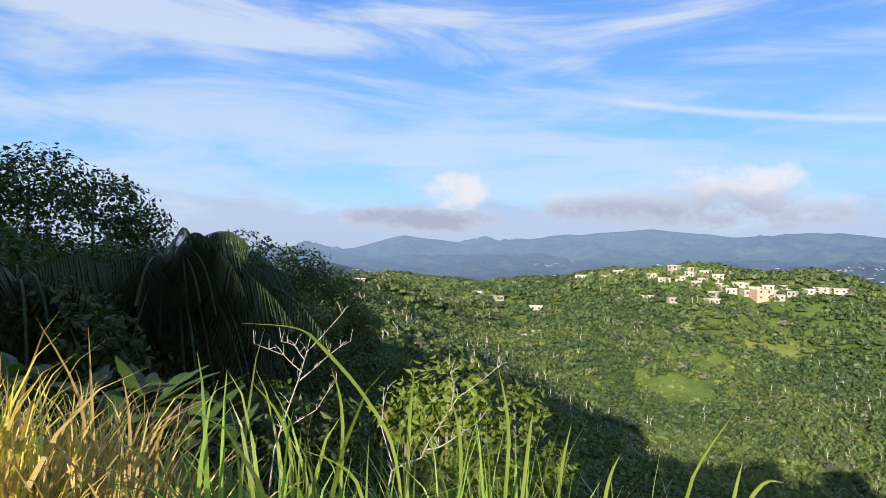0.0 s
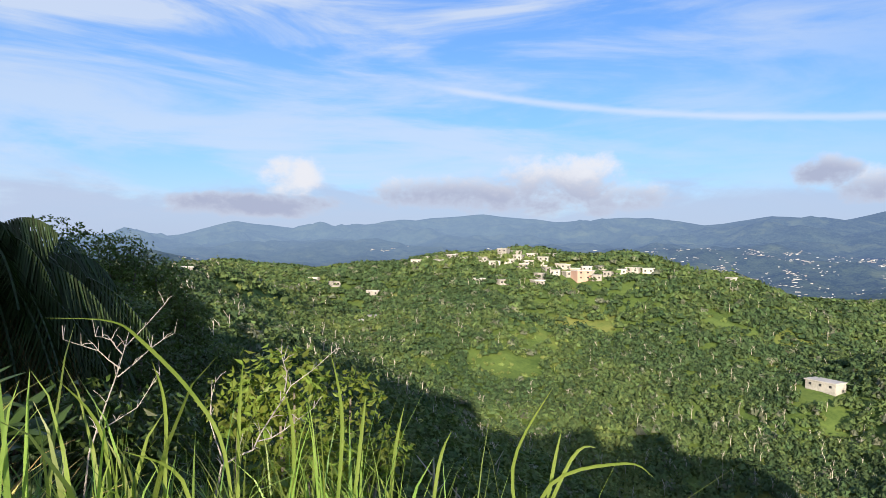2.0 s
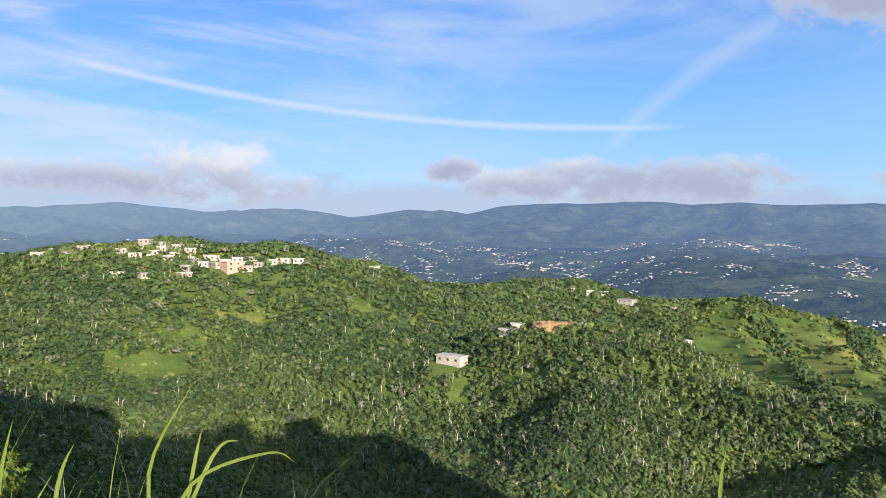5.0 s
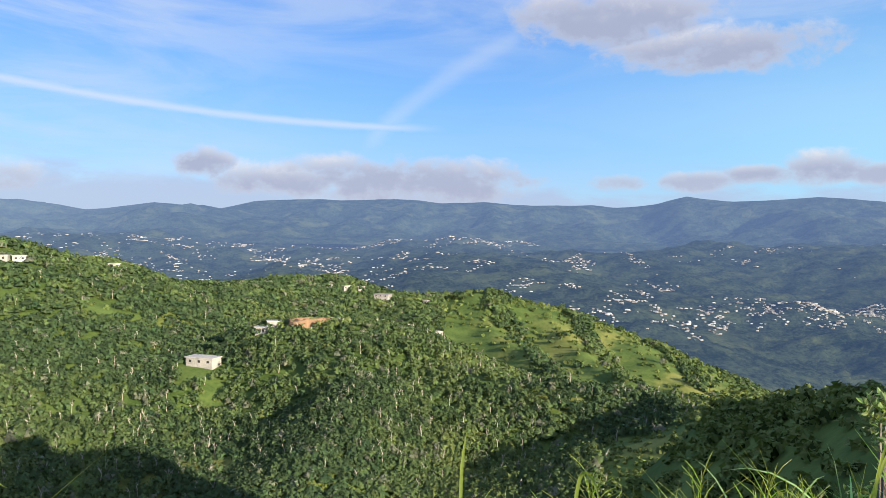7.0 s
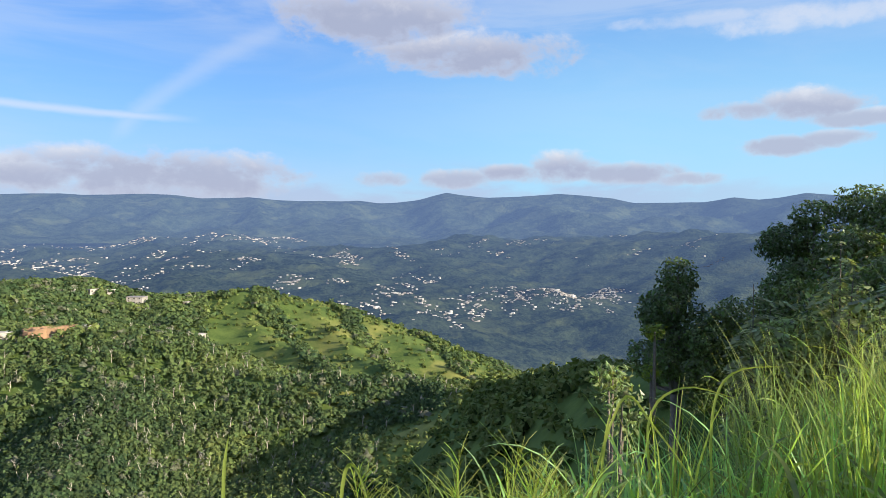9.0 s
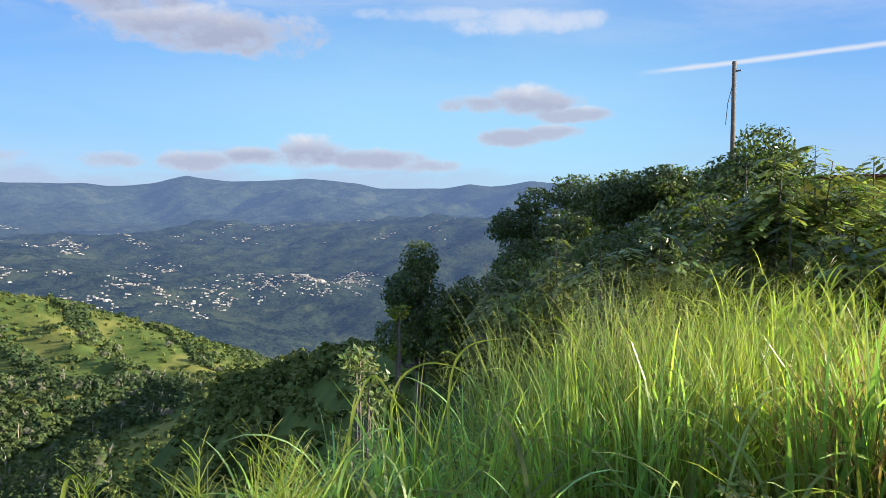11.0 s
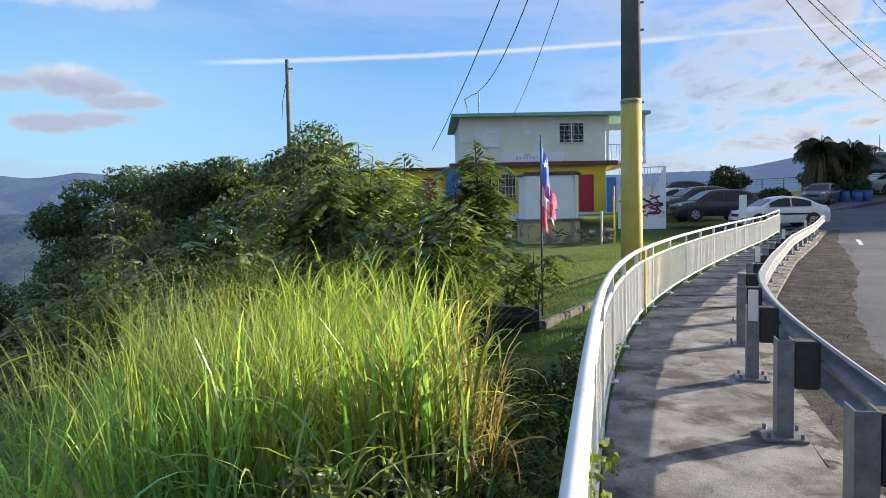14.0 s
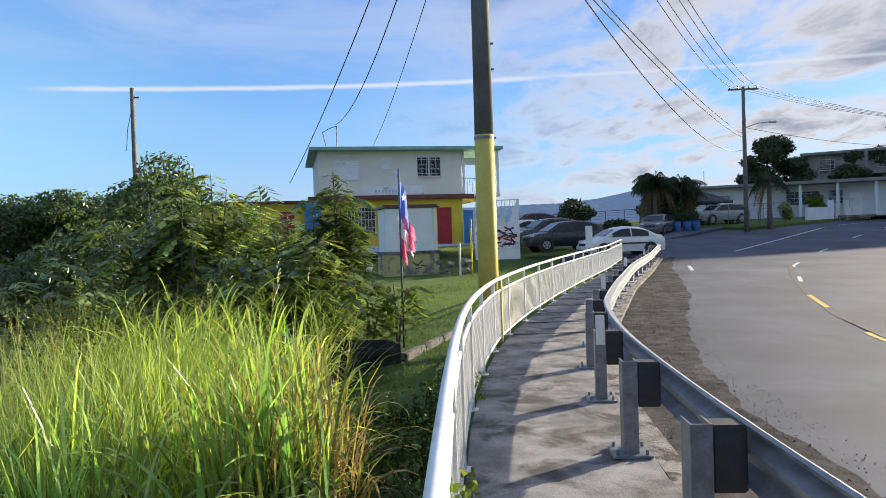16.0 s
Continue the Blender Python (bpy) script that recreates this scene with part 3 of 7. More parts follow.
DARK_BLOCK = surface("block_dark", (0.018, 0.018, 0.02), (0.04, 0.04, 0.042), scale=6, fine=50, rough=0.7, bump=0.3, bump_size=0.004)


def shared(name, bm, material, smooth=False):
    me = bpy.data.meshes.new(name)
    bmesh.ops.recalc_face_normals(bm, faces=bm.faces)
    bm.to_mesh(me)
    bm.free()
    if smooth:
        me.polygons.foreach_set("use_smooth", [True] * len(me.polygons))
    me.materials.append(material)
    return me


def piece(name, me, parent, m):
    ob = new(name, me)
    ob.parent = parent
    ob.matrix_basis = m
    return ob


def along(xs, yfun):
    """Points about evenly spaced along a line y(x): position, heading."""
    out = []
    for x in xs:
        y = float(yfun(x))
        a = math.degrees(math.atan2(float(yfun(x + 0.4)) - float(yfun(x - 0.4)), 0.8))
        out.append((float(x), y, float(road_z(x)), a))
    return out


def build_fence():
    f = thing("fence", pose(0, 0, 0), "white painted metal railing with thin upright bars", "fence")
    xs = np.arange(-6.0, 35.5, 1.86)
    pts = [(x, y, z) for x, y, z, _ in along(np.arange(-6.0, 35.5, 0.62), fence_y)]
    part("top_rail", tube([(x, y, z + 1.05) for x, y, z in pts], 0.03, 12), WHITE_METAL, f, smooth=True)
    part("middle_rail", tube([(x, y, z + 0.86) for x, y, z in pts], 0.02, 8), WHITE_METAL, f, smooth=True)
    part("bottom_rail", tube([(x, y, z + 0.10) for x, y, z in pts], 0.02, 8), WHITE_METAL, f, smooth=True)
    post_m = shared("post", box(0.05, 0.05, 1.03, (0, 0, 0), 0.006), WHITE_METAL)
    foot_m = shared("foot_plate", box(0.13, 0.13, 0.012, (0, 0, 0), 0.003), WHITE_METAL)
    bar_m = shared("bar", box(0.026, 0.012, 0.76, (0, 0, 0.10)), WHITE_METAL)
    yellow_m = shared("painted_post", box(0.11, 0.06, 1.06, (0, 0, 0), 0.006), POLE_YELLOW)
    for x, y, z, a in along(xs, fence_y):
        p = piece("post", post_m, f, pose(x, y, z, 0, 0, a))
        piece("foot_plate", foot_m, p, pose(0, 0, 0.001))
    (bx, by, bz, a), = along([11.75], fence_y)
    tagged(piece("painted_post", yellow_m, f, pose(bx, by, bz, 0, 0, a)), "fence post painted yellow like the pole")
    x = -0.6
    while x < 35.3:
        (bx, by, bz, a), = along([x], fence_y)
        piece("bar", bar_m, f, pose(bx, by, bz, 0, 0, a))
        x += 0.115


build_fence()


def build_guard_rail():
    g = thing("guard_rail", pose(0, 0, 0), "galvanised steel road guard rail on bolted posts", "guard rail")
    # beam: a W section swept along the road side of the posts
    prof = [(0.0, 0.725), (0.02, 0.715), (-0.075, 0.67), (-0.075, 0.63), (0.0, 0.585), (0.0, 0.555), (-0.075, 0.505), (-0.075, 0.46), (0.02, 0.41), (0.0, 0.40)]
    bm = bmesh.new()
    rings = []
    for x, y, z, a in along(np.concatenate([np.arange(-6, 12, 0.45), np.arange(12, 36.6, 0.8)]), rail_y):
        c, s = math.cos(radians(a)), math.sin(radians(a))
        for side in (0.0,):
            rings.append([bm.verts.new((x + s * 0.165 - s * (d), y - c * 0.165 + c * (d), z + h)) for d, h in prof])
    for r0, r1 in zip(rings, rings[1:]):
        for k in range(len(prof) - 1):
            bm.faces.new((r0[k], r0[k + 1], r1[k + 1], r1[k]))
    beam = part("beam", bm, GALV, g, "corrugated steel beam", smooth=False)
    beam.modifiers.new("thick", "SOLIDIFY").thickness = 0.006
    i_out = [(-0.085, -0.055), (0.085, -0.055), (0.085, -0.045), (-0.075, -0.045), (-0.075, 0.045), (0.085, 0.045), (0.085, 0.055), (-0.085, 0.055)]
    post_m = shared("post", prism(i_out, 0.72, "z"), GALV)
    plate_m = shared("base_plate", box(0.30, 0.30, 0.02, (0, 0, 0), 0.004), GALV)
    bolt_m = shared("bolt", tube([(0, 0, 0), (0, 0, 0.05)], 0.014, 6), GALV)
    block_m = shared("block", box(0.15, 0.17, 0.34, (0, 0, 0), 0.01), DARK_BLOCK)
    refl_m = shared("reflector", box(0.09, 0.02, 0.3, (0, 0, 0), 0.004), WHITE_METAL)
    for i, x in enumerate([-0.1, 1.75, 3.62] + [5.48 + 1.86 * k for k in range(17)]):
        (bx, by, bz, a), = along([x], rail_y)
        p = piece("post", post_m, g, pose(bx, by + 0.07, bz, 0, 0, a))
        piece("base_plate", plate_m, p, pose(0, 0, 0.002))
        for u, v in ((-0.11, -0.11), (0.11, -0.11), (-0.11, 0.11), (0.11, 0.11)):
            piece("bolt", bolt_m, p, pose(u, v, 0.01))
        piece("block", block_m, p, pose(0, -0.142, 0.37))
        if i in (4, 8, 12, 16):
            tagged(piece("reflector", refl_m, p, pose(-0.09, 0.0, 0.58, 0, 0, 90)), "white reflector plate")


build_guard_rail()

# ---------------------------------------------------------------- poles and wires
POLE_GREY = surface("pole_concrete", (0.13, 0.13, 0.13), (0.22, 0.22, 0.22), scale=2.5, fine=30, rough=0.8, bump=0.25, bump_size=0.006)
WOOD_GREY = surface("pole_wood", (0.10, 0.085, 0.07), (0.22, 0.19, 0.16), scale=3, fine=30, rough=0.85, bump=0.4, bump_size=0.006)
WIRE = surface("wire_black", (0.012, 0.012, 0.014), (0.03, 0.03, 0.032), rough=0.6, bump=0.0)
LAMP_GREY = surface("lamp_metal", (0.3, 0.31, 0.32), (0.42, 0.43, 0.44), rough=0.4, metal=0.6, bump=0.1)
CERAMIC = surface("insulator", (0.2, 0.2, 0.21), (0.34, 0.34, 0.36), rough=0.3, bump=0.0)


def main_pole():
    p = thing("utility_pole", pose(12.62, -0.49, -0.35, 0, -0.3, 0), "round concrete pole, its lower part painted yellow", "utility pole")
    part("lower_shaft", tube([(0, 0, 0), (0, 0, 1.9), (0, 0, 3.76)], [0.185, 0.178, 0.170], 24), POLE_YELLOW, p, "yellow painted lower shaft", smooth=True)
    part("upper_shaft", tube([(0, 0, 3.76), (0, 0, 7), (0, 0, 11.5)], [0.167, 0.155, 0.13], 24), POLE_GREY, p, smooth=True)
    strap = shared("strap", tube([(0, 0, 0), (0, 0, 0.05)], 0.176, 20), GALV)
    piece("strap", strap, p, pose(0, 0, 3.68))
    peg = shared("peg", tube([(0, -0.15, 0), (0, -0.21, 0)], 0.02, 6), GALV)
    for z in (3.7, 4.9, 5.35):
        piece("peg", peg, p, pose(0, 0, z))


main_pole()


def far_pole():
    p = thing("street_pole", pose(53.5, -21.3, 1.25), "grey wooden pole with a cross arm and a street lamp", "utility pole")
    part("shaft", tube([(0, 0, 0), (0, 0, 5), (0, 0, 10.75)], [0.18, 0.15, 0.12], 12), WOOD_GREY, p, smooth=True)
    part("cross_arm", box(0.12, 2.2, 0.12, (0, 0, 10.5)), WOOD_GREY, p)
    ins = shared("insulator", tube([(0, 0, 0), (0, 0, 0.1), (0, 0, 0.2)], [0.06, 0.05, 0.03], 8), CERAMIC)
    for y in (-1.0, -0.4, 0.4, 1.0):
        piece("insulator", ins, p, pose(0, y, 10.62))
    part("lamp_arm", tube([(0, 0, 7.7), (-0.2, -0.9, 8.0), (-0.3, -1.7, 8.05)], 0.035, 8), LAMP_GREY, p)
    part("lamp_head", box(0.2, 0.6, 0.12, (-0.32, -1.95, 7.98), 0.04), LAMP_GREY, p, "grey lamp head")


far_pole()
small = thing("back_pole", pose(41, 18.6, 1.2), "thin weathered wooden pole behind the trees", "utility pole")
part("shaft", tube([(0, 0, 0), (0, 0, 9.6)], [0.16, 0.12], 10), WOOD_GREY, small, smooth=True)
part("stay", tube([(0.05, -0.1, 9.1), (0.0, 0.35, 7.2), (0, 0.45, 6)], 0.02, 5), WIRE, small)
part("bracket", box(0.1, 0.45, 0.08, (0, -0.2, 9.0)), WOOD_GREY, small)


def wire(name, a, b, sag, r=0.018, label="black overhead cable strung between poles", n=24):
    a, b = Vector(a), Vector(b)
    pts = [a.lerp(b, i / n) - Vector((0, 0, 4 * sag * (i / n) * (1 - i / n))) for i in range(n + 1)]
    ob = link_mesh(name, tube(pts, r, 5), WIRE)
    return tagged(ob, label, "cable", "overhead cables")


# ---------------------------------------------------------------- the two-storey building
def wall_frame(ax, ay, bx, by, z):
    """A pose whose x runs along a facade from a to b, and whose -y looks outward to the road."""
    a = math.degrees(math.atan2(by - ay, bx - ax))
    return pose(ax, ay, z, 0, 0, a)


CREAM = surface("plaster_cream", (0.7, 0.67, 0.58), (0.8, 0.77, 0.69), scale=0.8, fine=20, rough=0.9, bump=0.2, bump_size=0.01)
YELLOW = surface("plaster_yellow", (0.6, 0.45, 0.04), (0.72, 0.56, 0.08), scale=0.8, fine=20, rough=0.9, bump=0.2, bump_size=0.01)
MINT = surface("roof_mint", (0.2, 0.38, 0.33), (0.3, 0.48, 0.42), scale=1.5, fine=20, rough=0.8, bump=0.2)
MAROON = surface("trim_maroon", (0.14, 0.045, 0.035), (0.2, 0.07, 0.05), scale=1.5, fine=20, rough=0.8, bump=0.2)
WHITE = surface("paint_white", (0.72, 0.73, 0.74), (0.85, 0.86, 0.87), scale=1.5, fine=20, rough=0.6, bump=0.15, spots=((0.4, 0.38, 0.33), 1.4, 0.58, 0.72))
SHUTTER = surface("shutter_white", (0.78, 0.8, 0.83), (0.88, 0.9, 0.92), scale=1.5, fine=20, rough=0.5, bump=0.05)
RED = surface("door_red", (0.3, 0.012, 0.02), (0.42, 0.02, 0.035), scale=2, fine=20, rough=0.5, bump=0.1)
BLUE = surface("paint_blue", (0.02, 0.12, 0.34), (0.04, 0.2, 0.48), scale=2, fine=20, rough=0.5, bump=0.1)
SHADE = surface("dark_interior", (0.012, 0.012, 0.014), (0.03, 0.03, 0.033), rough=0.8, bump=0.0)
WINDOW = glass("window_glass")
STONE = surface("rubble", (0.1, 0.09, 0.08), (0.26, 0.24, 0.21), scale=3, fine=20, rough=0.95, bump=0.6)
INK = surface("graffiti_dark", (0.02, 0.02, 0.03), (0.05, 0.05, 0.07), rough=0.7, bump=0.0)
INK_RED = surface("graffiti_red", (0.35, 0.02, 0.04), (0.45, 0.04, 0.06), rough=0.7, bump=0.0)

FADED = surface("faded_lettering", (0.42, 0.38, 0.5), (0.6, 0.57, 0.66), rough=0.8, bump=0.0)
PLINTH = surface("plinth_stained", (0.42, 0.35, 0.13), (0.62, 0.54, 0.26), scale=1.5, fine=15, rough=0.95, bump=0.4, spots=((0.2, 0.19, 0.17), 1.6, 0.48, 0.62))
HOUSE = wall_frame(41.23, 8.02, 43.2, -0.25, 1.2)


def slat_window(parent, x0, z0, w, h, n, frame_mat=WHITE, panes=1):
    """A louvred window in a facade whose outer face is y = 0."""
    win = part("window", box(w, 0.06, h, (x0 + w / 2, 0.03, z0)), SHADE, parent)
    part("frame", box(w + 0.1, 0.05, 0.05, (x0 + w / 2, -0.03, z0 - 0.05)), frame_mat, win)
    part("frame", box(w + 0.1, 0.05, 0.05, (x0 + w / 2, -0.03, z0 + h)), frame_mat, win)
    for k in range(panes + 1):
        part("frame", box(0.05, 0.05, h, (x0 + w * k / panes, -0.03, z0)), frame_mat, win)
    for k in range(n):
        part("slat", box(w, 0.015, h / n * 0.95, (x0 + w / 2, -0.012, z0 + (k + 0.03) * h / n), rot=(-7, 0, 0)), frame_mat, win)
    return win


def grid_window(parent, x0, z0, w, h, nx, nz, bar_mat, pane=WINDOW):
    win = part("window", box(w, 0.06, h, (x0 + w / 2, 0.03, z0)), pane, parent)
    part("sill", box(w + 0.16, 0.14, 0.06, (x0 + w / 2, -0.06, z0 - 0.06)), CREAM, win)
    part("frame", box(w + 0.08, 0.05, 0.05, (x0 + w / 2, -0.03, z0 + h)), bar_mat, win)
    for k in range(nx + 1):
        part("bar", box(0.022, 0.03, h, (x0 + w * k / nx, -0.04, z0)), bar_mat, win)
    for k in range(nz):
        part("bar", box(w, 0.03, 0.022, (x0 + w / 2, -0.045, z0 + h * (k + 0.5) / nz)), bar_mat, win)
    return win


def build_house():
    h = thing("house", HOUSE, "two-storey cream and yellow concrete house with a mint roof slab", "house")
    L, D = 8.5, 9.0
    # upper storey and lower storey
    part("upper_wall", box(L, D, 2.62, (L / 2, D / 2, 2.98)), CREAM, h)
    part("lower_wall", box(L + 0.1, D, 2.72, (L / 2 - 0.05, D / 2, 0)), YELLOW, h, "yellow painted ground floor wall")
    part("trim_band", box(L + 1.3, 0.75, 0.26, (L / 2 + 0.0, 0.02, 2.72), 0.02), MAROON, h, "maroon painted ledge")
    part("roof", box(L + 3.0, D + 1.0, 0.2, (L / 2 + 1.0, D / 2 - 0.1, 5.6), 0.02), MINT, h, "mint green roof slab")
    part("sign_band", box(3.6, 0.03, 0.52, (4.3, -0.017, 3.02)), WHITE, h, "white faded sign band")
    slat_window(h, 0.9, 3.95, 1.42, 1.1, 8, WHITE, 2)
    slat_window(h, 3.7, 4.6, 0.56, 0.6, 5)
    grid_window(h, 5.8, 4.1, 1.42, 1.1, 5, 4, WHITE)
    part("mullion", box(0.09, 0.05, 1.1, (6.51, -0.05, 4.1)), WHITE, h)
    grid_window(h, 1.6, 0.85, 1.6, 1.45, 8, 3, WHITE)
    door = part("door", box(0.85, 0.08, 2.15, (7.35, -0.02, 0.05)), RED, h, "dark red front door")
    part("frame", box(0.08, 0.12, 2.2, (6.87, -0.04, 0.0)), YELLOW, door)
    part("frame", box(0.08, 0.12, 2.2, (7.83, -0.04, 0.0)), YELLOW, door)
    # balcony at the east end with posts, stair rail and a gate below
    part("balcony_floor", box(2.4, D, 0.18, (L + 1.2, D / 2, 2.8)), CREAM, h)
    for x in (L + 0.15, L + 2.3):
        part("balcony_post", box(0.16, 0.16, 2.62, (x, 0.15, 2.98)), WHITE, h)
    part("balcony_rail", box(2.3, 0.06, 0.06, (L + 1.2, 0.1, 3.9)), WHITE, h)
    for k in range(14):
        part("baluster", box(0.035, 0.035, 0.92, (L + 0.2 + k * 0.16, 0.1, 2.98)), WHITE, h)
    part("beam", box(2.4, 0.16, 0.4, (L + 1.2, 0.2, 4.75)), CREAM, h)
    part("blue_door", box(0.55, 0.1, 2.0, (L + 0.25, -0.35, 0.0)), BLUE, h, "blue painted metal door")
    part("side_wall", box(2.4, 0.15, 1.5, (L + 1.6, 0.6, 0.0)), CREAM, h)
    # antenna bracket on the roof
    part("service_mast", tube([(0.55, 0.3, 5.8), (0.35, 0.3, 6.7), (0.3, 0.3, 6.75)], 0.035, 6), GALV, h)
    part("service_mast", tube([(1.15, 0.3, 5.8), (1.15, 0.3, 7.15)], 0.035, 6), GALV, h)
    part("mast_tie", tube([(0.32, 0.3, 6.72), (0.7, 0.3, 6.95), (1.15, 0.3, 7.12)], 0.02, 5), WIRE, h)
    # faded lettering too worn to read
    for k in range(7):
        part("lettering_bar", box(0.1, 0.01, 0.17, (3.3 + k * 0.2, -0.038, 3.15)), FADED, h)


build_house()


def build_annex():
    a = thing("annex", HOUSE @ pose(-0.35, -1.2, 0), "low yellow annex with a flat roof and a dark door", "house")
    part("wall", box(6.6, 6, 2.55, (-3.3, 3, 0.0)), YELLOW, a)
    part("roof", box(7.2, 6.6, 0.14, (-3.3, 3, 2.56), 0.02), MAROON, a)
    part("door", box(0.8, 0.06, 2.0, (-1.5, -0.02, 0.1)), RED, a)
    part("blue_panel", box(0.9, 0.3, 1.7, (-0.1, -0.2, 0.95), 0.02), BLUE, a, "blue painted metal panel")
    grid_window(a, -4.4, 0.95, 1.3, 1.1, 5, 3, WHITE)


build_annex()


def build_kiosk():
    k = thing("kiosk", wall_frame(32.81, 3.38, 33.5, 1.03, -0.15), "white roadside kiosk with a roller shutter on a block base", "kiosk")
    W = 2.45
    part("plinth", box(W + 0.15, 1.9, 1.25, (W / 2, 0.95, -0.2), 0.02), PLINTH, k, "stained yellow block plinth")
    part("ledge", box(W + 0.3, 2.05, 0.12, (W / 2, 0.95, 1.05), 0.02), CONCRETE, k)
    part("wall", box(W, 1.8, 2.0, (W / 2, 0.95, 1.17)), SHUTTER, k)
    part("shutter_box", box(W - 0.3, 0.1, 0.22, (W / 2 - 0.1, 0.02, 2.92)), SHUTTER, k)
    sh = part("shutter", box(W - 0.5, 0.04, 1.75, (W / 2 - 0.1, 0.03, 1.17)), SHUTTER, k, "white ribbed roller shutter")
    for i in range(14):
        part("rib", box(W - 0.5, 0.03, 0.06, (W / 2 - 0.1, 0.0, 1.2 + i * 0.123), 0.01), SHUTTER, sh)
    # cream strip at the right end, painted for the kiosk's sunlit side
    part("corner_strip", box(0.14, 0.1, 2.0, (W - 0.1, 0.0, 1.17)), CREAM, k)
    part("roof", box(W + 0.25, 2.1, 0.08, (W / 2, 0.95, 3.18), 0.015), CONCRETE, k)
    for i in range(16):
        part("roof_tile", tube([(0.0 + i * 0.16, -0.16, 3.27), (0.0 + i * 0.16, 0.3, 3.31)], 0.06, 6), MAROON, k)
    for i, (x, z, w, r) in enumerate([(1.35, 0.55, 0.35, 30), (1.6, 0.6, 0.3, -40), (1.75, 0.45, 0.3, 15), (1.5, 0.35, 0.3, -10)]):
        part("graffiti_bar", box(w, 0.012, 0.05, (x, -0.005, z), rot=(0, r, 0)), INK, k)


build_kiosk()


def build_side_gate():
    g = thing("white_gate", wall_frame(41.0, -0.9, 40.86, -3.45, 0.75), "low white wall with graffiti and an upright-bar gate on it", "gate")
    L = 2.55
    part("wall", box(L, 0.18, 1.95, (L / 2, 0, -0.55)), WHITE, g)
    part("top_rail", box(L, 0.05, 0.05, (L / 2, 0, 2.85)), WHITE_METAL, g)
    for k in range(17):
        part("bar", box(0.03, 0.03, 1.45, (0.08 + k * 0.15, 0, 1.4)), WHITE_METAL, g)
    part("wing", prism([(L - 0.7, 1.4), (L, 1.4), (L, 2.9), (L - 0.1, 2.9)], 0.05, "y"), WHITE, g)
    rs = random.Random(5)
    for k in range(40):
        part("graffiti_stroke", box(rs.uniform(0.2, 0.6), 0.012, rs.uniform(0.05, 0.12), (rs.uniform(0.3, L - 0.3), -0.094 - 0.001 * k, rs.uniform(0.2, 1.25)), rot=(0, rs.uniform(-60, 60), 0)),
             INK if k % 3 else INK_RED, g)


build_side_gate()


# ---------------------------------------------------------------- vehicles
TYRE = surface("tyre", (0.015, 0.015, 0.016), (0.03, 0.03, 0.032), rough=0.85, bump=0.2)
RIM = surface("rim", (0.35, 0.36, 0.38), (0.5, 0.51, 0.53), rough=0.35, metal=0.8, bump=0.0)
CARGLASS = glass("car_glass", (0.012, 0.015, 0.018))
LAMP_WHITE = surface("headlamp", (0.6, 0.62, 0.65), (0.75, 0.77, 0.8), rough=0.15, bump=0.0)
LAMP_RED = surface("tail_lamp", (0.3, 0.01, 0.01), (0.45, 0.02, 0.02), rough=0.2, bump=0.0)
BLACK_TRIM = surface("black_trim", (0.015, 0.015, 0.017), (0.03, 0.03, 0.032), rough=0.6, bump=0.0)


def car_paint(name, c):
    return surface(name, tuple(v * 0.85 for v in c), c, scale=2, fine=15, rough=0.3, bump=0.0, spec=0.6)


def spline(pts, n):
    """Points along a smooth line through pts, as an (n, 2) array."""
    P = np.array(pts, float)
    P = np.vstack([2 * P[0] - P[1], P, 2 * P[-1] - P[-2]])
    out = []
    for u in np.linspace(0, len(pts) - 1.0001, n):
        i, t = int(u), u - int(u)
        a, b, c, d = P[i:i + 4]
        out.append(0.5 * (2 * b + (c - a) * t + (2 * a - 5 * b + 4 * c - d) * t * t + (3 * b - a - 3 * c + d) * t ** 3))
    return np.array(out)


def loft(rows):
    """A skin over equal rows of points, closed at both ends."""
    bm = bmesh.new()
    g = [[bm.verts.new(q) for q in r] for r in rows]
    for r0, r1 in zip(g, g[1:]):
        for j in range(len(r0) - 1):
            bm.faces.new((r0[j], r0[j + 1], r1[j + 1], r1[j]))
    bm.faces.new(g[0])
    bm.faces.new(g[-1][::-1])
    bmesh.ops.recalc_face_normals(bm, faces=bm.faces)
    return bm


def slab(quad, n, depth):
    """A pane over the corner points, standing out by depth along n."""
    g = bmesh.new()
    q = [g.verts.new(v) for v in quad]
    q2 = [g.verts.new(Vector(v) + Vector(n) * depth) for v in quad]
    g.faces.new(q[::-1]), g.faces.new(q2)
    for i in range(len(q)):
        j = (i + 1) % len(q)
        g.faces.new((q[i], q[j], q2[j], q2[i]))
    bmesh.ops.recalc_face_normals(g, faces=g.faces)
    return g


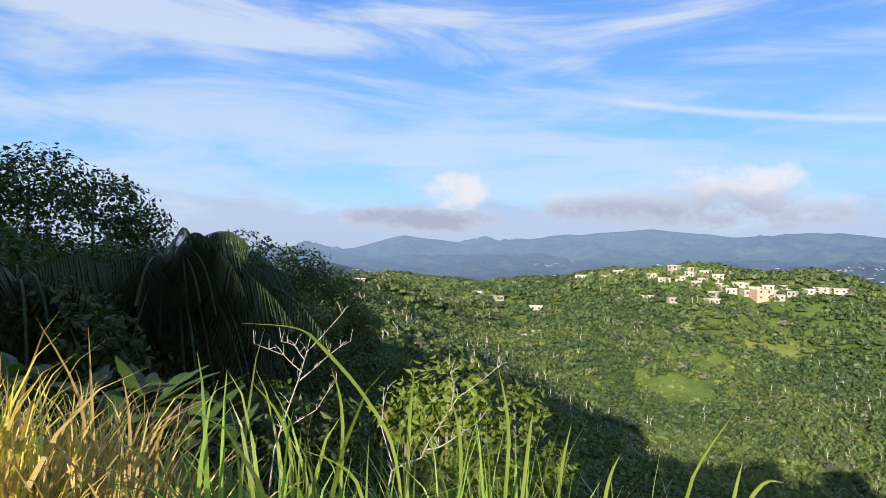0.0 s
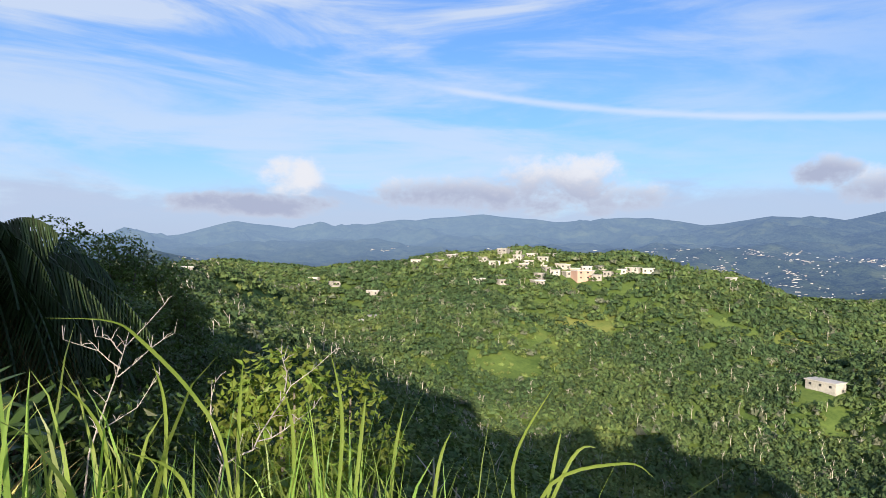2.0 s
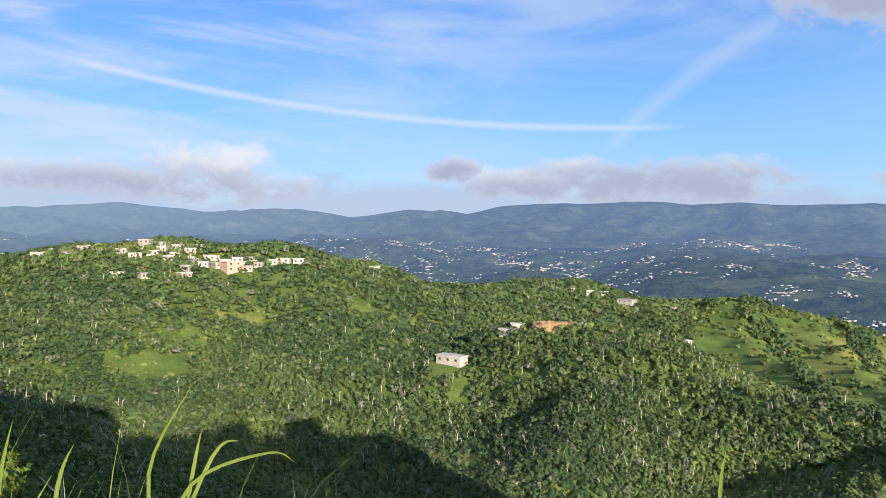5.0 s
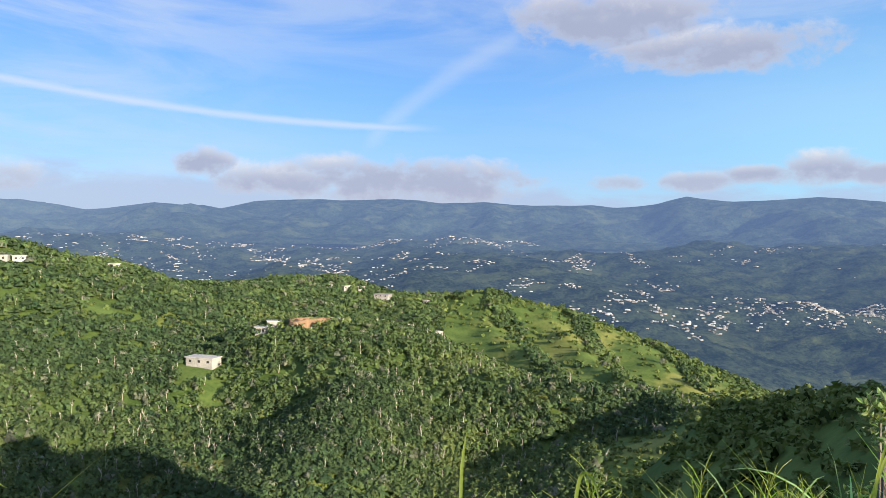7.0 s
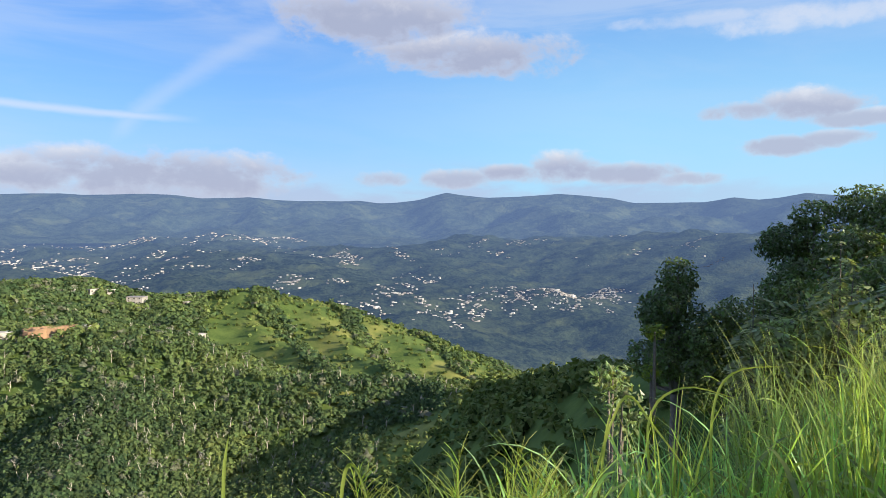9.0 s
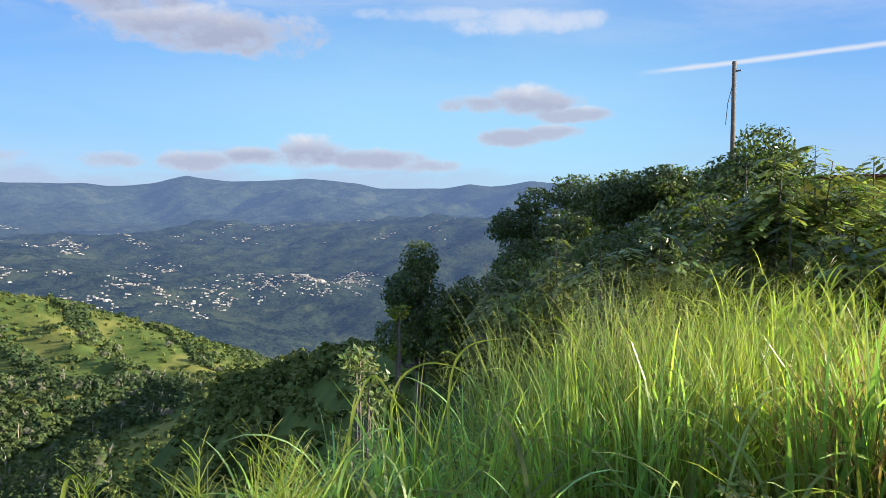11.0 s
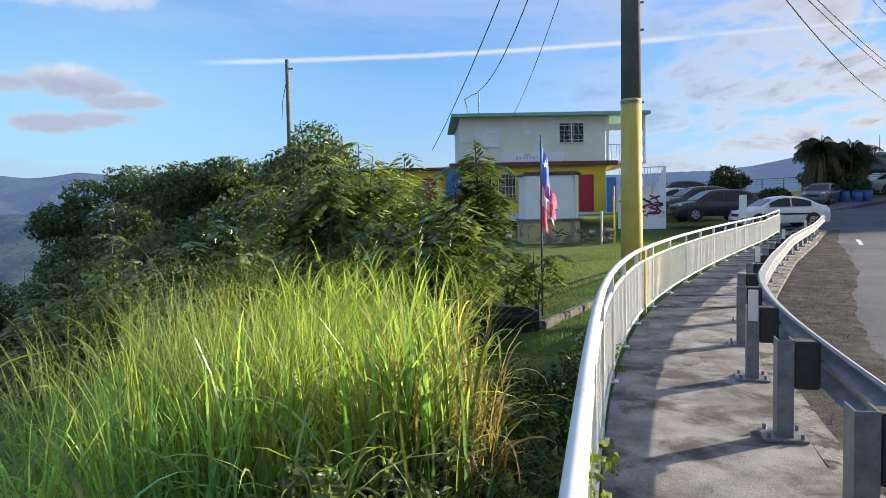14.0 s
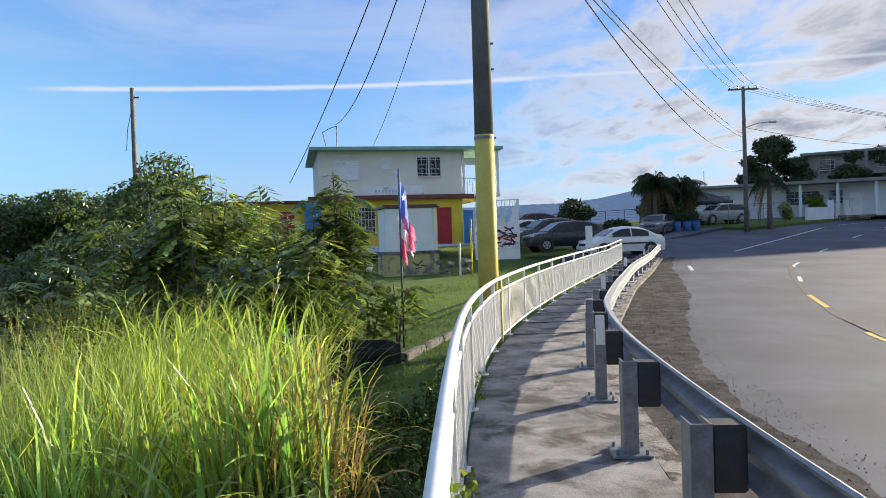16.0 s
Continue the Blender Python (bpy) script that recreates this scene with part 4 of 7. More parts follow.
def car(name, m, paint, label, kind="sedan", category="car"):
    """A car along x, its nose at +x: lofted body and cabin, glass, wheels in dark arches, lamps and trim."""
    c = thing(name, m, label, category)
    if kind == "sedan":
        W, top, cab, low = 1.7, [(-2.16, 0.66), (-2.12, 0.92), (-1.85, 1.02), (-0.6, 1.0), (0.9, 0.98), (1.5, 0.91), (1.98, 0.76), (2.17, 0.56)], \
            [(-1.78, 1.0), (-1.15, 1.33), (-0.5, 1.46), (0.15, 1.46), (0.6, 1.33), (1.28, 0.96)], 0.2
        wx, wr, belt = (-1.3, 1.32), 0.31, 0.93
    else:
        W, top, cab, low = 1.85, [(-2.28, 0.78), (-2.24, 1.04), (-2.0, 1.12), (-0.6, 1.1), (1.0, 1.08), (1.7, 1.02), (2.15, 0.88), (2.3, 0.66)], \
            [(-2.2, 1.08), (-1.95, 1.45), (-1.2, 1.66), (-0.2, 1.68), (0.4, 1.58), (1.3, 1.06)], 0.27
        wx, wr, belt = (-1.38, 1.4), 0.37, 1.04
    h = W / 2
    rows = []
    for x, z in spline(top, 26):
        e = min(1.0, 0.90 + 0.1 * min(1, (2.3 - abs(x)) / 0.7))
        zm = min(z - 0.03, belt)
        side = [(x, h * e * 0.93, low), (x, h * e, low + 0.25), (x, h * e, (low + zm) / 2 + 0.1), (x, h * e * 0.965, zm - 0.03), (x, h * e * 0.85, z - 0.005), (x, h * e * 0.45, z + 0.02)]
        rows.append([Vector(q) for q in side] + [Vector((x, 0, z + 0.025))] + [Vector((q[0], -q[1], q[2])) for q in side[::-1]])
    part("body", loft(rows), paint, c, smooth=True)
    zmax = max(z for _, z in cab)
    prof = spline(cab, 22)

    def width(z):
        return h * (0.93 - 0.2 * max(0.0, (z - 1.0) / (zmax - 1.0)))
    rows = []
    for x, z in prof:
        zr = max(z, belt + 0.02)
        side = [(x, h * 0.93, belt - 0.06), (x, width((belt + zr) / 2), (belt + zr) / 2), (x, width(zr) * 0.98, zr - 0.03), (x, width(zr) * 0.8, zr + 0.01)]
        rows.append([Vector(q) for q in side] + [Vector((x, 0, zr + 0.03))] + [Vector((q[0], -q[1], q[2])) for q in side[::-1]])
    part("cabin", loft(rows), paint, c, smooth=True)

    def roof_at(x):
        return float(np.interp(x, prof[:, 0], prof[:, 1]))
    zb = belt + 0.05
    x0, x1 = cab[0][0] + (0.55 if kind == "sedan" else 0.4), cab[-1][0] - 0.42
    for s in (-1, 1):
        for a, b in ((x0, -0.3), (-0.22, x1)):
            xs = [a, a + (b - a) * 0.25, a + (b - a) * 0.5, a + (b - a) * 0.75, b]
            ring = [(x, s * (width(zb) + 0.004), zb) for x in (a, b)] + [(x, s * (width(max(zb + 0.03, roof_at(x) - 0.09)) + 0.004), max(zb + 0.03, roof_at(x) - 0.09)) for x in xs[::-1]]
            part("side_window", slab(ring, (0, s, 0), 0.012), CARGLASS, c)
        if kind == "sedan":
            part("rub_strip", box(2.2, 0.02, 0.08, (0, s * (h + 0.006), 0.58)), BLACK_TRIM, c)
        part("mirror", box(0.12, 0.17, 0.12, (x1 + 0.05, s * (h + 0.05), zb), 0.04), paint, c)
        part("headlight", box(0.3, 0.3, 0.15, (top[-1][0] - 0.22, s * (h - 0.3), belt - 0.25), 0.05), LAMP_WHITE, c)
        part("tail_light", box(0.16, 0.3, 0.22, (top[0][0] + 0.1, s * (h - 0.24), belt - 0.14), 0.05), LAMP_RED, c)
        for x in wx:
            part("wheel_arch", tube([(x, s * (h - 0.25), wr), (x, s * (h + 0.004), wr)], wr + 0.06, 24), BLACK_TRIM, c)
            w = part("wheel", tube([(x, s * (h - 0.2), wr), (x, s * (h + 0.005), wr), (x, s * (h + 0.02), wr)], [wr, wr, wr * 0.94], 22), TYRE, c)
            part("rim", tube([(x, s * (h - 0.02), wr), (x, s * (h + 0.03), wr)], wr * 0.62, 14), RIM, w)
            for k in range(5):
                a = k * math.tau / 5
                part("spoke_gap", box(wr * 0.16, 0.012, wr * 0.3, (0, 0, -wr * 0.15)), BLACK_TRIM, w).matrix_basis = pose(x + math.sin(a) * wr * 0.38, s * (h + 0.03), wr + math.cos(a) * wr * 0.38, 0, math.degrees(a), 0)
    for i, j, nm in ((4, 5, "windscreen"), (1, 0, "rear_window")):
        p, q = Vector((cab[i][0], 0, cab[i][1])), Vector((cab[j][0], 0, cab[j][1]))
        n = Vector((q.z - p.z, 0, p.x - q.x)).normalized()
        n = n if n.z > 0 else -n
        a, b = p.lerp(q, 0.02) + n * 0.04, p.lerp(q, 0.86) + n * 0.03
        part(nm, slab(((a.x, -h * 0.68, a.z), (a.x, h * 0.68, a.z), (b.x, h * 0.8, b.z), (b.x, -h * 0.8, b.z)), n, 0.012), CARGLASS, c)
    fx = top[-1][0]
    part("grille", box(0.08, 0.8, 0.14, (fx - 0.02, 0, belt - 0.4), 0.02), BLACK_TRIM, c)
    part("bumper", box(0.14, W - 0.3, 0.16, (fx - 0.06, 0, low + 0.04), 0.05), BLACK_TRIM, c)
    part("plate", box(0.03, 0.4, 0.12, (top[0][0] - 0.02, 0, 0.62)), WHITE, c)
    return c


def on_road(x, y, az, dz=0.0):
    return pose(x, y, float(road_z(x)) - 0.1 + dz, 0, 0, az)


# ---------------------------------------------------------------- vegetation
RS = np.random.RandomState(7)


def unit(n):
    v = RS.normal(size=(n, 3))
    return v / np.linalg.norm(v, axis=1, keepdims=True)


def cards(centres, normals, size, aspect=1.0):
    """Leaf quads, folded a little along the middle: centres and normals as arrays."""
    n = len(centres)
    u = np.cross(normals, unit(n))
    u /= np.linalg.norm(u, axis=1, keepdims=True) + 1e-9
    v = np.cross(normals, u)
    s = np.asarray(size).reshape(-1, 1) * np.ones((n, 1))
    a, b = u * s, v * s * aspect
    fold = normals * s * 0.25
    verts = np.stack([centres - a, centres - b - fold, centres + a, centres + b - fold], 1).reshape(-1, 3)
    return verts, np.arange(4 * n).reshape(n, 4)


def clumps(centres, normals, size):
    """Leaf clumps far off, one ragged triangle each."""
    n = len(centres)
    u = np.cross(normals, unit(n))
    u /= np.linalg.norm(u, axis=1, keepdims=True) + 1e-9
    v = np.cross(normals, u)
    s = np.asarray(size).reshape(-1, 1) * 1.25
    verts = np.stack([centres - u * s - v * s * 0.5, centres + u * s - v * s * 0.5, centres + v * s], 1).reshape(-1, 3)
    return verts, np.arange(3 * n).reshape(n, 3)


def leaf(name, dark, light, vary=0.35, through_light=0.3, rough=0.55, spec=0.25):
    return surface(name, dark, light, scale=0.25, fine=3.0, rough=rough, bump=0.0, vary=vary, through_light=through_light, island=True, spec=spec)


def wood(name, dark, light, vary=0.24):
    return surface(name, dark, light, scale=0.11, fine=1.6, rough=0.8, bump=0.7, bump_size=0.35, vary=vary, through_light=0.2, island=True, spec=0.12)


# these greens hold extra blue, the valley's haze put into the base colour
WOODS = [wood("wood_deep", (0.036, 0.068, 0.031), (0.082, 0.122, 0.05)), wood("wood_mid", (0.055, 0.092, 0.036), (0.125, 0.168, 0.06)),
         wood("wood_lime", (0.085, 0.125, 0.04), (0.175, 0.21, 0.07)), wood("wood_olive", (0.1, 0.115, 0.075), (0.19, 0.2, 0.14)), wood("pasture_tuft", (0.085, 0.125, 0.036), (0.175, 0.21, 0.07), 0.3)]
# crown filler in a dark green that stands for shade among the leaves
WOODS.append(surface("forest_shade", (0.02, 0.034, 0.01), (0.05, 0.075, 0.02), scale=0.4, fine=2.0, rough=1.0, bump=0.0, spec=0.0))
BARK = surface("bark", (0.09, 0.075, 0.06), (0.2, 0.175, 0.15), scale=5, fine=30, rough=0.9, bump=0.5)
PALE_BARK = surface("pale_bark", (0.3, 0.27, 0.22), (0.5, 0.46, 0.4), scale=2, fine=20, rough=0.9, bump=0.3)


def open_ground(x, y):
    """How bare of trees a place is, 0 to 1: pastures on the sunny slopes."""
    az, r = math.degrees(math.atan2(x, y)), math.hypot(x, y)
    n = noise.noise(Vector((x * 0.011, y * 0.011, 0.3))) + 0.5 * noise.noise(Vector((x * 0.03, y * 0.03, 5.0)))
    v = 0.12 + 0.4 * n
    for a0, r0, wa, wr, s in ((-57.5, 262, 3.2, 15, 1.4), (-54.5, 286, 2.2, 15, 1.4), (-36.5, 264, 4.0, 16, 1.5), (-34, 300, 3.0, 25, 0.9), (-43, 246, 3, 12, 0.8), (-45, 300, 5, 26, 0.7), (-27.6, 348, 5, 30, 0.5), (-20, 350, 1.3, 15, 1.3), (-33, 405, 7, 40, 0.3), (-5.2, 296, 1.2, 10, 2.0), (-12.6, 262, 1.0, 10, 1.4), (24, 250, 8, 40, 0.2)):
        v += s * math.exp(-((az - a0) / wa) ** 2 - ((r - r0) / wr) ** 2)
    if r > 330 and 3 < az < 32:
        gully = abs(math.sin(az * 0.5 + r * 0.014 + 0.9 * n))
        v += min(1.0, (az - 3) / 3) * (1.1 if gully > 0.42 else 0.0)
    if r < 200 and 18 < az < 62:
        v += 1.6
    return v


# heading, distance, width and storeys of the houses on the ridges
VILLAGE = [(-61.4, 262, 10, 1), (-46.6, 330, 11, 1), (-47.6, 335, 6, 1), (-41.5, 470, 12, 1), (-40.6, 480, 9, 1), (-39.6, 470, 8, 1), (-37.2, 440, 10, 1), (-36.5, 455, 9, 2), (-35.6, 462, 10, 1), (-35.0, 430, 9, 1), (-34.2, 450, 8, 1), (-33.4, 440, 9, 2), (-32.8, 460, 8, 1)]
VILLAGE += [(-32.0, 440, 9, 1), (-31.3, 425, 10, 1), (-30.4, 420, 13, 2), (-29.6, 430, 9, 1), (-28.9, 440, 8, 1), (-28.3, 425, 7, 1), (-26.4, 430, 11, 1), (-25.3, 430, 9, 1), (-43.4, 490, 11, 1), (-46.9, 424, 11, 1), (-38.4, 380, 9, 1), (-36.6, 375, 8, 1), (-33.8, 385, 9, 1)]
VILLAGE += [(-19.6, 436, 11, 1), (-13.6, 535, 8, 1), (-12.2, 530, 9, 1), (-10.2, 540, 8, 1), (-8.8, 300, 7, 1), (-7.9, 304, 8, 1), (-3.6, 552, 8, 1), (-2.4, 548, 9, 1), (-1.2, 550, 8, 1), (0.6, 540, 17, 2), (1.4, 530, 9, 1), (4.0, 545, 8, 1), (1.2, 470, 9, 1), (2.6, 465, 9, 1), (5.0, 470, 8, 1), (-2.6, 303, 6, 1)]
VILLAGE += [(-38.0, 452, 9, 1), (-37.8, 470, 8, 1), (-36.0, 440, 9, 1), (-35.3, 446, 8, 1), (-34.6, 438, 8, 1), (-33.0, 428, 8, 1), (-32.4, 424, 8, 1), (-31.6, 440, 8, 1), (-30.9, 436, 9, 1), (-30.0, 440, 9, 1), (-29.2, 420, 8, 1), (-27.4, 428, 8, 1), (-40.0, 490, 9, 1), (-42.4, 495, 10, 1), (-33.6, 395, 8, 1)]
VILLAGE += [(-48.9, 335, 5, 1), (-17.4, 545, 7, 1), (-15.6, 540, 8, 1), (-57.5, 350, 9, 1), (-55.5, 400, 10, 1), (-53.0, 430, 12, 1), (-51.5, 440, 9, 1), (-50.0, 430, 9, 1), (-66.7, 190, 6, 1)]
VILLAGE = [(a, r - 20 if r > 415 and -44 < a < -24 else r, w, n) for a, r, w, n in VILLAGE]
LONE_HOUSE = (-13.1, 285)


def clearings():
    """Open places in front of the houses, where no tree stands."""
    return np.array([((r - 5) * math.sin(radians(a)), (r - 5) * math.cos(radians(a)), w * 0.46) for a, r, w, _ in VILLAGE + [(*LONE_HOUSE, 20, 1)]])


def build_forest():
    """Trees of the valley over the whole of the slopes that can be seen from the road: lumpy leafy crowns with ragged clumps on them."""
    az_bins = np.arange(-95, 62, 0.5)
    rr = np.geomspace(22, 1000, 260)
    AA, RR = np.meshgrid(np.radians(az_bins), rr, indexing="ij")
    G = ground_z((RR * np.sin(AA)).ravel(), (RR * np.cos(AA)).ravel()).reshape(AA.shape)
    EL = np.arctan2(G - EYE[2], RR)
    HOR = np.maximum.accumulate(EL, axis=1)
    n = 1100 * len(az_bins)
    P = np.stack([np.repeat(az_bins, 1100) + RS.uniform(-0.25, 0.25, n),
                  np.where(RS.rand(n) < 0.72, np.sqrt(RS.uniform(24 ** 2, 860 ** 2, n)), RS.uniform(26, 330, n))], 1)
    ji = np.clip(((P[:, 0] + 95) / 0.5).astype(int), 0, len(az_bins) - 1)
    X, Y = P[:, 1] * np.sin(np.radians(P[:, 0])), P[:, 1] * np.cos(np.radians(P[:, 0]))
    Z = ground_z(X, Y)
    k = np.searchsorted(rr, P[:, 1] * 0.985) - 1
    hor = HOR[ji, np.clip(k, 0, len(rr) - 1)]
    keep = np.arctan2(Z + 5 - EYE[2], P[:, 1]) > hor - 0.003
    CLEAR = clearings()
    V, F, NV = [[] for _ in WOODS], [[] for _ in WOODS], [0] * len(WOODS)
    trunks, cell, count = bmesh.new(), set(), 0
    dome = np.array([(1, 0, -0.5), (0, 1, -0.5), (-1, 0, -0.5), (0, -1, -0.5), (0, 0, 0.85)])
    dome_f = np.array([(0, 1, 4), (1, 2, 4), (2, 3, 4), (3, 0, 4)])

    def put(kind, v, f):
        V[kind].append(v)
        F[kind].append(f + NV[kind])
        NV[kind] += len(v)

    for i in np.nonzero(keep)[0]:
        x, y, z, r, az = X[i], Y[i], Z[i], P[i, 1], P[i, 0]
        if r < 20 or (r < 27 and az > 25):
            continue
        slim = 190 < r < 285 and -24 < az < 30
        meadow = r < 200 and az > 17
        g = (1.1 if r < 110 else 1.5) if meadow else 2.0 if r < 150 else 1.6 if slim else 1.9 if r < 320 else 2.9
        key = (int(x // g), int(y // g))
        if key in cell or (np.hypot(CLEAR[:, 0] - x, CLEAR[:, 1] - y) < CLEAR[:, 2]).any():
            continue
        cell.add(key)
        bare = open_ground(x, y)
        if bare > 1.2 and RS.rand() < (0.25 if r < 200 and az > 17 else 0.45):
            continue
        patch = noise.noise(Vector((x * 0.016, y * 0.016, 9.0))) + 0.6 * noise.noise(Vector((x * 0.06, y * 0.06, 4.0)))
        if RS.rand() < bare - 0.25:
            if RS.rand() < (0.1 if r < 200 and az > 17 else 0.5):
                continue
            k = 0.6 if r < 200 and az > 17 else 1.0
            R, H, kind = RS.uniform(0.5, 1.1) * k, RS.uniform(0.4, 0.9) * k, 4
            if 26 < az < 37 and 40 < r < 80:
                R, H, kind = RS.uniform(0.5, 1.0), RS.uniform(0.6, 1.2), 2
        else:
            R = RS.uniform(1.3, 2.7) * (1.0 if r < 320 else 1.4)
            H = 1.7 + 0.35 * R + RS.uniform(0, 0.9) * RS.rand() + 0.9 * patch
            if slim and RS.rand() < 0.7:
                R, H = RS.uniform(1.0, 1.6), RS.uniform(2.2, 3.6)
            elif RS.rand() < 0.05:
                R, H = RS.uniform(0.5, 0.8), H + RS.uniform(0.8, 1.8)
            kind = int(np.clip(1.0 + 1.7 * patch + RS.normal(0, 0.3), 0, 2)) if RS.rand() < 0.95 else 3
            if 24 < az < 37 and 80 < r < 262:
                kind, H = 2, H * 0.7
        near = r < 150
        card = float(np.clip(r * (0.003 if near else 0.00195), 0.15, 1.0))
        n = int(np.clip(2.35 * R * (R + H) / card ** 2 / 2.2, 9, 620)) if near else int(np.clip(5 + 2.0 * R * H, 8, 15))
        d = unit(n)
        d[:, 2] = np.abs(d[:, 2]) * 1.15 - 0.3
        d /= np.linalg.norm(d, axis=1, keepdims=True)
        lump = 1 + 0.25 * np.sin(d[:, 0] * 5 + i) * np.cos(d[:, 1] * 4.3 + i * 1.7) + RS.uniform(-0.2, 0.2, n)
        mid, half = np.array([x, y, z + H * 0.55]), np.array([R, R, H * 0.55])
        c = mid + d * half * lump[:, None]
        nor = d * (0.7 if near else 1.0) + unit(n) * (0.7 if near else 0.45) + np.array([0, 0, 0.25])
        nor /= np.linalg.norm(nor, axis=1, keepdims=True)
        v, f = clumps(c, nor, card * RS.uniform(0.65, 1.4, n))
        put(kind, v, f)
        # near crowns get a dark filler, their inner shade put into its colour
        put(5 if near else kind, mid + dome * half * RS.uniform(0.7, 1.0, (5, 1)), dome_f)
        if RS.rand() < (0.08 if slim else 0.04) and r < 420 and bare < 0.7:
            h = H + RS.uniform(0.3, 2.0)
            tube([(x + R, y, z), (x + R + RS.uniform(-0.4, 0.4), y + 0.2, z + h * 0.6), (x + R + RS.uniform(-0.7, 0.7), y, z + h)], [0.13, 0.09, 0.04], 4, trunks, False)
            for _ in range(3):
                q = RS.uniform(0.45, 0.9)
                a = RS.uniform(0, 6.28)
                tube([(x + R, y + 0.1, z + h * q), (x + R + math.cos(a) * 0.7, y + math.sin(a) * 0.7, z + h * q + RS.uniform(0.6, 1.3))], [0.05, 0.02], 3, trunks, False)
        count += 1
    names = ("dense dark green woodland on the valley's slopes", "dense green woodland on the valley's slopes", "yellow-green sunlit woodland on the valley's slopes", "grey-olive dry trees among the woodland", "low tufts and bushes on the hill pastures", "dark filler inside the near crowns, coloured as their inner shade")
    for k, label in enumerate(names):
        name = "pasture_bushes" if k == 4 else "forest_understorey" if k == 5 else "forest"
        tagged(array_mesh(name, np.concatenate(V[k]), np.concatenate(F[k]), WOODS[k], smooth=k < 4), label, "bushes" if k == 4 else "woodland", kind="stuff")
    tagged(link_mesh("bare_trunks", trunks, PALE_BARK), "pale bare trunks standing among the woodland", "dead trees", kind="stuff")
    print("forest trees", count, "triangles", sum(len(f) for q in F for f in q))


build_forest()


def place(az, r, dz=0.0):
    x, y = r * math.sin(radians(az)), r * math.cos(radians(az))
    return Vector((x, y, float(ground_z(x, y)[0]) + dz))


def blades(name, base, height, width, lean, material, label, category="grass", droop=1.0, segs=6, parent=None, kind="stuff"):
    """Long arching grass blades. base (n, 3); lean (n, 2) sideways reach of the tip."""
    n = len(base)
    t = np.linspace(0, 1, segs + 1)
    height, width = height.reshape(-1, 1), width.reshape(-1, 1)
    up = height * (t - 0.3 * droop * t ** 3) / (1 - 0.3 * droop)
    reach = (t ** 2)[None, :, None] * lean[:, None, :]
    x = np.concatenate([base[:, None, :2] + reach, (base[:, 2:3] + up)[:, :, None]], 2)
    ang = RS.uniform(0, 6.28, n)
    side = np.stack([np.cos(ang), np.sin(ang), np.zeros(n)], 1)
    w = width * np.clip(np.minimum(0.35 + t * 3, (1 - t) * 1.6 + 0.02), 0, 1)
    a, b = x - side[:, None, :] * w[:, :, None], x + side[:, None, :] * w[:, :, None]
    verts = np.stack([a, b], 2).reshape(-1, 3)
    k = segs + 1
    o = (np.arange(n) * 2 * k)[:, None] + (np.arange(segs) * 2)[None, :]
    faces = np.stack([o, o + 1, o + 3, o + 2], -1).reshape(-1, 4)
    ob = array_mesh(name, verts, faces, material, parent)
    return tagged(ob, label, category, kind=kind) if parent is None else ob


GRASS = leaf("grass_green", (0.12, 0.22, 0.06), (0.35, 0.46, 0.15), 0.6, 0.55, 0.4, 0.5)
GRASS_COOL = leaf("grass_cool_green", (0.14, 0.27, 0.1), (0.42, 0.56, 0.23), 0.6, 0.52, 0.38, 0.5)
GRASS_LIME = leaf("grass_lime", (0.23, 0.33, 0.065), (0.48, 0.55, 0.16), 0.45, 0.55, 0.4, 0.5)
GRASS_DRY = leaf("grass_dry", (0.24, 0.17, 0.065), (0.42, 0.33, 0.15), 0.4, 0.35, 0.6)
# darker green for the western grass, its partial shade put into the colour
GRASS_W = leaf("grass_bank_shaded", (0.05, 0.1, 0.028), (0.15, 0.22, 0.06), 0.5, 0.45, 0.45, 0.4)
GRASS_PALE = leaf("grass_pale", (0.24, 0.32, 0.11), (0.44, 0.5, 0.22), 0.4, 0.45, 0.6)
STRAW = leaf("grass_straw", (0.24, 0.17, 0.08), (0.46, 0.37, 0.2), 0.4, 0.35, 0.7)
GRASS_WL = leaf("grass_bank_lime", (0.12, 0.2, 0.04), (0.27, 0.35, 0.085), 0.4, 0.5, 0.42, 0.4)
GRASS_GOLD = leaf("grass_gold", (0.38, 0.29, 0.07), (0.58, 0.48, 0.14), 0.35, 0.45, 0.6)
# dark green of the low grass, also used as painted shade in tall grass
GRASS_LOW_AND_SHADE = leaf("grass_low_and_shade", (0.03, 0.055, 0.012), (0.075, 0.11, 0.025), 0.4, 0.3, 0.6)


def tussock(az0, az1, r0, r1, n, h0, h1, material, label, name="tall_grass", w=0.011, reach=0.6):
    """A stand of tall grass between two headings and distances, growing in tufts."""
    tufts = max(3, n // 26)
    ta, tr = RS.uniform(az0, az1, tufts), np.sqrt(RS.uniform(r0 ** 2, r1 ** 2, tufts))
    i = RS.randint(0, tufts, n)
    a = np.radians(ta[i])
    x, y = tr[i] * np.sin(a) + RS.normal(0, 0.13, n), tr[i] * np.cos(a) + RS.normal(0, 0.13, n)
    ok = y - fence_y(x) > 0.25
    x, y, i = x[ok], y[ok], i[ok]
    z = ground_z(x, y) - 0.05
    m = len(x)
    ang = RS.uniform(0, 6.28, m)
    L = reach * (0.1 + 0.9 * RS.rand(m) ** 1.6)
    lean = np.stack([np.cos(ang) * L - 0.12, np.sin(ang) * L], 1)
    h = RS.uniform(h0, h1, m) * RS.uniform(0.85, 1.1, tufts)[i]
    return blades(name, np.stack([x, y, z], 1), h, RS.uniform(0.6, 1.3, m) * w, lean, material, label)


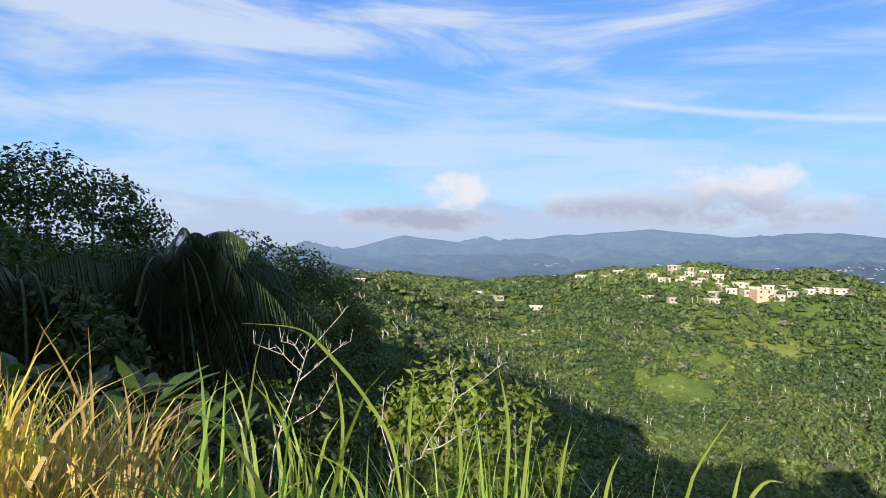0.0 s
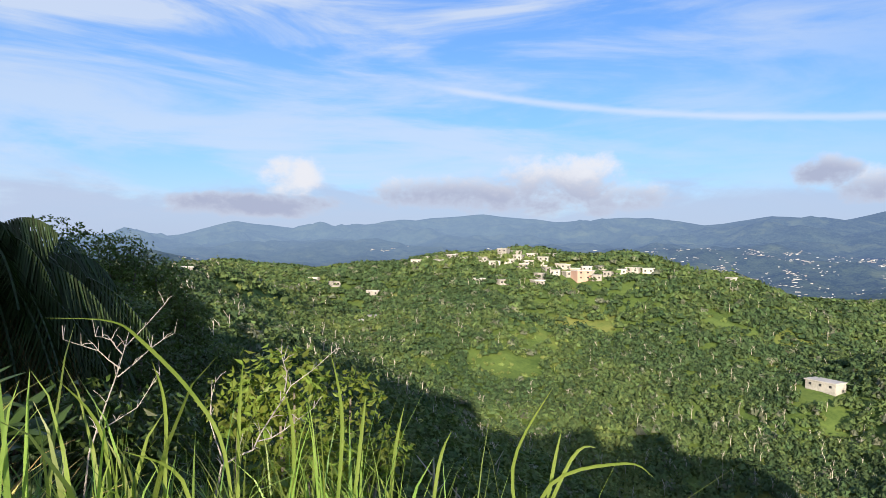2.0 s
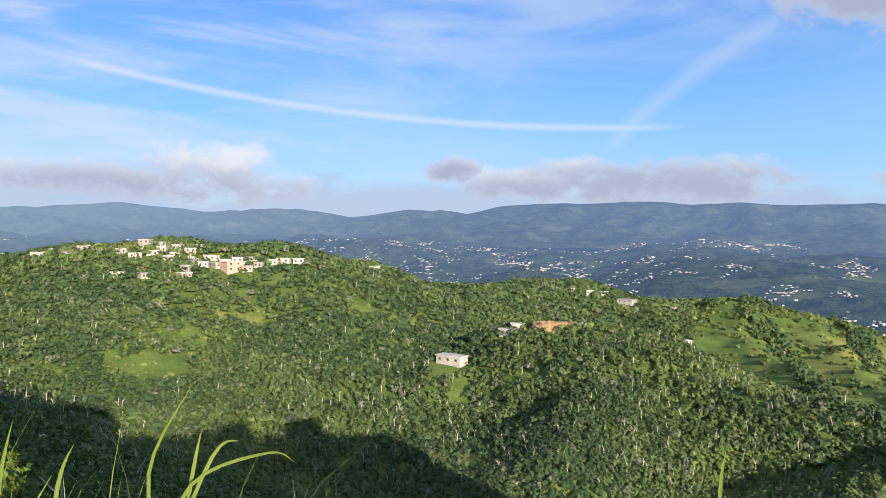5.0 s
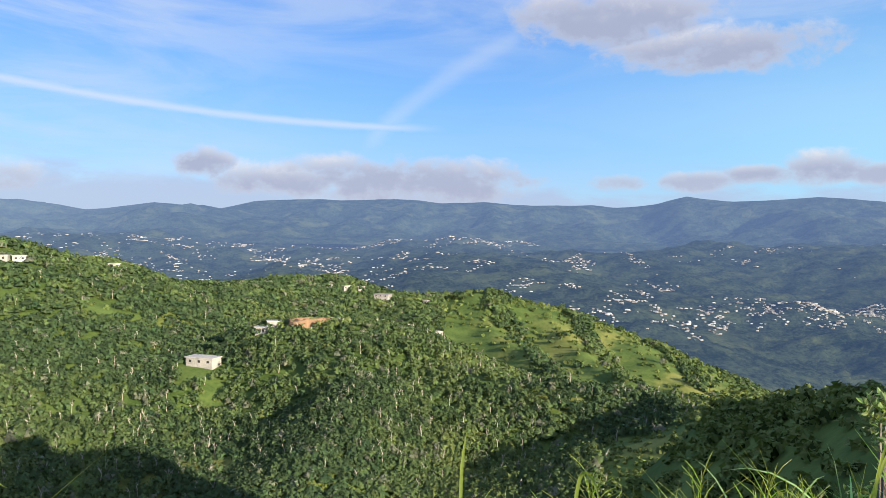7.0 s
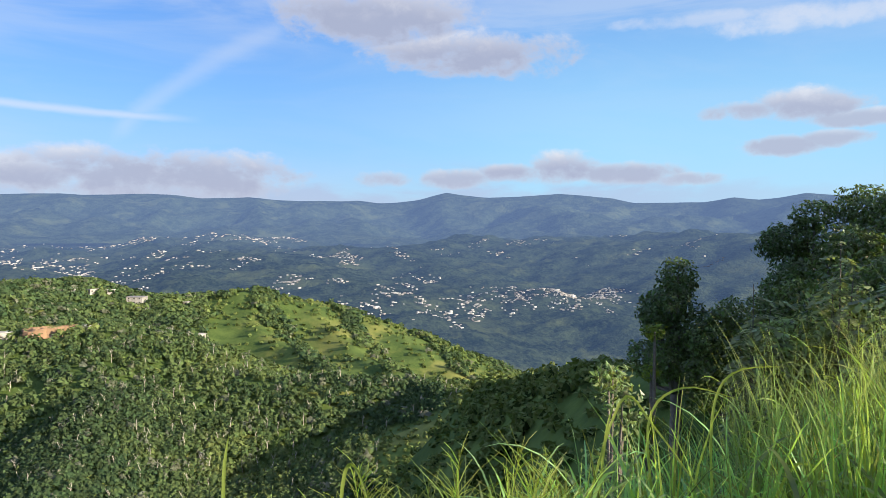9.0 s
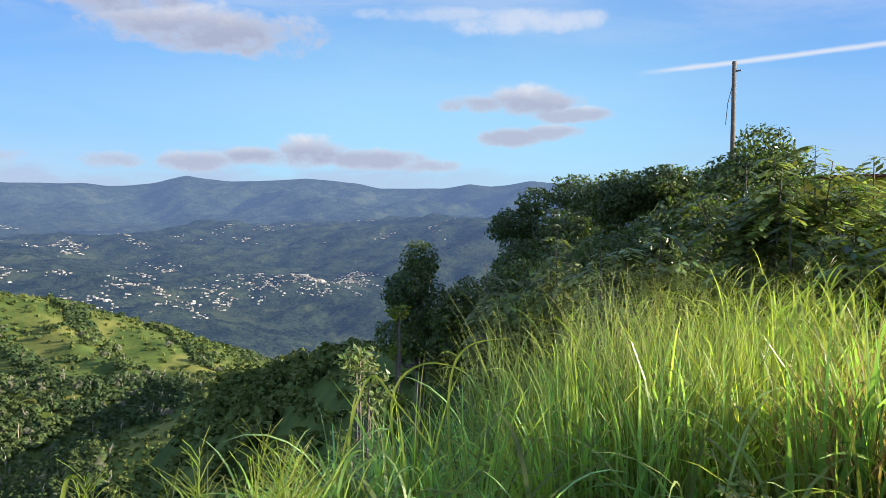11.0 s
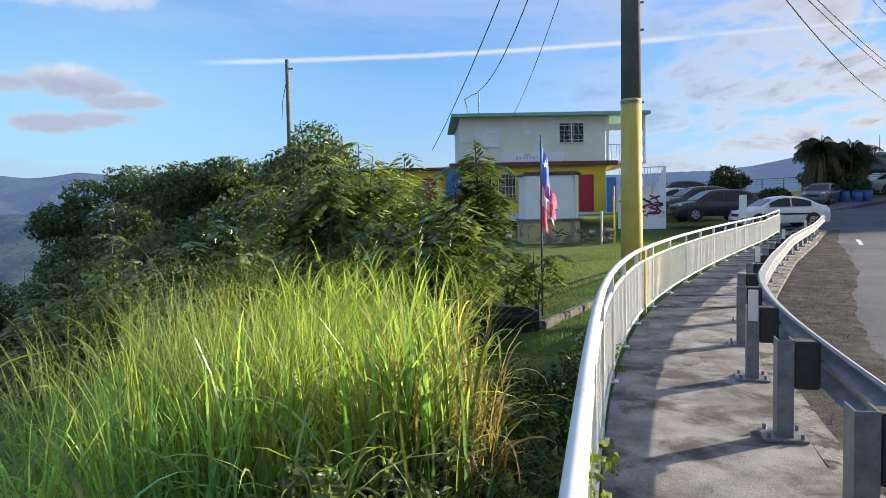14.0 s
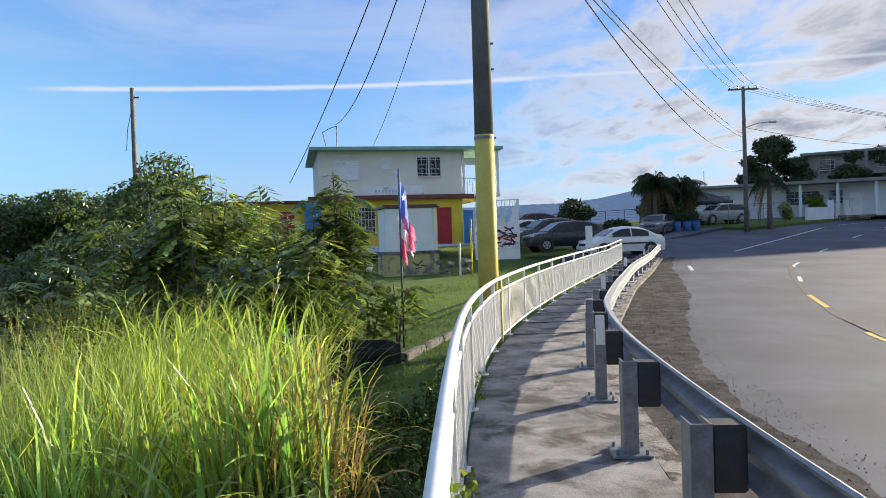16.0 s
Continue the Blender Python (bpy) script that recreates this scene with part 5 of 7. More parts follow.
def culm_leaves(az0, az1, r0, r1, culms, per, h0, h1, length, material, label, w=0.014, name="tall_grass", bend=(0.7, 2.0)):
    """Leaves of tall cane grass: each springs from a culm at some height, rises outward, bends over and tapers to a point."""
    tufts = max(3, culms // 5)
    ta, tr = RS.uniform(az0, az1, tufts), np.sqrt(RS.uniform(r0 ** 2, r1 ** 2, tufts))
    th = RS.uniform(0.8, 1.1, tufts)
    i = RS.randint(0, tufts, culms)
    a = np.radians(ta[i])
    x, y = tr[i] * np.sin(a) + RS.normal(0, 0.16, culms), tr[i] * np.cos(a) + RS.normal(0, 0.16, culms)
    ok = y - fence_y(x) > 0.3
    x, y, i = x[ok], y[ok], i[ok]
    H = RS.uniform(h0, h1, len(x)) * th[i]
    tilt = RS.normal(0, 0.14, (len(x), 2))
    k = np.repeat(np.arange(len(x)), per)
    n = len(k)
    f = RS.uniform(0.12, 0.95, n)
    base = np.stack([x[k] + tilt[k, 0] * H[k] * f, y[k] + tilt[k, 1] * H[k] * f, ground_z(x, y)[k] - 0.05 + H[k] * f * 0.8], 1)
    L = length * RS.uniform(0.6, 1.25, n)
    ang, e0, b = RS.uniform(0, 6.28, n), RS.uniform(0.85, 1.5, n), RS.uniform(*bend, n)
    segs = 7
    t = (np.arange(segs) + 0.5) / segs
    el = e0[:, None] - b[:, None] * t[None] ** 1.6
    step = (L / segs)[:, None]
    q = np.concatenate([np.zeros((n, 1)), np.cumsum(np.cos(el) * step, 1)], 1)
    h = np.concatenate([np.zeros((n, 1)), np.cumsum(np.sin(el) * step, 1)], 1)
    P = base[:, None] + np.stack([np.cos(ang)[:, None] * q, np.sin(ang)[:, None] * q, h], 2)
    twist = RS.normal(0, 0.5, n)
    side = np.stack([-np.sin(ang) * np.cos(twist), np.cos(ang) * np.cos(twist), np.sin(twist)], 1)
    u = np.linspace(0, 1, segs + 1)
    wd = (w * RS.uniform(0.55, 1.25, n))[:, None] * np.minimum(0.5 + 2.5 * u, 1.9 * (1 - u) ** 0.8 + 0.02).clip(0, 1)[None]
    verts = np.stack([P - side[:, None] * wd[:, :, None], P + side[:, None] * wd[:, :, None]], 2).reshape(-1, 3)
    o = (np.arange(n) * 2 * (segs + 1))[:, None] + (np.arange(segs) * 2)[None]
    faces = np.stack([o, o + 1, o + 3, o + 2], -1).reshape(-1, 4)
    return tagged(array_mesh(name, verts, faces, material, smooth=True), label, "grass", kind="stuff")


# west of the eye: dry clump, then green stands in front of the valley
tussock(-94, -76.5, 3.4, 4.8, 1200, 0.9, 1.5, GRASS_DRY, "dry straw-coloured clump of tall grass", w=0.013, reach=0.8)
tussock(-94, -79, 3.2, 4.2, 200, 1.0, 1.6, GRASS_GOLD, "golden yellow blades in the dry clump", w=0.013, reach=0.9)
tussock(-90, -76, 3.4, 4.6, 70, 1.1, 1.7, GRASS_LIME, "yellow-green blades in the dry clump", w=0.013, reach=0.8)
tussock(-92, -58, 3.6, 6.5, 1900, 0.6, 1.05, GRASS_W, "green tall grass on the bank", reach=0.8)
culm_leaves(-92, -56, 3.4, 5.6, 260, 5, 0.5, 0.95, 0.6, GRASS_W, "green tall grass on the bank", 0.011)
culm_leaves(-53, -44, 2.7, 3.2, 40, 5, 0.7, 1.15, 0.65, GRASS_WL, "bright green arching grass blades", 0.010)
culm_leaves(-72, -42, 2.7, 3.8, 240, 5, 0.65, 1.15, 0.6, GRASS_W, "green tall grass on the bank", 0.010)
culm_leaves(-42, -22, 2.7, 3.6, 60, 5, 0.45, 0.8, 0.6, GRASS_WL, "bright green arching grass blades", 0.010)
tussock(-76, -44, 2.7, 4.4, 900, 0.7, 1.15, GRASS_W, "green tall grass on the bank", w=0.010, reach=0.8)
tussock(-60, -43, 2.6, 3.4, 190, 1.1, 1.6, GRASS_WL, "bright green upright grass blades", w=0.008, reach=0.5)
tussock(-46, -16, 2.8, 4.4, 600, 0.7, 1.15, GRASS_W, "green tall grass on the bank", w=0.012, reach=0.8)
tussock(-68, -56, 2.6, 3.2, 90, 1.25, 1.8, GRASS_WL, "bright green arching grass blades", w=0.017, reach=1.1)
tussock(-51, -44, 2.7, 3.2, 90, 1.2, 1.55, GRASS_WL, "bright green arching grass blades", w=0.017, reach=0.7)
tussock(-33, -24, 2.6, 3.1, 80, 0.95, 1.35, GRASS_WL, "bright green arching grass blades", w=0.014, reach=1.0)
tussock(-24, 25, 3.0, 6.5, 900, 0.5, 0.85, GRASS, "green grass on the bank")
# east: the great stand of guinea grass
culm_leaves(19, 50, 4.3, 9.0, 420, 5, 0.6, 1.2, 0.75, GRASS_COOL, "tall cool-green guinea grass on the bank", 0.013)
culm_leaves(38, 64, 4.5, 8.6, 330, 5, 0.9, 1.6, 0.8, GRASS_COOL, "tall cool-green guinea grass on the bank", 0.013)
culm_leaves(50, 78, 4.6, 8.6, 330, 5, 0.9, 1.6, 0.8, GRASS, "tall green guinea grass on the bank", 0.012)
culm_leaves(56, 74, 4.3, 7.6, 140, 5, 0.9, 1.6, 0.8, GRASS_LIME, "sunlit lime-green guinea grass", 0.013)
culm_leaves(26, 56, 4.2, 6.0, 60, 5, 0.7, 1.3, 0.9, GRASS_LIME, "sunlit lime-green guinea grass", 0.013)
culm_leaves(26, 78, 4.0, 5.2, 34, 5, 0.6, 1.1, 1.1, GRASS_PALE, "broad pale arching guinea grass blades", 0.012, bend=(1.0, 2.4))
tussock(18, 48, 4.4, 9.0, 1300, 0.8, 1.35, GRASS_COOL, "tall cool-green guinea grass on the bank", w=0.011, reach=0.7)
tussock(36, 60, 4.5, 8.6, 1500, 1.1, 1.85, GRASS_COOL, "tall cool-green guinea grass on the bank", w=0.012, reach=0.6)
tussock(52, 77.5, 4.5, 8.4, 1500, 1.1, 1.9, GRASS, "tall green guinea grass on the bank", w=0.012, reach=0.6)
tussock(55, 71, 4.3, 8.0, 600, 1.1, 1.9, GRASS_LIME, "sunlit lime-green guinea grass", w=0.013, reach=0.7)
# dark under-blades paint the shaded gaps low in the stand
tussock(30, 80, 4.2, 8.4, 1600, 0.4, 0.9, GRASS_LOW_AND_SHADE, "lower leaves of the guinea grass, shade put into their dark colour", w=0.014, reach=0.8)
tussock(-62, 62, 0.7, 3.0, 5200, 0.12, 0.4, GRASS_LOW_AND_SHADE, "low grass below the fence", "low_grass", w=0.008, reach=0.25)
tussock(68, 78.2, 4.6, 8.0, 1300, 0.7, 1.5, STRAW, "dry straw-coloured grass at the clump's edge", w=0.009, reach=0.9)
tussock(40, 78.6, 4.6, 8.6, 600, 0.8, 1.7, STRAW, "dry stalks among the guinea grass", w=0.006, reach=0.8)
tussock(76, 81, 3.6, 6.5, 300, 0.15, 0.5, STRAW, "dry straw beside the footpath", w=0.006, reach=0.5)
tussock(62, 89, 2.0, 8.6, 6000, 0.1, 0.32, GRASS_LOW_AND_SHADE, "low weeds beside the footpath", "low_weeds", w=0.014, reach=0.3)


def fan(az, r, top_el, n, spread, material, width=0.0085):
    """A tuft whose blades spread from one foot, stiff and pointed."""
    foot = place(az, r, -0.05)
    h = EYE[2] + r * math.tan(radians(top_el)) - foot.z
    ang = RS.uniform(0, 6.28, n)
    L = spread * (0.15 + 0.85 * RS.rand(n))
    base = np.array(foot)[None] + np.stack([np.cos(ang) * 0.05, np.sin(ang) * 0.05, np.zeros(n)], 1)
    t = blades("grass_tuft", base, h * RS.uniform(0.62, 1.02, n), width * RS.uniform(0.7, 1.25, n), np.stack([np.cos(ang) * L, np.sin(ang) * L], 1), material,
               "tuft of stiff pointed green grass blades", droop=0.7, kind="")
    tagged(t, group="grass tufts")


for az, r, el, n, sp, m in ((-50.5, 3.0, -9.0, 26, 0.5, GRASS_WL), (-56.5, 2.9, -9.0, 14, 0.3, GRASS_WL), (-47.2, 3.1, -12.0, 20, 0.5, GRASS_WL), (-60.5, 2.9, -12.5, 18, 0.7, GRASS_W), (-44.8, 3.0, -14.0, 14, 0.5, GRASS), (-41.0, 3.0, -15.5, 16, 0.5, GRASS),
                            (-35.2, 2.9, -15.0, 26, 0.9, GRASS_WL), (-66.0, 3.0, -13.0, 20, 0.7, GRASS_W), (-70.5, 3.1, -13.5, 20, 0.6, GRASS_W), (-30.5, 2.9, -17.0, 18, 0.9, GRASS_WL), (-53.5, 2.8, -14.0, 20, 0.6, GRASS_W), (-63.2, 2.8, -15.0, 20, 0.6, GRASS_W)) + ( (-25.5, 3.0, -19.0, 14, 0.7, GRASS), (8.0, 3.1, -17.5, 14, 0.6, GRASS), (20.0, 3.3, -18.5, 18, 0.7, GRASS), (29.0, 3.8, -16.0, 24, 0.8, GRASS_LIME), (33.5, 4.2, -14.0, 28, 0.8, GRASS_LIME), (36.8, 4.4, -12.8, 28, 0.8, GRASS), (24.5, 3.6, -18.0, 20, 0.8, GRASS),
                            (40.5, 4.6, -11.5, 26, 0.8, GRASS_LIME), (46.0, 4.7, -10.0, 26, 0.8, GRASS), (52.0, 4.8, -9.5, 26, 0.8, GRASS_LIME), (58.0, 4.9, -8.5, 26, 0.8, GRASS), (64.0, 5.0, -9.5, 26, 0.8, GRASS_LIME)) + ( (70.0, 5.2, -8.5, 26, 0.8, GRASS_LIME), (74.5, 5.6, -9.5, 24, 0.8, GRASS_LIME)):
    fan(az, r, el, n, sp, m, 0.0085 if az < 0 else 0.011)


def fine_stand(az0, az1, r0, r1, n, el0, el1, material, label, w=0.005):
    """A dense back row of thin stalks that all end at about one height angle."""
    tufts = max(3, n // 20)
    ta, tr = RS.uniform(az0, az1, tufts), RS.uniform(r0, r1, tufts)
    i = RS.randint(0, tufts, n)
    x, y = tr[i] * np.sin(np.radians(ta[i])) + RS.normal(0, 0.12, n), tr[i] * np.cos(np.radians(ta[i])) + RS.normal(0, 0.12, n)
    z = ground_z(x, y) - 0.05
    top = EYE[2] + np.hypot(x, y) * np.tan(np.radians(RS.uniform(el0, el1, n) + (RS.normal(0, 0.9, tufts) + np.interp(ta, [36, 44, 54, 66], [-9.0, -5.0, -0.6, 0.0]))[i]))
    ang, L = RS.uniform(0, 6.28, n), RS.uniform(0.05, 1.0, n)
    blades("tall_grass", np.stack([x, y, z], 1), np.maximum(top - z, 0.4), w * RS.uniform(0.6, 1.3, n), np.stack([np.cos(ang) * L, np.sin(ang) * L], 1), material, label, droop=0.5)


fine_stand(46, 68, 5.0, 7.2, 700, -8.5, -2.6, GRASS_PALE, "fine pale feathery grass at the back of the stand")
fine_stand(60, 79, 5.6, 8.2, 350, -9.0, -3.6, GRASS_PALE, "fine pale feathery grass at the back of the stand")
fine_stand(56, 79, 5.4, 8.6, 70, -5.5, -1.6, STRAW, "tall dry flower stalks of the guinea grass", 0.0035)
WEED = leaf("weed_leaf", (0.04, 0.075, 0.02), (0.1, 0.14, 0.04), 0.5, 0.35, 0.5)


def weeds(n):
    a, r = np.radians(RS.uniform(58, 89.6, n)), np.sqrt(RS.uniform(1.8 ** 2, 11 ** 2, n))
    x, y = r * np.sin(a), r * np.cos(a)
    ok = (y - fence_y(x) > 0.12) & ~((np.abs(x - 10.3) < 1.6) & (np.abs(y - 1.3) < 0.9))
    x, y = x[ok], y[ok]
    c = np.stack([x, y, ground_z(x, y) + RS.rand(len(x)) ** 2 * 0.35], 1)
    nor = RS.normal(size=(len(x), 3)) * 0.6 + np.array([0, 0, 0.8])
    v, f = cards(c, nor / np.linalg.norm(nor, axis=1, keepdims=True), RS.uniform(0.02, 0.05, len(x)), 0.6)
    tagged(array_mesh("leafy_weeds", v, f, WEED), "low broad-leaved weeds beside the footpath", "weeds", kind="stuff")


weeds(17000)
culm_leaves(50, 74, 6.4, 8.8, 230, 6, 1.8, 2.55, 0.7, GRASS_LIME, "sunlit feathery tops at the back of the guinea grass", 0.010)
culm_leaves(46, 72, 6.2, 8.6, 230, 6, 1.6, 2.45, 0.7, GRASS_PALE, "pale feathery tops at the back of the guinea grass", 0.008)
# dark leaves paint the shade at the foot of the clump
culm_leaves(73, 80, 3.3, 5.4, 150, 5, 0.25, 0.6, 0.4, GRASS_LOW_AND_SHADE, "low leaves at the clump's foot, shade put into their dark colour", 0.012)
culm_leaves(75, 79.3, 5.0, 8.0, 60, 5, 0.5, 1.0, 0.6, STRAW, "dry curled leaves at the clump's edge", 0.007, bend=(1.2, 2.8))
culm_leaves(70, 80, 4.6, 7.0, 90, 5, 0.5, 1.2, 0.6, STRAW, "dry curled leaves at the clump's edge", 0.008, bend=(1.0, 2.6))
culm_leaves(72, 78.5, 4.6, 7.2, 70, 5, 0.5, 1.1, 0.6, GRASS_W, "green leaves at the clump's edge", 0.010)
culm_leaves(29, 40, 3.9, 5.4, 230, 5, 1.0, 1.6, 0.7, GRASS_COOL, "tall cool-green guinea grass on the bank", 0.012)
culm_leaves(24, 31, 3.7, 5.0, 110, 5, 0.7, 1.25, 0.6, GRASS_COOL, "tall cool-green guinea grass on the bank", 0.011)


# ---------------------------------------------------------------- single trees, palms, shrubs
SLOPE_LEAF = leaf("hillside_leaf", (0.05, 0.08, 0.025), (0.12, 0.16, 0.048), 0.4, 0.35, 0.45)
DARK_LEAF = leaf("mango_leaf", (0.028, 0.05, 0.015), (0.075, 0.108, 0.03), 0.4, 0.35, 0.45)
MID_LEAF = leaf("shrub_leaf", (0.1, 0.15, 0.065), (0.38, 0.44, 0.2), 0.6, 0.48, 0.36, 0.5)
LIME_LEAF = leaf("young_leaf", (0.1, 0.15, 0.025), (0.2, 0.24, 0.05), 0.35, 0.45, 0.5)
EAST_LEAF = leaf("glossy_leaf", (0.045, 0.08, 0.03), (0.18, 0.235, 0.085), 0.5, 0.42, 0.35, 0.5)
PALE_LEAF = leaf("grey_green_leaf", (0.16, 0.2, 0.1), (0.34, 0.38, 0.2), 0.4, 0.4, 0.5)
# darker copy of the mango leaf, the trees' backlit shade put into its colour
SHADE_LEAF = leaf("mango_backlit", (0.025, 0.042, 0.014), (0.06, 0.085, 0.028), 0.35, 0.06, 0.5)
TWIG = surface("twig_pale", (0.2, 0.18, 0.17), (0.36, 0.33, 0.31), scale=8, fine=30, rough=0.9, bump=0.2)


def tree(name, az, r, top_el, spread, lobes, leaf_size, count, material, label, category="tree", lean=(0, 0), low=0.25, flat=0.75, seed=1, bark=None, group=""):
    """A tree whose top shows at a height angle: trunk, limbs to each lobe, and a crown of leaves on the lobes."""
    rs = np.random.RandomState(seed)
    base = place(az, r, -0.1)
    H = EYE[2] + r * math.tan(radians(top_el)) - base.z
    t = thing(name, Matrix.Translation(base), label, category, group)
    cs = []
    for i in range(lobes):
        a, q = rs.uniform(0, 6.28), math.sqrt(rs.uniform(0, 1))
        h = low + (1 - low) * rs.uniform(0.15, 1.0)
        w = math.sin(min(1, (1 - h) * 2.2 + 0.25) * math.pi / 2)
        R = spread * rs.uniform(0.28, 0.46)
        cs.append((np.array([math.cos(a) * q * spread * w * 0.8 + lean[0] * h, math.sin(a) * q * spread * w * 0.8 + lean[1] * h, h * H - R * flat]), R))
    cs[0] = (np.array([lean[0], lean[1], H - spread * 0.36 * flat]), spread * 0.36)
    tk = max(0.05, H * 0.028)
    fork = Vector((lean[0] * 0.2, lean[1] * 0.2, H * low * 0.9))
    bk = bark or BARK
    part("trunk", tube([(0, 0, -0.2), (fork.x * 0.4, fork.y * 0.4, fork.z * 0.5), fork], [tk * 1.3, tk, tk * 0.85], 8), bk, t, smooth=True)
    for c, R in cs[:9]:
        c = Vector(c)
        mid = fork.lerp(c, 0.5) + Vector((0, 0, -0.06 * H))
        part("limb", tube([fork, mid, c], [tk * 0.6, tk * 0.4, tk * 0.12], 5), bk, t)
    V = []
    for c, R in cs:
        n = int(count * R * R / sum(q[1] ** 2 for q in cs))
        d = rs.normal(size=(n, 3))
        d /= np.linalg.norm(d, axis=1, keepdims=True)
        rad = R * (0.55 + 0.5 * rs.rand(n) ** 0.6) * (1 + 0.25 * np.sin(d[:, 0] * 6 + c[0] * 3) * np.cos(d[:, 2] * 5 + c[1] * 2))
        pos = c + d * rad[:, None] * np.array([1, 1, flat])
        nor = d * 0.6 + rs.normal(size=(n, 3)) * 0.5 + np.array([0, 0, 0.35])
        nor /= np.linalg.norm(nor, axis=1, keepdims=True)
        V.append(cards(pos, nor, leaf_size * rs.uniform(0.6, 1.3, n), 0.5)[0])
    v = np.concatenate(V)
    array_mesh("crown", v, np.arange(len(v)).reshape(-1, 4), material, t)
    return t


# the dark wood at the west end of the bank
for i, (az, r, el, sp, n, m) in enumerate([(-90, 20, 6.4, 3.2, 5200, DARK_LEAF), (-84.5, 21, 6.9, 3.0, 3400, DARK_LEAF), (-80.5, 23, 5.6, 3.0, 4200, DARK_LEAF), (-77, 25, 3.0, 2.6, 4200, DARK_LEAF),
                                           (-87, 16, 1.5, 3.0, 5200, DARK_LEAF), (-79, 18, 0.5, 3.0, 5200, DARK_LEAF), (-71, 29, 0.4, 3.4, 5200, DARK_LEAF), (-83, 13, -2.5, 2.4, 4200, DARK_LEAF),
                                           (-72, 17, -5.0, 2.6, 4200, DARK_LEAF), (-66.5, 27, -3.2, 3.2, 4600, DARK_LEAF), (-63, 22, -7.0, 2.8, 4000, DARK_LEAF), (-68, 12, -10, 2.0, 3000, DARK_LEAF),
                                           (-70, 33, 1.5, 3.8, 8000, SLOPE_LEAF), (-66.3, 35, 0.3, 3.8, 8000, SLOPE_LEAF), (-63.2, 37, -1.3, 3.4, 7500, SLOPE_LEAF), (-61.2, 35, -4.0, 2.8, 6500, SLOPE_LEAF), (-65, 27, -4.0, 3.0, 6500, SLOPE_LEAF), (-61.2, 26, -8.0, 2.6, 6000, DARK_LEAF)]):
    tree("broadleaf_tree", az, r, el, sp, 15, 0.08 if i < 4 else 0.095, int(n * (2.5 if i < 4 else 1.3)), m, "dark green broadleaf tree on the shaded hillside", seed=i + 1, low=0.2, group="hillside trees")
# trees and shrubs beyond the guinea grass
for i, (az, r, el, sp, n, m, lean) in enumerate([(51.0, 24, 2.5, 1.7, 12000, EAST_LEAF, 0), (54.2, 24, 3.5, 2.3, 15000, EAST_LEAF, 0), (57.6, 23, 3.8, 2.3, 15000, EAST_LEAF, 0), (61, 22, 4.2, 2.3, 15000, EAST_LEAF, 0), (65.2, 19, 6.9, 1.9, 15000, EAST_LEAF, 0.6),
                                                 (63, 17, 2.0, 2.2, 13000, EAST_LEAF, 0), (57, 17, -0.5, 2.2, 12000, EAST_LEAF, 0), (52.5, 16, -3.2, 1.6, 8000, MID_LEAF, 0), (49.6, 22, -1.5, 1.5, 8000, EAST_LEAF, 0), (52.6, 21, 0.8, 1.7, 9000, EAST_LEAF, 0)]):
    tree("broadleaf_tree", az, r, el, sp, 18, 0.072, n, m, "dark glossy broadleaf tree behind the tall grass", seed=i + 31, low=0.2, lean=(lean, -lean), group="trees beyond the grass")
for i, (az, r, el, sp, n, low) in enumerate([(41.8, 21, -1.8, 1.45, 12000, 0.5), (45.6, 20, -4.6, 1.2, 8000, 0.4)]):
    tree("broadleaf_tree", az, r, el, sp, 16, 0.068, n, EAST_LEAF, "dense dark round-crowned tree on the slope", seed=i + 51, low=low, flat=1.0, group="trees beyond the grass")


def feathery_shrub(az, r, top_el, spread, stems, leaves, material, label, seed, leaf_len=0.5):
    """Upright thin stems with drooping leaves of paired leaflets."""
    rs = np.random.RandomState(seed)
    base = place(az, r, -0.1)
    H = EYE[2] + r * math.tan(radians(top_el)) - base.z
    t = thing("feathery_shrub", Matrix.Translation(base), label, "shrub", "feathery shrubs beyond the grass")
    V = []
    for k in range(stems):
        a, q = rs.uniform(0, 6.28), rs.uniform(0.2, 1.0) * spread
        h = H * (1.0 if k == 0 else rs.uniform(0.6, 0.95))
        tip = np.array([math.cos(a) * q, math.sin(a) * q, h]) if k else np.array([0.05, 0.05, h])
        mid = tip * np.array([0.35, 0.35, 0.55])
        part("stem", tube([(0, 0, -0.2), Vector(mid), Vector(tip)], [0.028, 0.02, 0.007], 6), BARK, t)
        for _ in range(leaves):
            f = 1 - rs.rand() ** 1.3 * 0.75
            o = mid * 2 * f * (1 - f) + tip * f * f + mid * 0
            az1 = rs.uniform(0, 6.28)
            d, sd = np.array([math.cos(az1), math.sin(az1), 0.0]), np.array([-math.sin(az1), math.cos(az1), 0.0])
            L = leaf_len * rs.uniform(0.6, 1.2)
            rise, drop = rs.uniform(0.0, 0.7), rs.uniform(0.6, 1.7)
            for i in range(1, 8):
                u = i / 7
                c = o + d * L * u + np.array([0, 0, L * (rise * u - drop * u * u)])
                ll = 0.195 * math.sin(math.pi * (0.15 + 0.75 * u)) * (L / 0.5) * rs.uniform(0.8, 1.3)
                for s in (-1, 1):
                    e = c + sd * s * ll + d * ll * 0.45 - np.array([0, 0, ll * rs.uniform(0.1, 0.7)])
                    w = d * ll * 0.3
                    V.append([c, (c + e) / 2 - w, e, (c + e) / 2 + w])
    v = np.array(V).reshape(-1, 3)
    array_mesh("foliage", v, np.arange(len(v)).reshape(-1, 4), material, t)


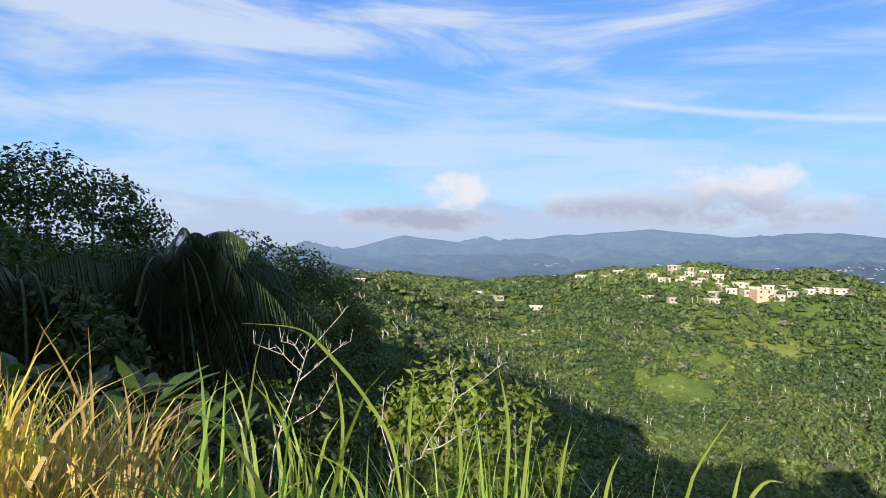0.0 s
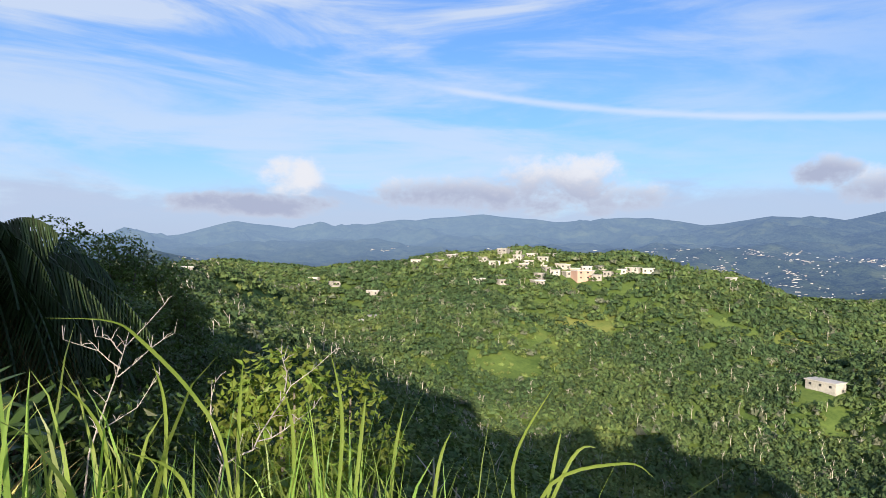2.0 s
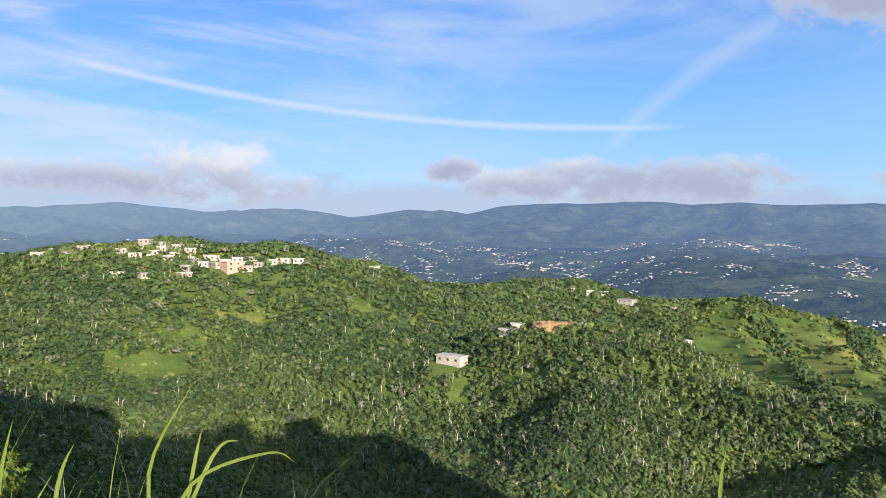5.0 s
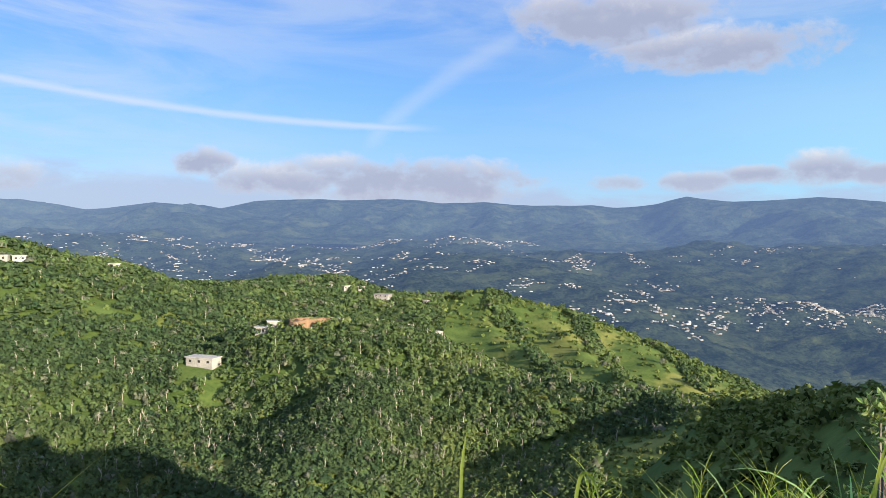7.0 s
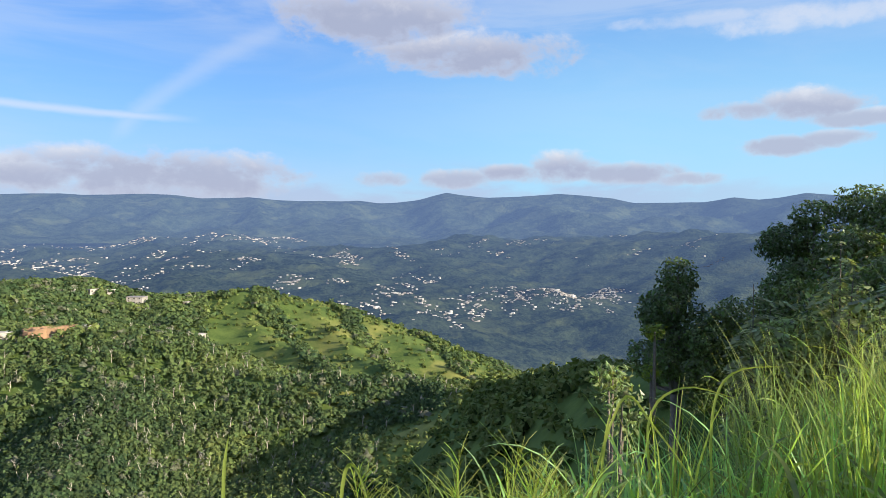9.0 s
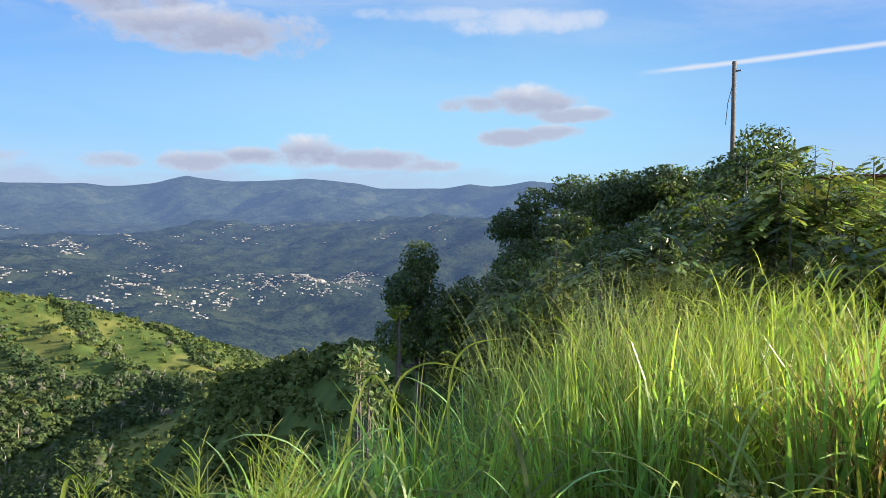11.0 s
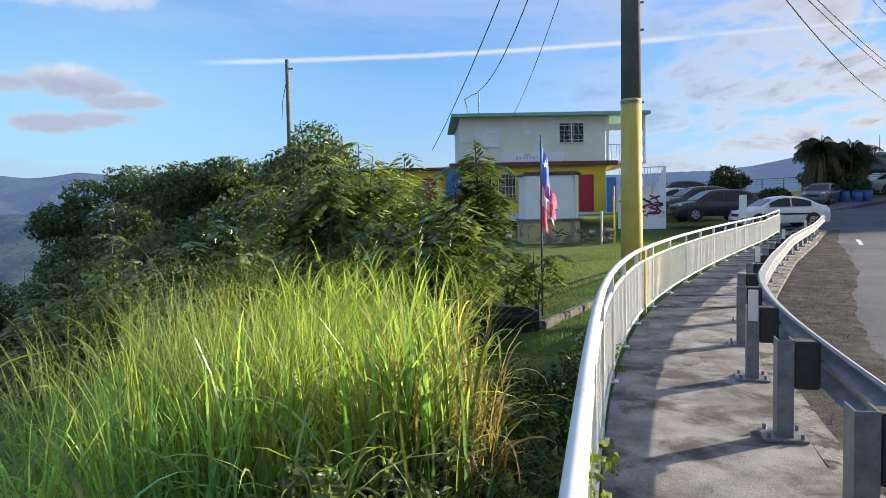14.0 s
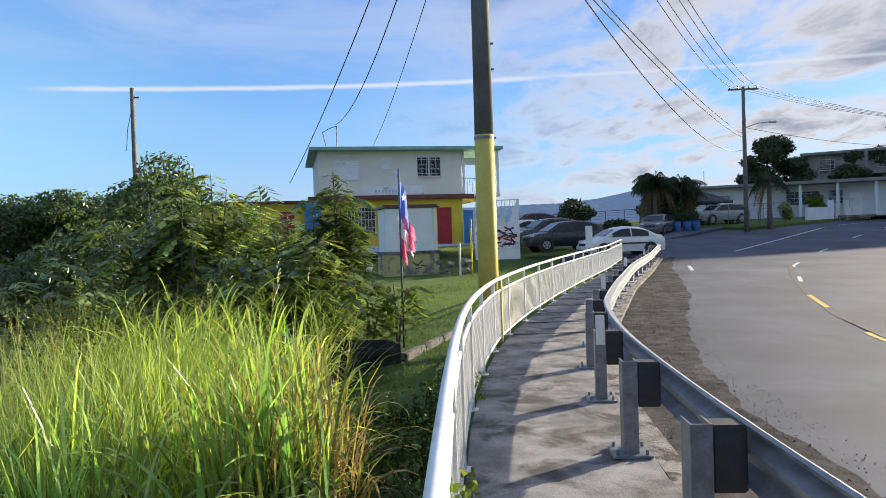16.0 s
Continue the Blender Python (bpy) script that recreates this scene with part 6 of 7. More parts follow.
for i, (az, r, el, sp, st, m) in enumerate([(66.5, 14, 4.0, 0.9, 8, EAST_LEAF), (68.4, 13.5, 4.6, 0.8, 8, MID_LEAF), (71.0, 14, 5.3, 0.7, 9, MID_LEAF), (73.0, 15, 3.0, 0.7, 7, MID_LEAF), (74.6, 14.5, 4.4, 0.6, 7, MID_LEAF), (76.6, 13, 2.6, 0.7, 7, MID_LEAF), (78.6, 12.6, 3.4, 0.6, 8, EAST_LEAF), (80.3, 12.8, 5.4, 0.45, 9, EAST_LEAF),
                                            (64.0, 13, 0.8, 0.9, 8, MID_LEAF), (69.5, 12, 0.2, 0.9, 8, EAST_LEAF), (73.5, 11.5, -0.8, 0.8, 7, MID_LEAF), (77.0, 11.2, -1.4, 0.7, 7, EAST_LEAF), (79.2, 11.8, 0.2, 0.5, 7, MID_LEAF), (60.5, 13, -0.6, 0.8, 8, MID_LEAF), (82.6, 12.9, -3.4, 0.5, 3, LIME_LEAF), (84.8, 13.2, -3.6, 0.35, 2, LIME_LEAF)]
                                           + [(56.0, 12.5, -2.2, 0.8, 7, MID_LEAF), (47.0, 14, -3.6, 0.5, 6, PALE_LEAF), (52.6, 14.5, -0.4, 0.6, 6, PALE_LEAF)]):
    feathery_shrub(az, r, el, sp, st, 25 if st > 3 else 12, m, "loose upright shrub with feathery drooping leaves behind the grass", 300 + i)


# ---------------------------------------------------------------- palms, bananas, twigs and flowering grass
PALM = leaf("palm_leaf", (0.018, 0.034, 0.012), (0.042, 0.064, 0.024), 0.3, 0.2, 0.5)
PALM_DRY = leaf("palm_dry", (0.12, 0.08, 0.05), (0.24, 0.17, 0.1), 0.3, 0.2, 0.8)
BANANA = leaf("banana_leaf", (0.035, 0.07, 0.025), (0.08, 0.13, 0.04), 0.25, 0.4, 0.35)


def frond(length, start, tilt, droop, leaflets, width, rs):
    """A palm frond: arching rib with leaflets hanging on both sides. Arrays of quads."""
    V = []
    d = np.array([math.cos(start), math.sin(start)])
    pts = []
    for i in range(leaflets):
        t = i / (leaflets - 1)
        h = length * (math.sin(tilt) * t - droop * t * t)
        q = length * math.cos(tilt) * t * (1 - 0.25 * droop * t)
        pts.append(np.array([d[0] * q, d[1] * q, h]))
    side = np.array([-d[1], d[0], 0])
    for i in range(1, leaflets):
        t = i / leaflets
        ll = width * math.sin(math.pi * min(1, 0.15 + t * 0.85)) + 0.08
        for s in (-1, 1):
            a = pts[i]
            b = a + side * s * ll * 0.55 + np.array([d[0] * 0.2 * ll, d[1] * 0.2 * ll, -ll * rs.uniform(0.55, 1.2)])
            w = np.array([d[0], d[1], 0]) * 0.013 * (1 + length * 0.12)
            V.append([a - w, b - w * 0.3, b + w * 0.3, a + w])
    for a, b in zip(pts, pts[1:]):
        w = side * 0.02
        V.append([a - w, b - w, b + w, a + w])
    return np.array(V).reshape(-1, 3)


def palm(az, r, top_el, length, fronds, label, seed, droop=0.9, name="palm_tree", group=""):
    rs = np.random.RandomState(seed)
    base = place(az, r, -0.1)
    H = max(0.6, EYE[2] + r * math.tan(radians(top_el)) - base.z - length * 0.25)
    p = thing(name, Matrix.Translation(base), label, "palm tree", group)
    part("trunk", tube([(0, 0, -0.2), (0.05, 0, H * 0.5), (0, 0, H)], [0.24, 0.17, 0.15], 10), BARK, p, smooth=True)
    for nm, n, m, dr, ti in (("frond", fronds, PALM, droop, (0.0, 1.1)), ("dead_frond", fronds // 3, PALM_DRY, droop + 0.5, (-0.9, -0.2))):
        for k in range(n):
            v = frond(length * rs.uniform(0.8, 1.1), rs.uniform(0, 6.28), rs.uniform(*ti), dr * rs.uniform(0.7, 1.25), 36, length * 0.38, rs)
            v[:, 2] += H
            array_mesh(nm, v, np.arange(len(v)).reshape(-1, 4), m, p)


palm(-75.4, 15.0, 1.2, 3.0, 46, "drooping shaggy palm on the shaded hillside", 1)
palm(-71.8, 16.5, -0.2, 2.9, 40, "drooping shaggy palm on the shaded hillside", 2)
palm(-85, 13.5, 0.2, 2.6, 18, "drooping shaggy palm on the shaded hillside", 3)


def banana(az, r, height, leaves, seed):
    rs = np.random.RandomState(seed)
    p = thing("banana_plant", Matrix.Translation(place(az, r, -0.1)), "green banana plant with broad torn leaves on the bank", "banana plant", "banana plants")
    part("stem", tube([(0, 0, 0), (0, 0, height * 0.5)], [0.1, 0.06], 8), PALM, p)
    for k in range(leaves):
        a, L = rs.uniform(0, 6.28), height * rs.uniform(0.55, 0.8)
        tilt, dr = rs.uniform(0.7, 1.3), rs.uniform(0.25, 0.7)
        d, sd = Vector((math.cos(a), math.sin(a), 0)), Vector((-math.sin(a), math.cos(a), 0))
        bm = bmesh.new()
        rows = []
        for i in range(10):
            t = i / 9
            c = d * (L * math.cos(tilt) * t * 1.2) + Vector((0, 0, height * 0.48 + L * (math.sin(tilt) * t - dr * t * t)))
            w = 0.12 * math.sin(math.pi * min(1, 0.06 + t * 0.94)) ** 0.6 * (0.8 if i % 3 else 1.0) + 0.008
            rows.append([bm.verts.new(c - sd * w - Vector((0, 0, w * 0.35))), bm.verts.new(c), bm.verts.new(c + sd * w - Vector((0, 0, w * 0.35)))])
        for r0, r1 in zip(rows, rows[1:]):
            for j in (0, 1):
                bm.faces.new((r0[j], r0[j + 1], r1[j + 1], r1[j]))
        part("leaf_blade", bm, BANANA, p)


for i, (az, r, h) in enumerate([(-84.5, 9.6, 1.7), (-81, 10.0, 1.6), (-76.8, 9.8, 1.8), (-73.5, 9.6, 1.5), (-71, 9.8, 1.4), (-79, 9.2, 1.3)]):
    banana(az, r, h, 8, i)


def dead_branch(r, *branches):
    """A bare twig of a few crooked branches, each a line of (heading, height angle), with short side shoots."""
    rs = random.Random(len(branches) * 7 + int(r * 10))
    base = Vector(pol(*branches[0][0], r))
    p = thing("dead_shrub", Matrix.Translation(base), "bare pale twig of a dead shrub in the grass", "dead shrub")
    for k, line in enumerate(branches):
        pts = [Vector(pol(a, e, r + 0.05 * k * (-1) ** k)) - base for a, e in line]
        q = [pts[0]]
        for a, b in zip(pts, pts[1:]):
            q += [a.lerp(b, 0.5) + Vector((rs.uniform(-1, 1), 0, rs.uniform(-1, 1))) * 0.012, b]
        r0 = 0.0065 if k == 0 else 0.004
        part("branch", tube(q, [r0 * (1 - 0.75 * i / (len(q) - 1)) for i in range(len(q))], 6), TWIG, p)
        for c in q[1:]:
            for _ in range(2):
                d = Vector((rs.uniform(-1, 1), rs.uniform(-0.5, 0.5), rs.uniform(0.1, 1))) * rs.uniform(0.05, 0.13)
                part("shoot", tube([c, c + d * 0.5 + Vector((0, 0, 0.008)), c + d], [0.0022, 0.0018, 0.001], 5), TWIG, p)


dead_branch(4.4, [(-68.6, -24), (-67.6, -14.8), (-66.5, -11.5), (-65.3, -7.7), (-62.7, -4.8)], [(-65.6, -9.2), (-67.0, -7.9), (-69.2, -7.0)], [(-65.8, -9.8), (-63.6, -7.9), (-62.0, -6.9)], [(-65.5, -8.2), (-66.2, -7.2), (-67.2, -6.9)], [(-67.2, -13.5), (-64.5, -12.0), (-63.0, -9.8)])
dead_branch(4.0, [(-60.0, -22), (-58.7, -16.4), (-56.5, -15.5), (-55.2, -13.3), (-53.7, -11.0), (-50.7, -8.7)], [(-56.2, -14.9), (-54.2, -14.2), (-52.0, -12.7)], [(-54.2, -11.6), (-54.0, -10.0), (-54.4, -8.6)], [(-58.5, -16.4), (-59.6, -13.2), (-59.2, -10.5)])
for i, (az, r, el, sp) in enumerate([(-57.5, 6.2, -10.2, 0.8), (-53.3, 6.0, -8.4, 0.9), (-49.0, 6.4, -10.0, 0.8), (-52, 5.4, -13.5, 0.9)]):
    tree("leafy_shrub", az, r, el, sp, 9, 0.044, 2100, LIME_LEAF, "yellow-green shrub with lobed leaves on the bank", "shrub", seed=81 + i, low=0.15, flat=0.9, group="yellow-green shrubs")
for i, (az, r, el, sp, m) in enumerate([(36.8, 9.5, -10.0, 0.7, MID_LEAF), (40, 12, -6.8, 0.5, LIME_LEAF), (66, 4.0, -19, 0.5, MID_LEAF), (77, 4.6, -17, 0.5, MID_LEAF), (72, 4.3, -20, 0.5, MID_LEAF)]):
    tree("low_shrub", az, r, el, sp, 8, 0.05, 900, m, "low leafy weed shrub on the bank", "shrub", seed=101 + i, low=0.1, flat=0.8, group="low shrubs")


def panicle(az, r, height, seed):
    """A flowering grass stalk with a spread of fine side stems."""
    rs = random.Random(seed)
    bm = bmesh.new()
    lean = Vector((rs.uniform(-0.25, 0.25), rs.uniform(-0.2, 0.2), 0))
    pts = [Vector((0, 0, 0)) + lean * (t * t) + Vector((0, 0, height * t)) for t in (0, 0.35, 0.7, 1.0)]
    tube(pts, [0.004, 0.0035, 0.003, 0.0015], 4, bm)
    for k in range(16):
        t = rs.uniform(0.66, 0.98)
        c = lean * (t * t) + Vector((0, 0, height * t))
        a = rs.uniform(0, 6.28)
        L = rs.uniform(0.1, 0.24) * (1.25 - t)*2.4
        e = c + Vector((math.cos(a) * L, math.sin(a) * L, L * 0.9))
        tube([c, c.lerp(e, 0.5) + Vector((0, 0, 0.015)), e], [0.0022, 0.0018, 0.0012], 3, bm)
    return tagged(link_mesh("flowering_grass", bm, GRASS_LIME), "thin flowering grass stalk with open seed heads", "grass", "flowering grasses"), place(az, r)


rp = random.Random(9)
for i in range(190):
    az = rp.choice([rp.uniform(6, 34), rp.uniform(40, 80), rp.uniform(46, 72), rp.uniform(46, 72)])
    r = rp.uniform(3.2, 5.0) if az < 36 else rp.uniform(5.5, 9.0)
    ob, p = panicle(az, r, rp.uniform(1.15, 1.7) if az < 36 else rp.uniform(1.5, 2.25), i)
    ob.matrix_world = Matrix.Translation(p)


# ---------------------------------------------------------------- lawn, and trees up the road
LAWN = leaf("lawn_leaf", (0.06, 0.115, 0.02), (0.16, 0.235, 0.045), 0.35, 0.4, 0.6)


def lawn_grass():
    n = 34000
    x, y = RS.uniform(10.5, 37, n), RS.uniform(-9, 6, n)
    ok = (y > fence_y(x) + 0.15) & (y < fence_y(x) + 6.5)
    x, y = x[ok], y[ok]
    m = len(x)
    ang = RS.uniform(0, 6.28, m)
    blades("lawn_grass", np.stack([x, y, ground_z(x, y) - 0.01], 1), RS.uniform(0.04, 0.1, m), RS.uniform(0.006, 0.012, m),
           np.stack([np.cos(ang), np.sin(ang)], 1) * 0.06, LAWN, "short mown green lawn behind the fence", segs=2)


lawn_grass()
for i, (az, r, el, sp, s, n, m) in enumerate([(113.7, 86, 6.5, 3.1, 0.2, 7500, SHADE_LEAF), (115.2, 92, 4.9, 2.3, 0.2, 3500, SHADE_LEAF), (112.0, 84, 5.2, 2.1, 0.2, 2600, SHADE_LEAF), (118.6, 84, 5.0, 2.1, 0.2, 3600, SHADE_LEAF), (121.5, 95, 7.0, 3.5, 0.22, 3000, SHADE_LEAF), (99.0, 62, 2.7, 2.05, 0.14, 4200, SHADE_LEAF), (102.2, 61, 0.9, 2.2, 0.16, 3000, SHADE_LEAF),
                                              (106.0, 62, 3.5, 2.2, 0.13, 6000, SHADE_LEAF), (107.4, 61, 2.9, 2.05, 0.13, 5000, SHADE_LEAF), (116.4, 73, 2.1, 1.3, 0.12, 1800, LIME_LEAF), (114.3, 66, 1.7, 1.0, 0.12, 1400, MID_LEAF)]):
    tree("broadleaf_tree" if sp > 2 else "garden_shrub", az, r, el, sp, 10, s, n, m, "dark round tree among the houses up the road" if sp > 2 else "clipped green shrub in a front yard", "tree" if sp > 2 else "shrub", seed=121 + i, low=0.3)
palm(105.3, 60, 4.4, 2.4, 44, "thick bushy palm beside the forecourt", 11, 0.7)
palm(107.2, 61, 4.0, 2.4, 40, "thick bushy palm beside the forecourt", 12, 0.7)
palm(113.3, 60, 4.0, 1.9, 14, "young palm in front of the bungalow", 13)


# ---------------------------------------------------------------- single long blades that stand out of the grass
def long_blade(points, width, material, label="long arching grass blade standing out of the tuft"):
    """A ribbon along (heading, height angle, distance) points, tapering to its tip and folded along its rib."""
    pts = [Vector(pol(*q)) for q in points]
    fine_pts = []
    for i in range(len(pts) - 1):
        a, b = pts[i], pts[i + 1]
        p0, p3 = pts[max(0, i - 1)], pts[min(len(pts) - 1, i + 2)]
        for k in range(5):
            t = k / 5
            fine_pts.append(0.5 * ((2 * a) + (b - p0) * t + (2 * p0 - 5 * a + 4 * b - p3) * t * t + (3 * a - p0 - 3 * b + p3) * t ** 3))
    fine_pts.append(pts[-1])
    bm, rows = bmesh.new(), []
    n = len(fine_pts) - 1
    for i, c in enumerate(fine_pts):
        d = (fine_pts[min(i + 1, n)] - fine_pts[max(i - 1, 0)]).normalized()
        view = c.normalized()
        sd = d.cross(view).normalized() * width * (min(1, 0.5 + i / n * 2) * min(1, (1 - i / n) * 2.2) + 0.03)
        rows.append([bm.verts.new(c - sd), bm.verts.new(c + view * width * 0.35), bm.verts.new(c + sd)])
    for r0, r1 in zip(rows, rows[1:]):
        for j in (0, 1):
            bm.faces.new((r0[j], r0[j + 1], r1[j + 1], r1[j]))
    tagged(link_mesh("arching_grass", bm, material, smooth=True), label, "grass", "long arching grasses")


for b in (
    [(-57.5, -24, 3.0), (-58.6, -15.4, 3.0), (-60.8, -11.2, 3.0), (-64.2, -7.3, 2.95), (-66.2, -5.8, 2.9), (-70.2, -5.4, 2.85)],
    [(-57.6, -24, 3.1), (-57.6, -14, 3.1), (-57.3, -8.8, 3.05)], [(-50.8, -24, 3.0), (-50.0, -14, 3.0), (-50.9, -8.6, 2.95)],
    [(-49.6, -24, 3.0), (-48.6, -15, 3.0), (-48.2, -11.6, 3.0)], [(-35.5, -24, 3.3), (-36.8, -17, 3.3), (-33.8, -11, 3.2)],
    [(-36.5, -24, 3.0), (-34.0, -18, 3.0), (-28.5, -16.2, 2.95), (-26.5, -17.0, 2.9)]) + ( [(-35.0, -24, 3.1), (-33.8, -17.0, 3.1), (-33.2, -14.2, 3.1)],
    [(-36.2, -24, 3.0), (-32.5, -16.2, 3.0), (-30.6, -15.2, 3.0)], [(-66, -24, 3.2), (-66.6, -14, 3.2), (-69.5, -9.5, 3.1)], [(-63, -24, 3.3), (-62.6, -13, 3.3), (-63.6, -8.6, 3.2)],
    [(-54, -24, 3.1), (-53.6, -15, 3.1), (-54.6, -10.5, 3.0)], [(-46.5, -24, 3.2), (-46.0, -16.5, 3.2), (-45.2, -12.4, 3.2)], [(-60, -24, 3.0), (-61.5, -17, 3.0), (-65.5, -14.6, 2.9)]) + (
    [(-43.5, -24, 3.1), (-42.6, -17, 3.1), (-41.6, -14.4, 3.1)], [(5.8, -24, 3.2), (5.8, -18, 3.2), (6.2, -15.0, 3.2)], [(14.2, -24, 2.9), (14.8, -18.4, 2.9), (15.8, -18.2, 2.85), (17.2, -22, 2.75)],
):
    long_blade(b, 0.0075, GRASS_WL)
for b in ([(-82, -22, 3.6), (-80.5, -12, 3.6), (-83.6, -4.6, 3.5)], [(-79.6, -22, 3.7), (-80.0, -12, 3.7), (-80.4, -5.2, 3.6)], [(-77.8, -22, 3.6), (-77.6, -13, 3.6), (-78.2, -8.8, 3.6)], [(-75.5, -22, 3.7), (-75.8, -14, 3.7), (-74.0, -10.6, 3.7)]):
    long_blade(b, 0.007, GRASS_DRY)
for b in ([(33.5, -24, 4.4), (36.8, -13.0, 4.5), (39.5, -14.6, 4.4), (45.5, -22, 4.2)], [(35, -24, 4.4), (35.8, -15.5, 4.5), (36.6, -12.6, 4.5)], [(40, -23, 4.6), (39.0, -14.5, 4.6), (41.5, -11.5, 4.6), (46, -12.2, 4.5)],
          [(44, -23, 4.7), (43.6, -14, 4.7), (45, -10.2, 4.7), (49, -9.4, 4.6)], [(54, -22, 4.8), (53.4, -13, 4.8), (51.4, -9.4, 4.8)], [(47, -22, 4.7), (49.5, -16, 4.7), (54.5, -18.5, 4.6)]) + ( [(60, -22, 5.0), (59.2, -12, 5.0), (60.2, -7.2, 5.0)],
          [(65, -22, 5.0), (66.2, -14.0, 5.0), (69.8, -13.6, 5.0)], [(57, -22, 5.0), (56.2, -13, 5.0), (53.5, -9.5, 5.0)], [(70, -21, 5.2), (69.6, -12, 5.2), (71.4, -8.0, 5.2)]):
    long_blade(b, 0.008, GRASS_LIME)


# ---------------------------------------------------------------- vine climbing the fence foot
def build_vine():
    rs = np.random.RandomState(5)
    for x0, n, hmax in ((1.7, 150, 0.6), (1.95, 170, 0.85), (2.2, 260, 0.95), (2.5, 120, 0.5), (3.3, 60, 0.3), (4.6, 60, 0.25), (7.5, 80, 0.3)):
        t = thing("vine", pose(x0, float(fence_y(x0)) - 0.03, float(road_z(x0)) - 0.02), "green leafy weed climbing the foot of the fence", "vine", "fence vines")
        part("stem", tube([(0, 0, 0), (0.04, 0.02, hmax * 0.5), (-0.02, 0, hmax)], [0.005, 0.004, 0.002], 5), GRASS_LIME, t)
        c = np.stack([rs.normal(0, 0.09, n), rs.normal(-0.02, 0.045, n), rs.rand(n) ** 1.4 * hmax], 1)
        nor = rs.normal(size=(n, 3)) * 0.5 + np.array([-0.5, -0.2, 0.6])
        v, f = cards(c, nor / np.linalg.norm(nor, axis=1, keepdims=True), rs.uniform(0.012, 0.026, n), 0.7)
        array_mesh("leaves", v, f, LIME_LEAF, t)


build_vine()


def loose_stones():
    """Pebbles and grit that lie on the shoulder and at the kerb."""
    rs = np.random.RandomState(23)
    n = 7000
    x = rs.uniform(1.0, 37.0, n)
    off = 0.3 + rs.rand(n) ** 1.3 * 1.5
    y, s = rail_y(x) - off, rs.uniform(0.003, 0.012, n) * (1 + (rs.rand(n) < 0.04) * 1.2)
    base = np.array([(1, 0, 0), (-0.5, 0.87, 0), (-0.5, -0.87, 0), (0, 0, 0.9)])
    a = rs.uniform(0, 6.28, n)
    c, q = np.cos(a)[:, None], np.sin(a)[:, None]
    v = np.stack([(base[:, 0] * c - base[:, 1] * q) * s[:, None] + x[:, None], (base[:, 0] * q + base[:, 1] * c) * s[:, None] * 0.8 + y[:, None], base[:, 2] * s[:, None] + (road_z(x) - 0.087)[:, None]], -1).reshape(-1, 3)
    f = (np.array([(0, 1, 3), (1, 2, 3), (2, 0, 3)])[None] + (np.arange(n) * 4)[:, None, None]).reshape(-1, 3)
    grit = surface("grit", (0.04, 0.036, 0.033), (0.16, 0.145, 0.13), scale=4, fine=30, rough=0.95, bump=0.0, vary=0.5, island=True)
    tagged(array_mesh("loose_gravel", v, f, grit), "loose grit and pebbles on the road's shoulder", "gravel", kind="stuff")


loose_stones()


# ---------------------------------------------------------------- cars, forecourt and the houses up the road
car("sedan_car", on_road(38.0, -8.5, 103, 0.2), car_paint("paint_car_white", (0.72, 0.72, 0.72)), "white saloon car parked beside the road")
car("suv_car", on_road(41.6, -6.0, 106, 0.25), car_paint("paint_car_slate", (0.016, 0.021, 0.028)), "dark slate SUV parked by the house", "suv")
car("suv_car", on_road(46.0, -5.6, 112, 0.2), car_paint("paint_car_graphite", (0.04, 0.043, 0.047)), "graphite grey SUV parked behind another", "suv")
car("van_car", on_road(51.5, -4.9, 115, 0.3), car_paint("paint_car_maroon", (0.07, 0.02, 0.025)), "dark maroon van parked at the back of the forecourt", "suv", "van")
car("sedan_car", on_road(48.6, -4.4, 112, 0.22), car_paint("paint_car_pale", (0.6, 0.62, 0.65)), "pale grey saloon car parked behind the SUVs")
car("sedan_car", on_road(53.0, -14.6, 150, 0.05), car_paint("paint_car_grey", (0.09, 0.1, 0.115)), "dark grey saloon car parked on the forecourt")
car("suv_car", pose(61.2, -22.2, 2.0, 0, 0, 105), car_paint("paint_car_silver", (0.35, 0.35, 0.35)), "silver SUV in the carport of the bungalow", "suv")

BIN_BLUE = surface("bin_blue", (0.015, 0.07, 0.2), (0.03, 0.11, 0.3), rough=0.5, bump=0.1)
for i, (x, y) in enumerate(((53.6, -16.2), (53.7, -17.0), (53.9, -17.7))):
    b = thing("bin", pose(x, y, float(road_z(x)) - 0.1, 0, 0, 10 * i), "blue plastic barrel on the forecourt", "barrel", "blue barrels")
    part("drum", tube([(0, 0, 0), (0, 0, 0.05), (0, 0, 0.5), (0, 0, 0.85)], [0.27, 0.29, 0.31, 0.29], 14), BIN_BLUE, b, smooth=True)
    part("lid", tube([(0, 0, 0.85), (0, 0, 0.92)], 0.31, 14), BIN_BLUE, b)

ROOF_GREY = surface("roof_grey", (0.18, 0.17, 0.17), (0.28, 0.27, 0.26), scale=1, fine=14, rough=0.9, bump=0.3)
PALE = surface("plaster_pale", (0.6, 0.63, 0.66), (0.74, 0.76, 0.78), scale=0.7, fine=15, rough=0.9, bump=0.2)
TENT = surface("tent_dark", (0.03, 0.033, 0.036), (0.06, 0.065, 0.07), scale=2, fine=20, rough=0.9, bump=0.1)
OLDWALL = surface("plaster_weathered", (0.2, 0.18, 0.16), (0.34, 0.31, 0.28), scale=0.6, fine=10, rough=0.95, bump=0.3, spots=((0.08, 0.08, 0.08), 0.8, 0.5, 0.65))


